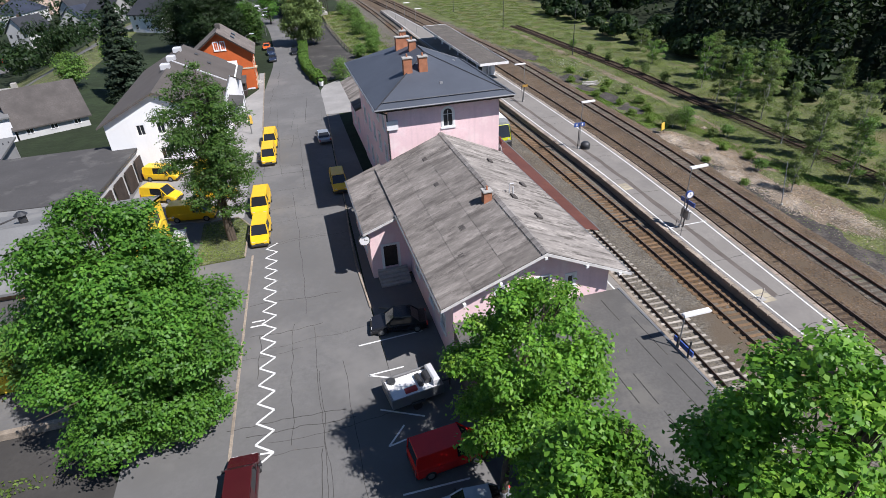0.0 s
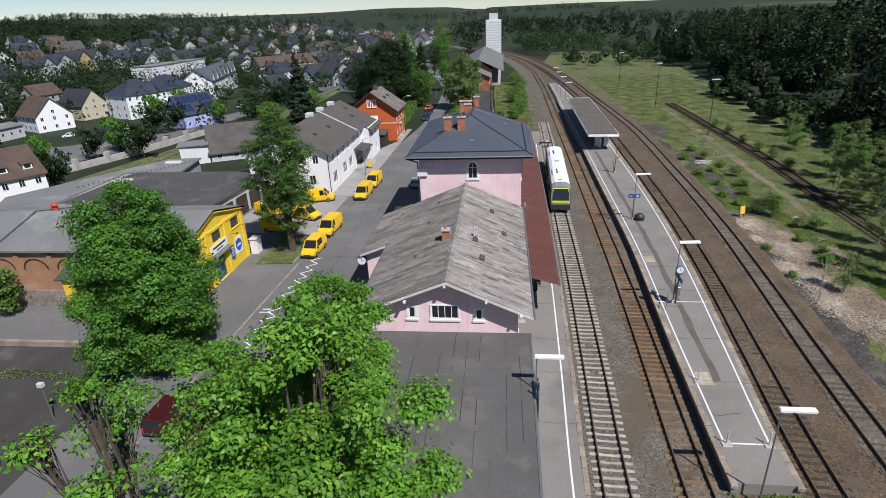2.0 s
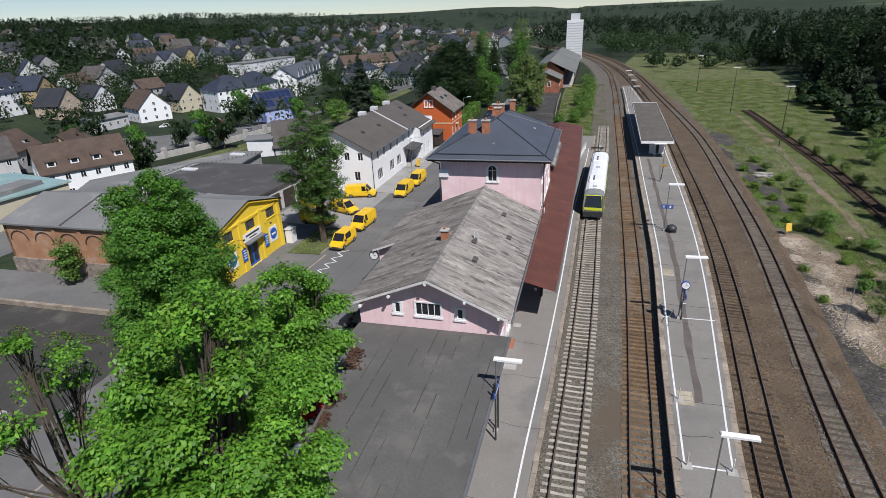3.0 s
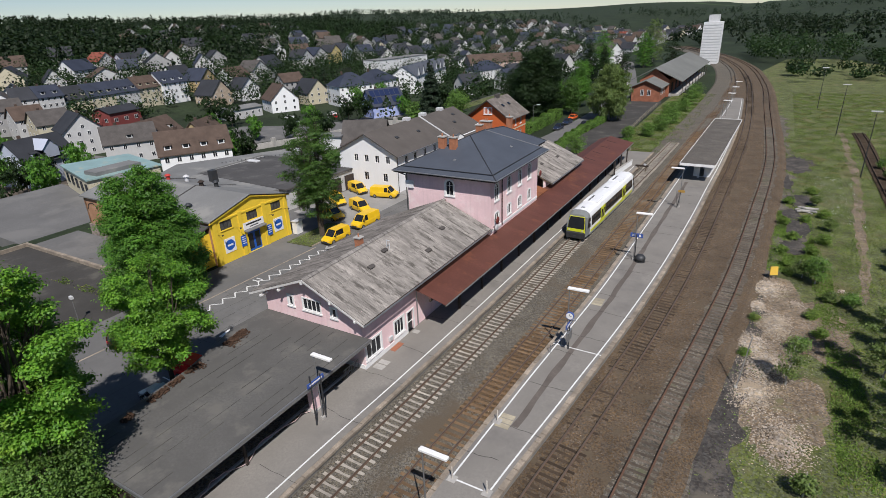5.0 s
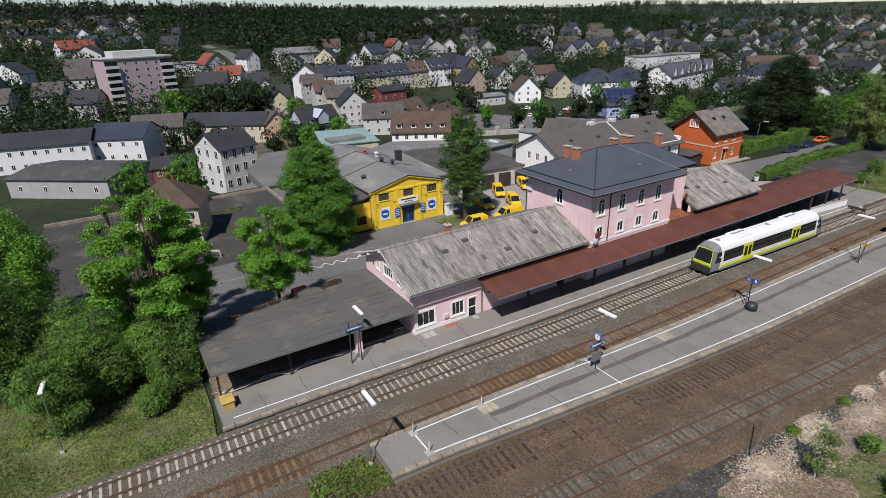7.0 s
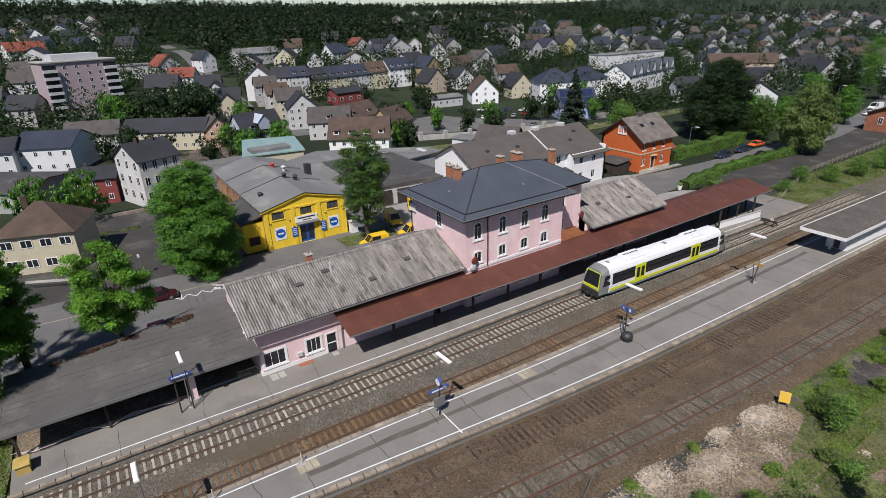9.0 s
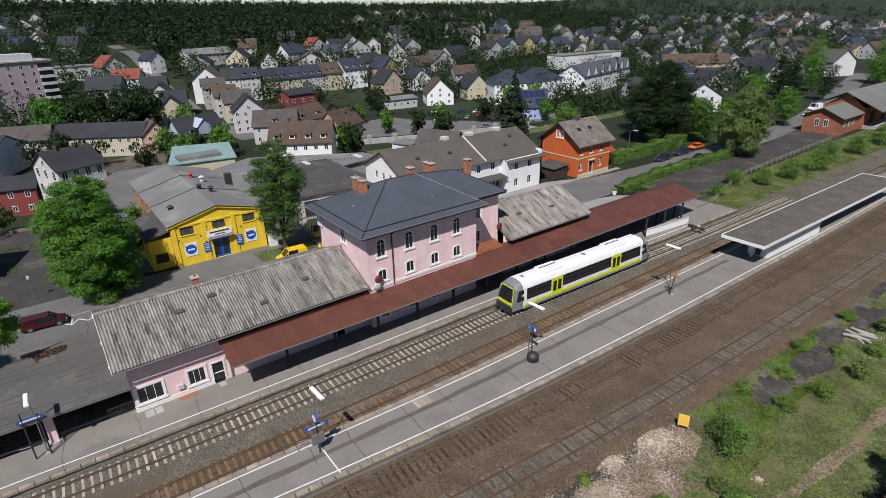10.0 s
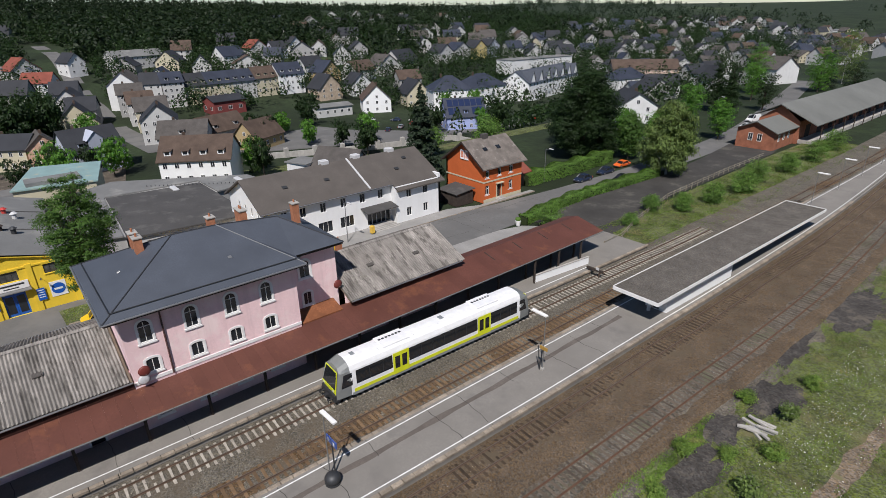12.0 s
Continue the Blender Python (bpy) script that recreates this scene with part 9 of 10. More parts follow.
# east of the line: birches and shrubs in the meadow
SAPS = [(55, 53, 8.5, 2.6), (51.5, 45, 8.5, 2.3), (53.5, 42.5, 8.5, 2.4), (50.6, 39.8, 8.5, 2.2), (54, 38, 9.0, 2.4), (51.5, 35.5, 8.0, 2.2), (58, 72, 4.5, 2.8), (46.4, 26.5, 8.0, 1.8), (43.3, 18.8, 8.0, 1.9), (43.6, 14.2, 7.5, 2.0), (43.0, 9.5, 4.8, 1.9), (46.5, 21.5, 8.0, 2.0), (45.5, 4.0, 6.0, 1.8), (47.5, 12.0, 8.0, 2.0),
        (36.6, 14.7, 4.2, 0.9), (39.3, 36.2, 3.0, 1.7), (38.0, 37.4, 2.0, 1.4), (40.4, 32.0, 1.0, 0.7), (42.2, 31.4, 1.5, 1.0), (50.7, 57.5, 2.2, 1.0), (51.1, 64, 2.3, 1.0), (51.0, 70, 2.0, 0.9), (51.0, 77, 2.0, 0.9), (51.2, 85, 2.2, 1.0), (51.2, 93, 2.0, 0.9), (41.5, 55, 1.6, 1.0), (40.2, 66, 1.5, 0.9), (37.6, 20.5, 1.3, 0.7), (37.5, 2.5, 1.4, 0.9), (58, 30, 9.0, 2.4), (60, 44, 9.0, 2.6), (61, 58, 8.0, 2.6), (63, 84, 4.5, 2.4), (65, 98, 5.0, 2.4), (53, 22, 8.5, 2.2), (52, 10, 8.0, 2.2)]
for k, (x, y, h, r) in enumerate(SAPS):
    tree("birch_sapling", x, y, h, (r, 0.4 + 0.12 * h, "cone" if h > 5 and k % 2 else "round"), LEAF_BIRCH if k % 3 else LEAF_BUSH, "young birch in the meadow beside the line" if h > 4 else "low shrub in the meadow beside the line", count=int(1500 * r * max(1.0, h / 5)), leaf=0.14, trunk=0.06, base=-0.85, seed=60 + k, clump=0.22, bark=BARK_PALE, group="meadow saplings", hollow=0.3, airy=h > 4)
# north of the station
NORTH = [(-7.4, 130, 15.5, 6.2, "dome", LEAF_BIRCH, "weeping birch with drooping pale branches", 26000), (-29.5, 130.5, 20.0, 9.6, "dome", LEAF_DARK, "very large dark tree behind the hedge", 60000), (-36, 140, 14, 6.2, "dome", LEAF_DARK, "broad dark tree behind the hedge", 14000), (-20.5, 136, 11.0, 3.6, "dome", LEAF_LIME, "dark tree beside the large one", 9000), (-30.2, 209, 17, 4.6, "cone", LEAF_DARK, "tall dark tree beyond the goods yard", 9000), (-38, 216, 18, 5.0, "cone", LEAF_DARK, "tall dark tree beyond the goods yard", 9000), (-46.8, 268, 20, 7.0, "dome", LEAF_DENSE, "tall green tree beyond the goods shed", 9000), (-30.7, 292, 18, 7.0, "dome", LEAF_DENSE, "tall green tree beyond the goods shed", 9000), (-33, 330, 24, 9.0, "dome", LEAF_BIRCH, "tall green tree beyond the goods shed", 9000),
         (-40, 138, 13, 6, "round", LEAF_DARK, "dark tree behind the orange house", 9000), (-22.5, 152, 9.0, 4.4, "round", LEAF_DENSE, "green tree by the street bend", 7000), (-30, 148, 9.5, 4.5, "round", LEAF_DENSE, "green tree by the street bend", 6000),
         (-50, 118, 9, 4.5, "round", LEAF_BUSH, "green tree near the riverside", 5000), (-56, 104, 7, 4, "round", LEAF_BUSH, "green tree near the riverside", 4000), (3.5, 106, 3.2, 1.7, "round", LEAF_BUSH, "shrub on the grass bank", 3300), (7, 110, 3.4, 2.0, "round", LEAF_BUSH, "shrub on the grass bank", 3300),
         (8.5, 118, 4.0, 2.4, "round", LEAF_BUSH, "shrub on the grass bank", 3960), (9.5, 128, 4.6, 3.0, "round", LEAF_BUSH, "shrub on the grass bank", 4840), (8, 138, 4.8, 3.2, "round", LEAF_BUSH, "shrub on the grass bank", 4840), (9.5, 150, 4.2, 3.0, "round", LEAF_BUSH, "shrub on the grass bank", 4400), (10, 164, 5, 3.5, "round", LEAF_BUSH, "shrub on the grass bank", 4400), (9, 180, 5, 3.6, "round", LEAF_BUSH, "shrub on the grass bank", 4400), (5, 97, 2.4, 1.4, "round", LEAF_BUSH, "shrub on the grass bank", 1980), (-3.2, 86.5, 4.4, 2.6, "round", LEAF_BUSH, "bushy tree at the end of the hedge", 3500),
         (-16, 172, 11, 4.2, "round", LEAF_DENSE, "green tree at the street bend", 4500), (-34, 190, 12, 5, "round", LEAF_DENSE, "green tree at the street bend", 5000), (-27, 228, 13, 5, "round", LEAF_DARK, "dark tree beyond the goods shed", 4000), (-14, 275, 14, 6, "round", LEAF_DARK, "dark tree beyond the goods shed", 4000), (-40, 250, 14, 5, "round", LEAF_DENSE, "tall tree beyond the goods shed", 4000)]
for k, (x, y, h, r, shp, m, lab, n) in enumerate(NORTH):
    tree("birch_tree" if m is LEAF_BIRCH else ("bush" if h < 5.2 else "broadleaf_tree"), x, y, h, (r, 1.6 if h > 5.2 else 0.2, shp), m, lab, count=n, leaf=0.30 if h > 6 else 0.17, trunk=0.2 if h > 6 else 0.07, base=None, seed=100 + k, clump=0.45 if h > 6 else 0.3, bark=BARK_PALE if m is LEAF_BIRCH else BARK, droop=0.8 if m is LEAF_BIRCH else 0.0)


def conifer(x, y, h, r, seed, label="tall blue-green spruce tree", name="spruce_tree", count=6000, group=""):
    rng = np.random.RandomState(seed)
    z = gz(x, y)
    ob = thing(name, (x, y, z), label, "tree", group)
    tiers = int(h * 1.6)
    cs, ns = [], []
    for i in range(tiers):
        t = (i + 0.5) / tiers
        zz = 1.0 + (h - 1.0) * t
        rr = r * (1 - t) ** 0.9 + 0.15
        m = max(10, int(count / tiers * 2 * (1 - t)))
        a = rng.uniform(0, 6.28, m)
        arms = rng.uniform(0, 6.28, 9)
        a = arms[rng.randint(0, 9, m)] + rng.normal(0, 0.14, m)
        q = rr * rng.uniform(0.25, 1.05, m)
        cs.append(np.stack([q * np.cos(a), q * np.sin(a), zz - 0.22 * q + rng.normal(0, 0.12, m)], 1))
        ns.append(np.stack([np.cos(a) * 0.5, np.sin(a) * 0.5, np.full(m, 0.9)], 1))
    c = np.concatenate(cs) + np.array([x, y, z])
    part("crown", leaves_mesh("crown", c, np.concatenate(ns), 0.42, LEAF_FIR_HAZE, rng, 0.25), LEAF_FIR_HAZE, ob)
    part("trunk", Shape().cyl((x, y, z - 0.3), (x, y, z + h * 0.97), 0.22, 0.03, n=8), [BARK], ob)


conifer(-42.5, 90.8, 19.6, 4.7, 5, count=16000)
conifer(-184.0, 209.6, 17, 4.5, 6, "dark spruce between houses", count=3000)
conifer(-30, 300, 18, 4.0, 7, "dark spruce beyond the goods shed", count=3000)


def town_trees():
    """Trees between the houses of the town, each a thing of its own."""
    rng = random.Random(77)
    spots = [(-120, 32), (-126, 24), (-130, 33), (-136, 41), (-141, 32), (-128, 45), (-104, 76), (-114.7, 112.6), (-113.8, 121.2), (-125.7, 104.8), (-117, 147), (-112, 152), (-134, 174), (-103, 166), (-128, 186), (-96, 186), (-70, 142), (-144, 12), (-152, 5), (-154, -2), (-139, 94), (-150, 106), (-159, 123), (-175, 129),
             (-187, 26), (-191, 17), (-196, 23), (-202, 33), (-192, 36), (-212, 10), (-207, 39), (-222, 26), (-194, 4), (-181, 47), (-60, -12), (-70, -20), (-98, 77), (-100, 113)]
    meshes = []
    for k in range(5):
        r = np.random.RandomState(200 + k)
        lobes = [(r.normal(0, 0.42), r.normal(0, 0.42), 0.30 + 0.58 * i / 10, 0.46, 0.46, 0.17) for i in range(11)]
        c, nm = crown_points(r, lobes, 2600, 0.6, 0.06)
        m = [LEAF_DENSE, LEAF_DARK, LEAF_DARK, LEAF_DENSE, LEAF_DARK][k]
        meshes.append(leaves_mesh("crown", c, nm, 0.075, m, r))
    tk = Shape().cyl((0, 0, -0.1), (0, 0, 0.75), 0.04, 0.015, n=6).mesh("trunk", [BARK])

    def put(x, y, h, w, k):
        z = gz(x, y)
        ob = tagged(new("town_tree"), "round green tree between the houses", "tree", "town trees")
        ob.matrix_basis = Matrix.Translation((x, y, z)) @ Matrix.Diagonal((w, w, h, 1))
        for nm, me in (("crown", meshes[k]), ("trunk", tk)):
            p = new(nm, me)
            p.parent = ob

    for x, y in spots:
        big = -215 < x < -155 and y < 45
        h = rng.uniform(8, 11) if not big else rng.uniform(13, 17)
        put(x, y, h, h * rng.uniform(0.42, 0.52), rng.randrange(3) if not big else rng.randrange(2, 5))


town_trees()


def forest(name, label, spots, material, seed, leaf=1.5, per=60):
    """A wood of many crowns, one mesh: nobody could count them."""
    rng = np.random.RandomState(seed)
    cs, ns = [], []
    for x, y, h, r, con in spots:
        z = gz(x, y)
        m = int(per * rng.uniform(0.8, 1.2))
        d = rng.normal(0, 1, (m, 3))
        d /= np.linalg.norm(d, axis=1, keepdims=True)
        if con:
            t = rng.uniform(0.1, 1, m)
            a = rng.uniform(0, 6.28, m)
            q = r * (1.02 - t)
            c = np.stack([q * np.cos(a), q * np.sin(a), h * t], 1)
            nn = np.stack([np.cos(a), np.sin(a), np.full(m, 0.6)], 1)
        else:
            c = d * np.array([r, r, h * 0.36]) * rng.uniform(0.75, 1.08, (m, 1)) + np.array([0, 0, h * 0.62])
            nn = d + np.array([0, 0, 0.5])
        cs.append(c + np.array([x, y, z]))
        ns.append(nn)
    ob = part(name, leaves_mesh(name, np.concatenate(cs), np.concatenate(ns), leaf, material, rng), material)
    tagged(ob, label, "forest", "", "stuff")


def woods():
    rng = random.Random(5)
    near, near2, far, hill, ridge, garden, garden2 = [], [], [], [], [], [], []
    for k in range(620):
        x, y = rng.uniform(60, 135), rng.uniform(-70, 340)
        foot = 73 + 0.075 * max(0.0, y - 90) + 4 * math.sin(y * 0.07)
        if x < foot:
            continue
        h = rng.uniform(8, 14) if x < foot + 8 else rng.uniform(14, 20)
        (near if rng.random() < 0.7 else near2).append((x, y, h, h * 0.26, rng.random() < 0.35))
    for k in range(90):
        y = rng.uniform(-60, 150)
        near2.append((66 + 0.06 * max(0.0, y - 60) + rng.uniform(-3, 7), y, rng.uniform(2.5, 6.5), rng.uniform(1.6, 2.8), False))
    for k in range(800):
        x, y = rng.uniform(125, 420), -60 + 400 * rng.uniform(0, 1) ** 1.2
        far.append((x, y, rng.uniform(15, 22), 4.2, rng.random() < 0.5))
    for k in range(70):
        x, y = rng.uniform(14, 66), rng.uniform(318, 420)
        if x > smooth_line(TRACK["d"], y) + 8:
            garden2.append((x, y, rng.uniform(8, 15), 4.6, False))
    for k in range(60):
        x, y = rng.uniform(34, 96), rng.uniform(225, 340)
        if x > smooth_line(TRACK["d"], y) + 12:
            (garden if k % 3 else garden2).append((x, y, rng.uniform(4, 9), rng.uniform(2.4, 4.0), False))
    for k in range(420):
        x, y = rng.uniform(-60, 520), rng.uniform(430, 1100)
        if 120 < x < 215 and y < 640:
            continue
        far.append((x, y, rng.uniform(9, 15), 5.0, rng.random() < 0.3))
    for k in range(4200):
        x, y = -300 - 1200 * rng.uniform(0, 1) ** 1.25, rng.uniform(-500, 900)
        w = noise.noise(Vector((x * 0.006, y * 0.006, 3.3)))
        if wooded(x, y):
            w += 0.9
        elif y < 76 and x < -420:
            w += 0.4
        if w < (-0.12 if x < -560 else 0.10):
            continue
        if y > 420 and rng.random() < 0.4:
            continue
        hill.append((x, y, rng.uniform(12, 20), 6.5, rng.random() < 0.4))
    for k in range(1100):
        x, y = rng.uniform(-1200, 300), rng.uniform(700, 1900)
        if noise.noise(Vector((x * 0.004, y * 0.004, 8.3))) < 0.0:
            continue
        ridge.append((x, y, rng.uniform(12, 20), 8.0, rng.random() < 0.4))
    for k in range(46):
        x, y = rng.uniform(-104, -44), rng.uniform(150, 300)
        garden.append((x, y, rng.uniform(6, 13), rng.uniform(3.0, 5.5), rng.random() < 0.25))
    for k in range(11):
        garden2.append((-96 + 2.2 * k + rng.uniform(-1, 1), 174 + 2.9 * k, rng.uniform(7, 9), 3.4, False))
    house_at = [(o.matrix_basis.translation.x, o.matrix_basis.translation.y) for o in scene.objects if o.get("group") == "town houses"]
    hx = np.array(house_at)
    for k in range(900):
        x, y = rng.uniform(-640, -345), rng.uniform(76, 420)
        if wooded(x, y):
            hill.append((x, y, rng.uniform(11, 17), 5.0, rng.random() < 0.25))
    for k in range(7600):
        x, y = -112 - 520 * rng.uniform(0, 1) ** 0.9, rng.uniform(-120, 800)
        if x > -205 and (y < 175 or rng.random() < 0.35):
            continue
        if np.min(np.abs(hx[:, 0] - x) + np.abs(hx[:, 1] - y)) < 9.5:
            continue
        if -460 < x and -16 < y - town_way(x) < 9:
            continue
        h = rng.uniform(5, 10) if rng.random() < 0.6 else rng.uniform(10, 16)
        (garden if rng.random() < 0.7 else garden2).append((x, y, h, h * rng.uniform(0.34, 0.5), rng.random() < 0.15))
    for k in range(26):
        garden.append((rng.uniform(-214, -178), rng.uniform(2, 40), rng.uniform(13, 18), 5.5, False))
    for k in range(30):
        garden.append((rng.uniform(-228, -180), rng.uniform(-60, 0), rng.uniform(9, 13), 4.6, False))
    forest("wood_edge", "dense dark wood on the bank east of the line", near, LEAF_WOOD_SHADED, 1, 0.85, 300)
    forest("wood_edge", "dense green wood on the bank east of the line", near2, LEAF_DARK, 2, 0.85, 300)
    forest("hill_forest", "dark mixed forest on the slope", far, LEAF_WOOD_SHADED, 3, 1.9, 60)
    forest("hill_forest", "dark forest on the hills above the town", hill, LEAF_WOOD_SHADED, 4, 2.1, 46)
    # Distance haze painted in: mixed ridge wood given the blue-green needle colour.
    forest("hill_forest", "far ridge forest with distance haze put into its blue-green", ridge, LEAF_FIR_HAZE, 7, 2.3, 46)
    forest("garden_trees", "dark green garden trees packed between the houses", garden, LEAF_DARK, 5, 0.9, 96)
    forest("garden_trees", "green garden trees and shrubs between the houses", garden2, LEAF_GARDEN, 6, 0.9, 96)


woods()


def hedge(name, label, line, w, h, material, seed, count, base=STREET):
    rng = np.random.RandomState(seed)
    pts = []
    nm = []
    seg = [(Vector(a), Vector(b)) for a, b in zip(line, line[1:])]
    tot = sum((b - a).length for a, b in seg)
    for a, b in seg:
        m = int(count * (b - a).length / tot)
        t = rng.uniform(0, 1, m)
        side = rng.uniform(-1, 1, m)
        up = rng.uniform(0, 1, m)
        edge = rng.uniform(0, 1, m) < 0.5
        up = np.where(edge, 1.0, up)
        side = np.where(edge, side, np.sign(side))
        n = Vector((-(b - a).y, (b - a).x)).normalized()
        wob = 1 + 0.12 * np.sin(t * (b - a).length * 0.9 + seed)
        cx = a.x + (b.x - a.x) * t + n.x * side * w / 2 * wob
        cy = a.y + (b.y - a.y) * t + n.y * side * w / 2 * wob
        cz = base + up * h * wob + rng.normal(0, 0.06, m)
        pts.append(np.stack([cx, cy, cz], 1))
        nm.append(np.stack([n.x * side, n.y * side, up * 0.9 + 0.1], 1))
    ob = thing(name, (line[0][0], line[0][1], base), label, "hedge")
    part("leaves", leaves_mesh("leaves", np.concatenate(pts), np.concatenate(nm), 0.24, material, rng), material, ob)
    core = Shape()
    for a, b in seg:
        n = Vector((-(b - a).y, (b - a).x)).normalized() * w * 0.38
        core.add([(*(a - n), base), (*(b - n), base), (*(b + n), base), (*(a + n), base), (*(a - n), base + h * 0.85), (*(b - n), base + h * 0.85), (*(b + n), base + h * 0.85), (*(a + n), base + h * 0.85)],
                 [(4, 5, 6, 7), (0, 1, 5, 4), (2, 3, 7, 6), (1, 2, 6, 5), (3, 0, 4, 7)])
    part("branchwork", core, [mat("hedge_core", (0.03, 0.045, 0.012), 0.9)], ob)


hedge("hedge", "clipped green hedge beside the street", [(-7.4, 84.5), (-9.0, 95), (-9.6, 106), (-8.4, 128)], 2.0, 1.5, LEAF_BUSH, 3, 15000)
hedge("hedge", "tall leafy hedge along the pavement", [(-22.4, 101.5), (-22.0, 116), (-22.6, 131)], 2.6, 2.6, LEAF_BUSH, 5, 14000)


BARE = [(37.3, 46.6, 1.6, 2.8), (37.9, 53.6, 1.5, 5.6), (38.4, 68.2, 1.8, 3.2), (38.0, 92, 2.2, 7.0), (37.0, 60.5, 1.1, 2.4), (36.6, 78, 1.0, 4.0), (45.0, 62, 0.5, 30)]


def grass_tufts(name, label, boxes, count, hgt, seed, material=LEAF_GRASS, base=-0.84):
    """Loose blades and herbs over a stretch of rough ground, denser in patches."""
    rng = np.random.RandomState(seed)
    out = []
    for x0, x1, y0, y1 in boxes:
        m = int(count * (x1 - x0) * (y1 - y0) / sum((b - a) * (d - c) for a, b, c, d in boxes))
        x, y = rng.uniform(x0, x1, m), rng.uniform(y0, y1, m)
        keep = np.sin(x * 1.3 + 2 * np.sin(y * 0.31)) + np.sin(y * 0.9 + 1.7 * np.sin(x * 0.5)) + rng.normal(0, 0.8, m) > -0.3
        for bx, by, rx, ry in BARE:
            keep &= ((x - bx) / rx) ** 2 + ((y - by) / ry) ** 2 > 0.9
        out.append(np.stack([x[keep], y[keep]], 1))
    xy = np.concatenate(out)
    n = len(xy)
    h = hgt * rng.uniform(0.4, 1.5, n)
    c = np.stack([xy[:, 0], xy[:, 1], base + h * 0.4], 1)
    nm = rng.normal(0, 0.7, (n, 3)) * np.array([1, 1, 0.2]) + np.array([0, 0, 0.75])
    me = leaves_mesh(name, c, nm, hgt * 0.8, material, rng)
    tagged(part(name, me, material), label, "grass", "", "stuff")


grass_tufts("meadow_grass", "rough grass and herbs on the meadow strip", [(39.2, 64, -20, 120), (36.0, 39.2, 62, 120), (38, 72, 120, 200)], 330000, 0.13, 4)
grass_tufts("meadow_weeds", "bright green weeds in clumps beside the bare ground", [(34.6, 37.0, 38, 62), (35.8, 39.6, 40, 60), (39.0, 41.0, 28, 40), (39.6, 42.0, -20, 28)], 60000, 0.14, 14, LEAF_WEED)
grass_tufts("meadow_flowers", "small white flowers scattered in the meadow", [(40.5, 46, 58, 84)], 1500, 0.10, 16, PETALS, -0.72)
grass_tufts("path_weeds", "sparse weeds along the cinder path", [(31.2, 34.4, -20, 38)], 1800, 0.12, 15, LEAF_WEED)
for k, (wx, wy, wr) in enumerate(((36.6, 40.5, 0.9), (36.0, 44.6, 0.8), (37.2, 50.0, 0.9), (36.2, 55.6, 1.0), (39.2, 45.2, 1.1), (40.6, 49.5, 1.3), (38.8, 57.8, 0.9), (36.8, 66.0, 1.0), (38.6, 27.6, 0.8), (39.2, 24.0, 0.8), (36.9, 37.6, 0.6), (33.4, 18.0, 0.5), (33.9, 25.0, 0.45), (41.2, 60.5, 1.2), (40.0, 72.5, 1.2))):
    tree("weed_clump", wx, wy, 0.75 * wr + 0.2, (wr, 0.05, "round"), LEAF_WEED, "bright green clump of tall weeds beside bare ground", count=int(1600 * wr), leaf=0.11, trunk=0.02, base=-0.83, seed=300 + k, clump=0.16, group="weed clumps", hollow=0.2, twigs=1)
grass_tufts("bank_grass", "grass and weeds on the bank at the platform's end", [(-9.6, 8.2, -50, -20)], 42000, 0.16, 5, base=-0.78)
grass_tufts("verge_grass", "tall grass beside the goods yard", [(2, 15, 92, 190)], 40000, 0.20, 6, base=-0.72)
grass_tufts("platform_weeds", "weeds growing at the end of the island platform", [(17, 21, -16, -10.6)], 2600, 0.26, 7, base=-0.6)
grass_tufts("lawn_grass", "small unmown lawn round the street tree", [(-24.5, -20.6, 21, 29)], 7000, 0.16, 8, base=STREET)
grass_tufts("crack_weeds", "weeds in the joints of the car park", [(-44, -28, -1.8, -0.6), (-52, -50, -20, -4), (-46, -38, -9, -8)], 2600, 0.2, 9, base=STREET)

# ---------------------------------------------------------------- street and platform fittings
lawn = structure("lawn_kerb", Shape().prism([(-24.8, 20.6), (-20.4, 20.8), (-20.1, 27.5), (-21.2, 29.6), (-24.8, 29.4)], STREET, STREET + 0.10), [GRASS], "small kerbed lawn round the street tree", "lawn")


def zigzag():
    pts = []
    y = 22.6
    k = 0
    while y > -4.2:
        pts.append(((-17.35 if k % 2 == 0 else -18.45) - 0.032 * (22 - y), y))
        y -= 0.86
        k += 1
    s = Shape()
    w = 0.07
    for (ax, ay), (bx, by) in zip(pts, pts[1:]):
        d = Vector((bx - ax, by - ay)).normalized()
        n = Vector((-d.y, d.x)) * w
        z = STREET + 0.0045
        s.add([(ax + n.x, ay + n.y, z), (ax - n.x, ay - n.y, z), (bx - n.x, by - n.y, z), (bx + n.x, by + n.y, z)], [(3, 2, 1, 0)])
    ob = structure("zigzag_marking", s, [PAINT_WHITE], "white zigzag bus-stop marking on the asphalt", "road marking")


zigzag()


def stripe(a, b, w=0.12, z=STREET + 0.005, name="road_marking", label="white painted line on the asphalt"):
    a, b = Vector(a), Vector(b)
    d = (b - a).normalized()
    n = Vector((-d.y, d.x)) * w / 2
    structure(name, Shape().add([(*(a + n), z), (*(a - n), z), (*(b - n), z), (*(b + n), z)], [(3, 2, 1, 0)]), [PAINT_WHITE], label, "road marking")


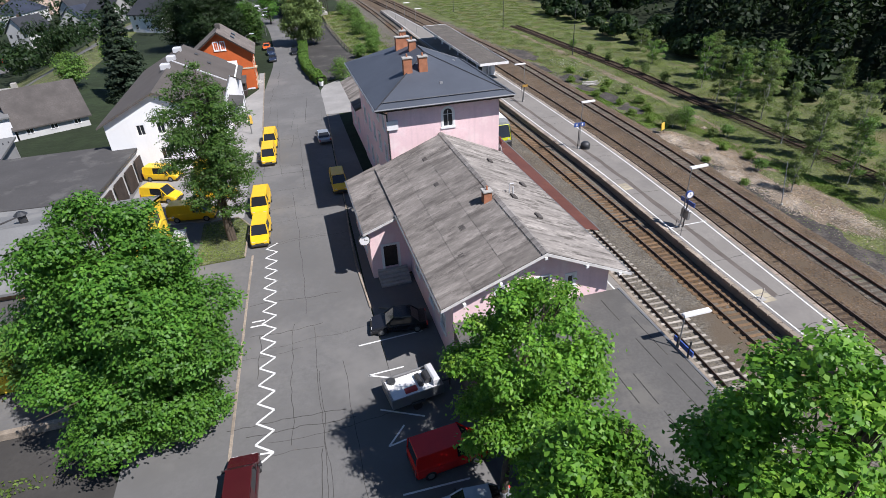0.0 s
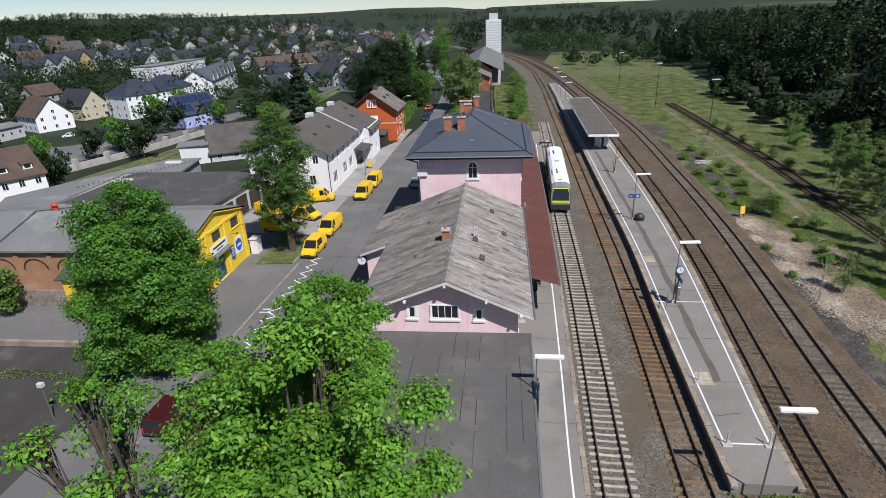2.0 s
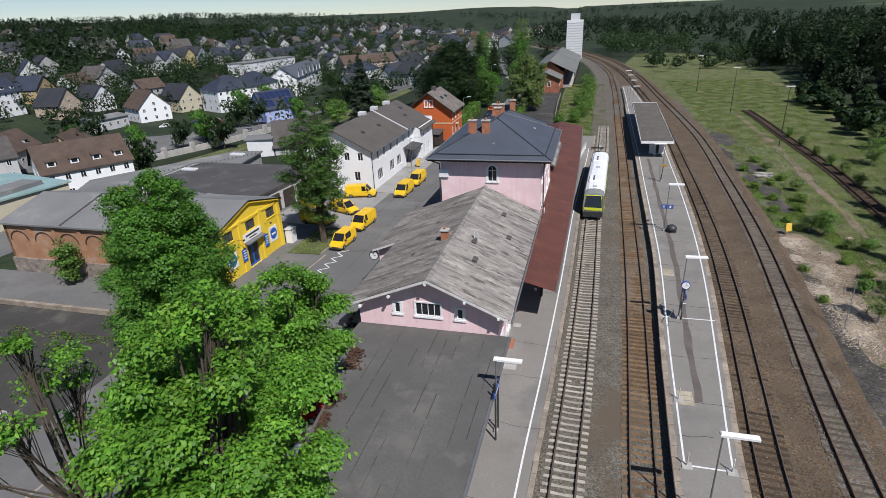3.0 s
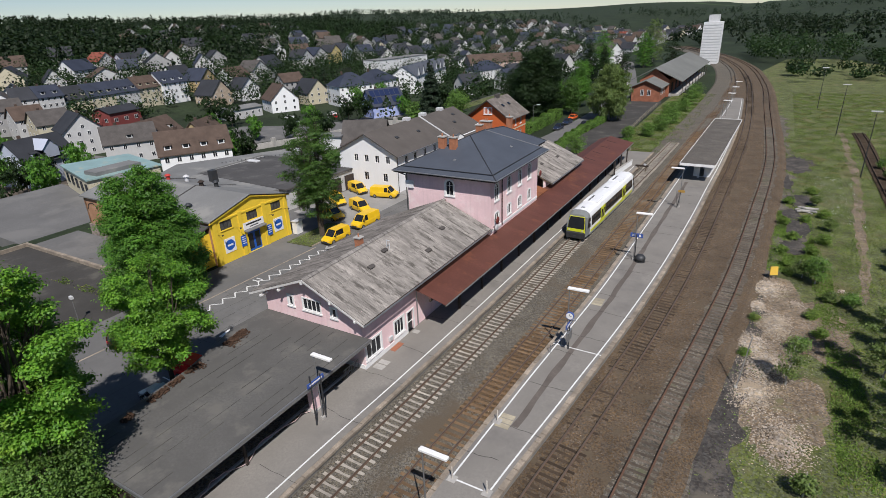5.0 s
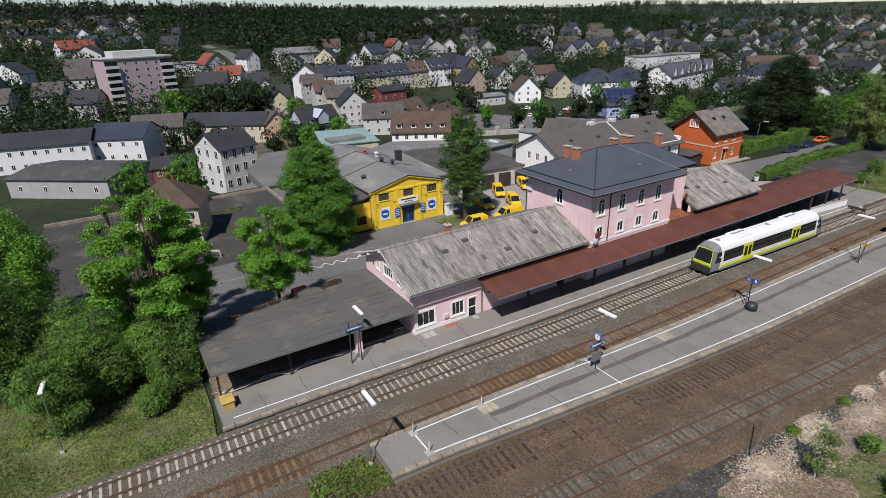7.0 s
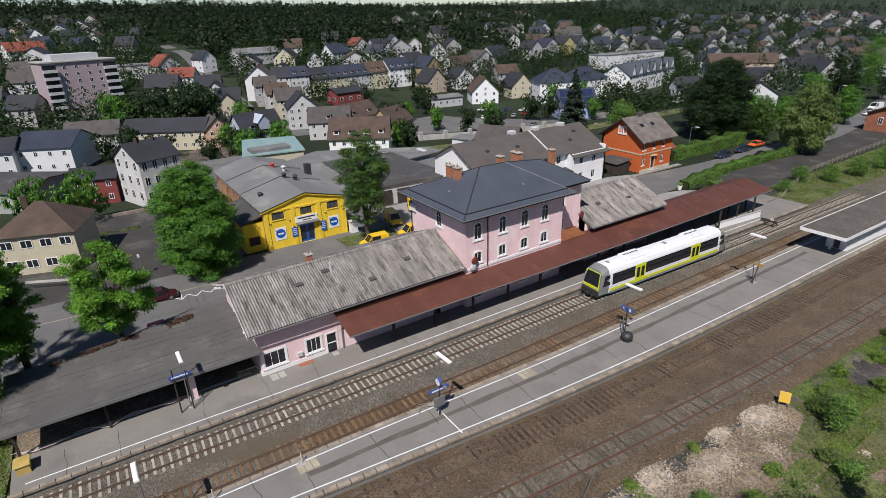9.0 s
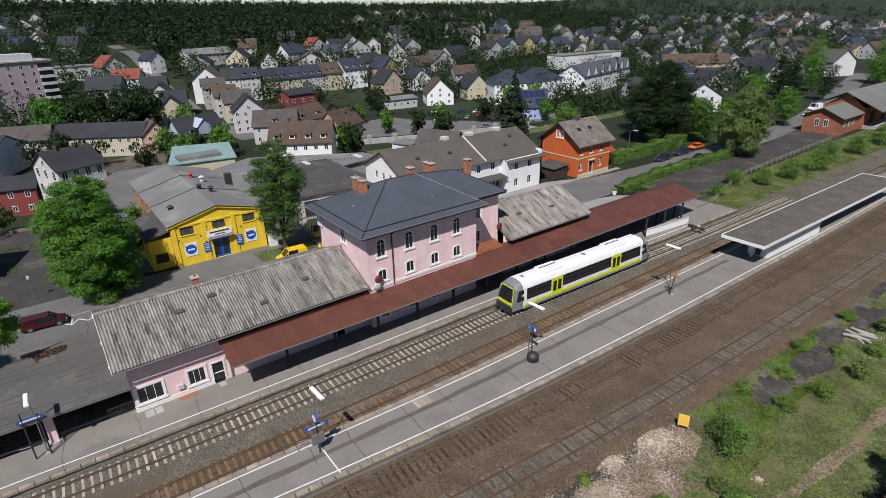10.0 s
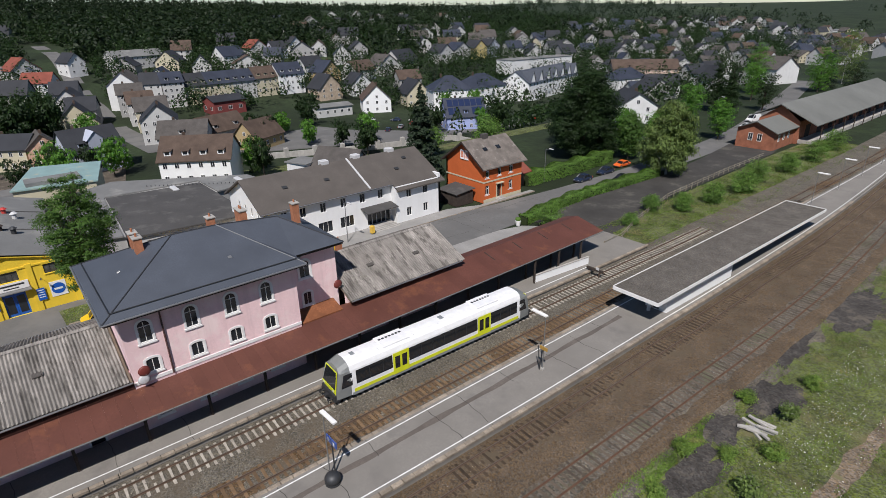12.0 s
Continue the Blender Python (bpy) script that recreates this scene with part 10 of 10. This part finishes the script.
for a, b in (((-11.9, 4.7), (-7.0, 4.9)), ((-11.7, 1.4), (-9.2, 1.5)), ((-11.7, 1.4), (-10.3, 0.7)), ((-11.5, -1.9), (-8.9, -3.3)), ((-11.5, -4.9), (-10.3, -3.6)), ((-11.5, -4.9), (-10.4, -4.7)), ((-11.4, -8.3), (-7.6, -8.4)), ((-18.2, -3.2), (-19.6, -3.0))):
    stripe(a, b)
for a, b in (((-19.7, 9.6), (-18.5, 9.6)), ((-19.6, 10.2), (-18.6, 10.2))):
    stripe(a, b, 0.16)


def kerb_line(pts, label, w=0.16, h=0.1, material=None, name="kerb"):
    """A row of kerb stones, each a piece of its own."""
    kb = structure(name, Shape().box(pts[0][0] - 0.05, pts[0][0] + 0.05, pts[0][1] - 0.05, pts[0][1] + 0.05, STREET - 0.1, STREET + 0.02), [material or KERB], label, "kerb")
    me = Shape().cbox(-0.49, 0.49, -w / 2, w / 2, -0.2, h, 0.02).mesh("kerb_stone", [material or KERB])
    for a, b in zip(pts, pts[1:]):
        a, b = Vector(a), Vector(b)
        L = (b - a).length
        ang = math.atan2((b - a).y, (b - a).x)
        for i in range(int(L)):
            c = a.lerp(b, (i + 0.5) / L)
            part("kerb_stone", me, KERB, kb, at=Matrix.Translation((c.x, c.y, STREET)) @ Matrix.Rotation(ang, 4, "Z"))


kerb_line([(-23.2, -40), (-20.9, -8), (-20.1, 12), (-19.7, 21)], "pale flush kerb along the street", 0.2, 0.02)
kerb_line([(-8.8, 8.3), (-10.3, 9.0), (-10.5, 16), (-10.2, 23), (-9.8, 29.5), (-9.2, 46), (-8.4, 64)], "raised kerb of the station footpath", 0.15, 0.12)
kerb_line([(-18.9, 46.5), (-18.5, 80), (-18.3, 100)], "kerb of the pavement", 0.15, 0.12)
kerb_line([(-20.4, 21), (-20.1, 27.5), (-21.2, 29.8), (-24.6, 29.6)], "kerb round the small lawn", 0.15, 0.12)


def road_cracks():
    rng = random.Random(15)
    s = Shape()
    for x0, y0, y1 in ((-15.6, -20, 8), (-15.4, 10, 34), (-13.2, -14, 3), (-16.4, 40, 70), (-14.0, 36, 60)):
        x, y = x0, y0
        while y < y1:
            nx, ny = x + rng.uniform(-0.1, 0.1), y + rng.uniform(0.5, 1.2)
            s.add([(x, y, STREET + 0.003), (x + 0.03, y, STREET + 0.003), (nx + 0.03, ny, STREET + 0.003), (nx, ny, STREET + 0.003)], [(0, 1, 2, 3)])
            x, y = nx, ny
    for y0 in (-2.4, -13, 6.5, 27):
        x, y = -18.5, y0
        while x < -11:
            nx, ny = x + rng.uniform(0.4, 0.9), y + rng.uniform(-0.15, 0.15)
            s.add([(x, y, STREET + 0.003), (nx, ny, STREET + 0.003), (nx, ny + 0.03, STREET + 0.003), (x, y + 0.03, STREET + 0.003)], [(0, 1, 2, 3)])
            x, y = nx, ny
    structure("road_cracks", s, [ASPHALT_DARK], "tarred cracks across the street", "road crack")


road_cracks()


def platform_lamp(x, y, h, z0, side, tilt=0.0, turn=0.0):
    """A slim mast with one long tube lantern reaching to one side."""
    ob = local_thing("platform_lamp", "slim steel mast with a long white tube lantern", "lamp", "platform lamps")
    part("mast", Shape().cyl((0, 0, 0), (0, 0, h - 0.05), 0.055, 0.04), [STEEL_GREY], ob)
    part("base", Shape().cbox(-0.14, 0.14, -0.14, 0.14, 0, 0.25, 0.04), [CONCRETE], ob)
    part("lantern", Shape().cbox(-0.15 if side > 0 else -1.65, 1.65 if side > 0 else 0.15, -0.16, 0.16, h - 0.1, h + 0.08, 0.05), [TRIM_WHITE], ob, "long white lantern")
    ob.matrix_basis = Matrix.Translation((x, y, z0)) @ Matrix.Rotation(radians(turn), 4, "Z")
    return ob


platform_lamp(6.15, -6.6, 5.8, 0.0, 1)
platform_lamp(18.3, -11.2, 6.6, -0.55, 1)
platform_lamp(19.55, 10.65, 6.0, 0.16, 1, turn=3)
platform_lamp(20.6, 32.5, 5.95, 0.16, 1, turn=3)
platform_lamp(22.4, 54.6, 6.0, 0.16, -1)
platform_lamp(3.6, -30.7, 5.8, -0.8, -1, turn=-6)
for y in (126, 140, 154, 168):
    platform_lamp(21.8, y, 6.0, 0.16, 1)
for x, y in ((47.6, 86.3), (46.2, 124.6), (44, 165)):
    m = local_thing("yard_mast", "tall thin yard light mast in the meadow", "lamp", "yard masts")
    part("mast", Shape().cyl((0, 0, 0), (0, 0, 11.4), 0.1, 0.05), [STEEL_DARK], m)
    part("lantern", Shape().cbox(-0.8, 0.8, -0.15, 0.15, 11.3, 11.5, 0.05), [DISH], m)
    m.matrix_basis = Matrix.Translation((x, y, -0.85))
mb = local_thing("signal_post", "thin leaning steel post in the cinders", "post")
part("mast", Shape().cyl((0, 0, 0), (0.5, 1.2, 4.4), 0.05, 0.04), [STEEL_GREY], mb)
part("foot", Shape().cyl((0, 0, 0), (0, 0, 0.3), 0.12), [CONCRETE], mb)
mb.matrix_basis = Matrix.Translation((33.1, 12.4, -0.85))


def street_lamp(x, y, h, turn, base=STREET):
    ob = local_thing("street_lamp", "grey street lamp with a curved arm", "lamp", "street lamps")
    part("mast", Shape().cyl((0, 0, 0), (0, 0, h), 0.08, 0.05), [STEEL_GREY], ob)
    part("arm", Shape().cyl((0, 0, h - 0.05), (1.1, 0, h + 0.25), 0.04, 0.03), [STEEL_GREY], ob)
    part("lantern", Shape().cbox(0.9, 1.9, -0.15, 0.15, h + 0.2, h + 0.36, 0.05), [DISH], ob)
    ob.matrix_basis = Matrix.Translation((x, y, base)) @ Matrix.Rotation(radians(turn), 4, "Z")


for a in ((-21.0, 106, 7, 0), (-17.6, 150, 7, 20), (-26.6, -42, 7, 0), (-20.3, 58.5, 6.5, 0), (-30, 200, 7, 0)):
    street_lamp(*a)
lot_lamp = thing("car_park_lamp", (-28.7, -6.3, STREET), "short grey lamp post with a white head, beside parking", "lamp")
part("mast", Shape().cyl((-28.7, -6.3, STREET - 0.1), (-28.75, -6.25, STREET + 2.9), 0.05, 0.04), [STEEL_GREY], lot_lamp)
part("head", Shape().cbox(-28.95, -28.55, -6.4, -6.1, STREET + 2.88, STREET + 3.25, 0.05), [DISH], lot_lamp)


def platform_clock():
    ob = local_thing("platform_clock", "blue-framed platform clock and name board on a steel post", "clock")
    part("post", Shape().cyl((0, 0, 0), (0, 0, 3.3), 0.06), [STEEL_DARK], ob)
    face = part("clock_case", Shape().cyl((-0.1, 0, 3.4), (0.1, 0, 3.4), 0.36, n=20).turned(Matrix.Translation((0, 0, 3.4)) @ Matrix.Rotation(radians(90), 4, "Z") @ Matrix.Translation((0, 0, -3.4))), [BLUE_SIGN], ob)
    part("dial", Shape().cyl((0, -0.105, 3.4), (0, -0.11, 3.4), 0.31, n=20).cyl((0, 0.105, 3.4), (0, 0.11, 3.4), 0.31, n=20), [TRIM_WHITE], face)
    part("pointers", Shape().box(-0.015, 0.015, -0.116, -0.111, 3.4, 3.64).box(0.0, 0.2, -0.116, -0.111, 3.385, 3.415), [TRAIN_BLACK], face)
    b = part("name_board", Shape().box(-0.04, 0.04, -0.95, 0.95, 2.45, 2.85), [BLUE_SIGN], ob, "blue station name board")
    part("writing_bar", Shape().box(0.04, 0.045, -0.7, 0.7, 2.58, 2.72), [TRIM_WHITE], b)
    part("timetable_case", Shape().cbox(-0.12, 0.12, -0.5, 0.5, 1.0, 1.9, 0.03), [STEEL_GREY], ob)
    part("loudspeaker", Shape().cyl((0.1, 0.3, 2.9), (0.35, 0.5, 2.8), 0.06, 0.14), [STEEL_GREY], ob)
    ob.matrix_basis = Matrix.Translation((19.75, 10.5, 0.16))


platform_clock()


def number_sign():
    ob = local_thing("platform_number_sign", "dark post with blue platform number signs", "sign")
    part("post", Shape().cyl((0, 0, 0), (0, 0, 3.2), 0.06), [STEEL_DARK], ob)
    for sx in (-0.38, 0.38):
        b = part("number_plate", Shape().box(sx - 0.34, sx + 0.34, -0.05, 0.05, 2.75, 3.25), [BLUE_SIGN], ob)
        part("writing_bar", Shape().box(sx - 0.1, sx + 0.1, -0.056, -0.051, 2.85, 3.15), [TRIM_WHITE], b)
    ob.matrix_basis = Matrix.Translation((20.65, 32.9, 0.16))
    g = local_thing("grit_bin", "dark grey domed grit bin on the island platform", "bin")
    part("dome", Shape().blob((0, 0, 0.42), (0.62, 0.62, 0.5), seg=16, rings=9), [STEEL_DARK], g, smooth=True)
    part("rim", Shape().cyl((0, 0, 0.0), (0, 0, 0.12), 0.6, n=16), [STEEL_DARK], g)
    g.matrix_basis = Matrix.Translation((21.4, 32.3, 0.16))


number_sign()


def name_board(x, y):
    ob = local_thing("station_name_board", "blue station name board on a post through the shelter roof", "sign")
    part("post", Shape().cyl((0, -0.5, 0), (0, -0.5, 4.4), 0.06).cyl((0, 0.5, 0), (0, 0.5, 4.0), 0.06), [STEEL_DARK], ob)
    b = part("board", Shape().box(-0.04, 0.04, -0.85, 0.85, 3.5, 3.85), [BLUE_SIGN], ob)
    part("writing_bar", Shape().box(0.04, 0.045, -0.65, 0.65, 3.61, 3.74), [TRIM_WHITE], b)
    ob.matrix_basis = Matrix.Translation((x, y, 0.0))


name_board(6.25, -6.9)


def v_post(x, y):
    ob = local_thing("signal_mirror_post", "V-shaped steel post with a yellow plate", "post")
    part("leg", Shape().cyl((0, 0, 0), (-0.28, 0, 2.6), 0.045), [STEEL_DARK], ob)
    part("leg", Shape().cyl((0, 0, 0), (0.28, 0, 2.6), 0.045), [STEEL_DARK], ob)
    part("plate", Shape().box(-0.1, 0.8, -0.04, 0.04, 2.4, 2.75), [mat("rusty_yellow", (0.42, 0.25, 0.06), 0.7)], ob)
    ob.matrix_basis = Matrix.Translation((x, y, 0.16))


v_post(22.2, 54.4)
for k, (x, y) in enumerate(((17.85, -7.35), (20.35, -7.35), (18.15, -1.0))):
    p = local_thing("marker_post", "short pale marker post on the platform end", "post", "marker posts")
    part("shaft", Shape().cyl((0, 0, 0), (0, 0, 1.0), 0.05, 0.04), [mat("pale_post", (0.6, 0.55, 0.48), 0.8)], p)
    part("foot", Shape().cbox(-0.3, 0.3, -0.3, 0.3, 0, 0.06, 0.02), [CONCRETE], p)
    p.matrix_basis = Matrix.Translation((x, y, 0.16))
fence_low = local_thing("low_barrier", "pale low steel barrier across the platform", "barrier")
part("bar", Shape().cyl((0, 0, 0.9), (0, 1.6, 0.9), 0.03), [STEEL_GREY], fence_low)
for y in (0, 1.6):
    part("leg", Shape().cyl((0, y, 0), (0, y, 0.9), 0.03), [STEEL_GREY], fence_low)
fence_low.matrix_basis = Matrix.Translation((18.55, 9.2, 0.16)) @ Matrix.Rotation(radians(-20), 4, "Z")


def island_canopy():
    ob = thing("island_shelter", (22.5, 90, 0.16), "island platform canopy with flat felt roof and white edge", "shelter")
    W = lambda y: 20.1 + (y - 69.2) * 0.022
    E = lambda y: 25.6 + (y - 69.2) * 0.026
    y0, y1 = 69.2, 115.5
    z = 3.3
    part("roof", Shape().slab((W(y0), y0, z), (E(y0), y0, z), (E(y1), y1, z), (W(y1), y1, z), 0.3), [BITUMEN], ob, "grey felt flat roof")
    ed = Shape()
    for a, b, c, d in ((W(y0), y0, E(y0), y0), (E(y0), y0, E(y1), y1), (E(y1), y1, W(y1), y1), (W(y1), y1, W(y0), y0)):
        v = Vector((c - a, d - b)).normalized()
        n = Vector((v.y, -v.x)) * 0.06
        ed.add([(a, b, z - 0.34), (c, d, z - 0.34), (c, d, z + 0.1), (a, b, z + 0.1), (a + n.x, b + n.y, z - 0.34), (c + n.x, d + n.y, z - 0.34), (c + n.x, d + n.y, z + 0.1), (a + n.x, b + n.y, z + 0.1)],
               [(0, 3, 2, 1), (4, 5, 6, 7), (3, 7, 6, 2), (0, 1, 5, 4), (0, 4, 7, 3), (1, 2, 6, 5)])
    part("roof_edge", ed, [TRIM_WHITE], ob, "white fascia")
    for y in np.arange(72.5, 116, 7.0):
        xm = (W(y) + E(y)) / 2
        part("column", Shape().cbox(xm - 0.15, xm + 0.15, y - 0.15, y + 0.15, 0.16, z - 0.3, 0.03), [TRIM_WHITE], ob)
    s = Shape()
    wall(s, (24.6, 73.4), (25.2, 88.2), 0.16, 2.1, 0.15, inner=1)
    wall(s, (22.0, 73.4), (24.6, 73.4), 0.16, 3.0, 0.15, [(0.9, 1.7, 0.2, 2.2)], inner=1)
    part("shelter_wall", s, [WHITE], ob, "white rendered shelter wall")
    part("bench", Shape().cbox(23.6, 24.1, 75.5, 80.5, 0.5, 0.58, 0.02).box(23.7, 24.0, 76, 76.2, 0.16, 0.5).box(23.7, 24.0, 79.8, 80, 0.16, 0.5), [TIMBER], ob)
    part("glass_screen", Shape().box(24.95, 24.99, 74.0, 87.8, 2.1, 3.05), [GLASS], ob)


island_canopy()
buf = local_thing("buffer_stop", "rusty steel buffer stop beside the track", "buffer stop")
part("beam", Shape().cbox(-1.2, 1.2, -0.15, 0.15, 0.85, 1.15, 0.03), [TIMBER_DARK], buf)
for sx in (-0.75, 0.75):
    part("strut", Shape().cyl((sx, 0, 0), (sx, 0, 1.1), 0.08).cyl((sx, 1.6, 0), (sx, 0, 1.0), 0.08), [RAIL], buf)
part("lamp_plate", Shape().box(0.3, 0.8, -0.2, -0.16, 1.15, 1.5), [DISH], buf)
buf.matrix_basis = Matrix.Translation((12.6, 76.6, -0.6))


def rail_fence():
    ob = thing("post_fence", (4, 110, STREET), "pale wooden post-and-rail fence along the goods yard", "fence")
    pts = [(7.6, 86), (7.3, 91.3), (4.8, 99.3), (1.8, 114.4), (1.2, 129.4), (0.8, 141.6), (0.6, 160.2)]
    wood = mat("grey_fence_wood", (0.27, 0.24, 0.185), 0.9, 0.2)
    for a, b in zip(pts, pts[1:]):
        a, b = Vector(a), Vector(b)
        n = max(1, int((b - a).length / 2.4))
        for i in range(n):
            c = a.lerp(b, i / n)
            part("post", Shape().cyl((c.x, c.y, STREET - 0.1), (c.x, c.y, 0.35), 0.07, n=6), [wood], ob)
        part("rail", Shape().cyl((a.x, a.y, 0.2), (b.x, b.y, 0.2), 0.05, n=6), [wood], ob)
        part("rail", Shape().cyl((a.x, a.y, -0.25), (b.x, b.y, -0.25), 0.05, n=6), [wood], ob)


rail_fence()
sg = local_thing("yellow_sign", "blank yellow board on posts among the weeds", "sign")
part("board", Shape().cbox(-0.42, 0.42, -0.05, 0.05, 0.5, 1.5, 0.03), [SIGN_YELLOW], sg)
for sx in (-0.35, 0.35):
    part("leg", Shape().box(sx - 0.04, sx + 0.04, 0.03, 0.1, 0, 1.5), [TIMBER], sg)
sg.matrix_basis = Matrix.Translation((35.3, 35.7, -0.83)) @ Matrix.Rotation(radians(28), 4, "Z") @ Matrix.Rotation(radians(-8), 4, "X")


def timber_pile():
    rng = random.Random(3)
    ob = thing("timber_pile", (38.9, 63.0, -0.83), "heap of old pale posts in the meadow", "timber pile")
    for k in range(11):
        x, y, z = 38.9 + rng.uniform(-0.9, 0.9), 63.0 + rng.uniform(-1.0, 1.0), -0.80 + 0.17 * (k // 5)
        part("beam", Shape().cbox(-0.8, 0.8, -0.11, 0.11, 0, 0.18, 0.02), [CONCRETE], ob, at=Matrix.Translation((x, y, z)) @ Matrix.Rotation(rng.uniform(-0.6, 0.6), 4, "Z") @ Matrix.Rotation(rng.uniform(-0.12, 0.12), 4, "Y"))


timber_pile()
wc = thing("wall_clock", (-9.7, 13.0, 3.2), "round black-framed station clock on the entrance gable", "clock")
part("case", Shape().cyl((-9.75, 12.95, 3.3), (-9.75, 12.75, 3.3), 0.5, n=24), [TRAIN_BLACK], wc)
part("dial", Shape().cyl((-9.75, 12.75, 3.3), (-9.75, 12.735, 3.3), 0.42, n=24), [TRIM_WHITE], wc)
part("pointers", Shape().box(-9.77, -9.73, 12.725, 12.735, 3.28, 3.62).box(-9.76, -9.5, 12.725, 12.735, 3.28, 3.32), [TRAIN_BLACK], wc)
part("bracket", Shape().cyl((-9.3, 13.3, 3.3), (-9.75, 12.9, 3.3), 0.04), [STEEL_DARK], wc)
gb = thing("grit_box", (6.3, -18.6, 0), "yellow grit box at the platform's end", "grit box")
part("body", Shape().cbox(5.6, 6.7, -19.1, -18.2, 0.0, 0.75, 0.06), [mat("faded_yellow", (0.55, 0.40, 0.12), 0.7)], gb)
part("lid", Shape().cbox(5.5, 6.8, -19.2, -18.1, 0.75, 0.86, 0.04), [mat("faded_yellow", (0.55, 0.40, 0.12))], gb)
pl = thing("planter", (-7.6, 83.6, STREET), "white planter with flowers at the hedge's end", "planter")
part("pot", Shape().cyl((-7.6, 83.6, STREET), (-7.6, 83.6, 0.0), 0.35, 0.5, n=12), [TRIM_WHITE], pl)
part("flowers", Shape().blob((-7.6, 83.6, 0.25), (0.5, 0.5, 0.35)), [LEAF_BUSH], pl)


def river_wall():
    ob = thing("river_wall", (-110, 110, -9.9), "pale stone river wall with square pillars and a rail", "wall")
    pts = [(-119.7, 79.7), (-105.2, 115.8), (-98.0, 147.0), (-70.1, 150.2)]
    for a, b in zip(pts, pts[1:]):
        a, b = Vector(a), Vector(b)
        d = (b - a).normalized()
        n = Vector((-d.y, d.x)) * 0.3
        s = Shape().add([(*(a - n), -10.4), (*(b - n), -10.4), (*(b + n), -10.4), (*(a + n), -10.4), (*(a - n), -8.1), (*(b - n), -8.1), (*(b + n), -8.1), (*(a + n), -8.1)], [(4, 5, 6, 7), (0, 1, 5, 4), (2, 3, 7, 6), (1, 2, 6, 5), (3, 0, 4, 7)])
        part("wall_body", s, [CONCRETE], ob)
        for i in range(int((b - a).length / 9)):
            c = a + d * (4 + i * 9)
            part("pillar", Shape().cbox(c.x - 0.6, c.x + 0.6, c.y - 0.6, c.y + 0.6, -10.4, -6.9, 0.06), [CONCRETE], ob)


river_wall()
sheet("riverside_road", [(-150.3, 76.9), (-129.3, 84.5), (-110.0, 130.2), (-98.0, 187.9), (-107.6, 192.7), (-119.7, 147.0), (-138.9, 130.2), (-154.1, 124.1)], -9.75, ASPHALT, "asphalt riverside road and car park", "road", th=0.5)
sheet("square", [(-148.2, 9.8), (-117.3, 19.5), (-119.7, 46.0), (-152.4, 52.8), (-159.2, 40.0)], -9.72, DIRT, "gravel square under trees", "square", th=0.4)
lr = thing("steel_handrail", (-30, -12, STREET), "pale steel handrail beside the car park steps", "handrail")
for k in range(4):
    part("rail", Shape().cyl((-29.6 - 0.25 * k, -12.0, 0.1), (-33.6 - 0.25 * k, -19.5, 0.1), 0.05), [CONCRETE], lr)
    part("post", Shape().cyl((-29.6 - 0.25 * k, -12.0, STREET), (-29.6 - 0.25 * k, -12.0, 0.1), 0.05), [CONCRETE], lr)
kw = thing("retaining_wall", (-45, 3, STREET), "low concrete edging wall of the car park", "wall")
part("wall_body", Shape().box(-60, -30.6, 2.9, 3.3, STREET, -0.35), [KERB], kw)
part("side_wall", Shape().box(-60.4, -60, -34, 3.3, STREET - 1.5, -0.35), [KERB], kw)

sheet("station_yard", [(-8.75, 64.1), (4.6, 64.1), (4.6, 90.2), (-3, 88), (-7.0, 84), (-8.1, 80)], STREET - 0.006, PAVING, "pale paved yard beside the canopy's end", "pavement")
sheet("van_yard", [(-34.0, 31.4), (-20.7, 29.6), (-20.2, 50), (-33.2, 49.5)], STREET - 0.004, PAVING, "pale concrete yard of the delivery vans", "pavement")
sheet("hall_forecourt", [(-60, 3.32), (-30.8, 3.32), (-27.7, 7.5), (-37.9, 7.5), (-37.9, 10.3), (-60, 10.3)], STREET - 0.02, ASPHALT, "patched asphalt before the brick hall", "pavement")


def tar_seams():
    """Sealed cracks and joints wandering over the street."""
    rng = random.Random(31)
    s = Shape()
    for k in range(46):
        y = rng.uniform(-40, 120)
        a, b = smooth_line(STREET_W, y), smooth_line(STREET_E, y)
        along = rng.random() < 0.45
        x = rng.uniform(a + 0.8, b - 0.8) if along else a + rng.uniform(0.4, 2.0)
        w = rng.uniform(0.025, 0.055)
        for i in range(rng.randrange(7, 26)):
            if along:
                nx, ny = x + rng.uniform(-0.12, 0.12) + 0.03, y + rng.uniform(0.4, 0.8)
            else:
                nx, ny = x + rng.uniform(0.3, 0.6), y + rng.uniform(-0.12, 0.12)
            if nx > b - 0.3:
                break
            if along:
                s.add([(x, y, STREET + 0.004), (x + w, y, STREET + 0.004), (nx + w, ny, STREET + 0.004), (nx, ny, STREET + 0.004)], [(0, 1, 2, 3)])
            else:
                s.add([(x, y, STREET + 0.004), (nx, ny, STREET + 0.004), (nx, ny + w, STREET + 0.004), (x, y + w, STREET + 0.004)], [(0, 1, 2, 3)])
            x, y = nx, ny
    tagged(part("tar_seams", s, [ASPHALT_DARK]), "dark tar-sealed cracks wandering over the street", "road crack", "", "stuff")


tar_seams()
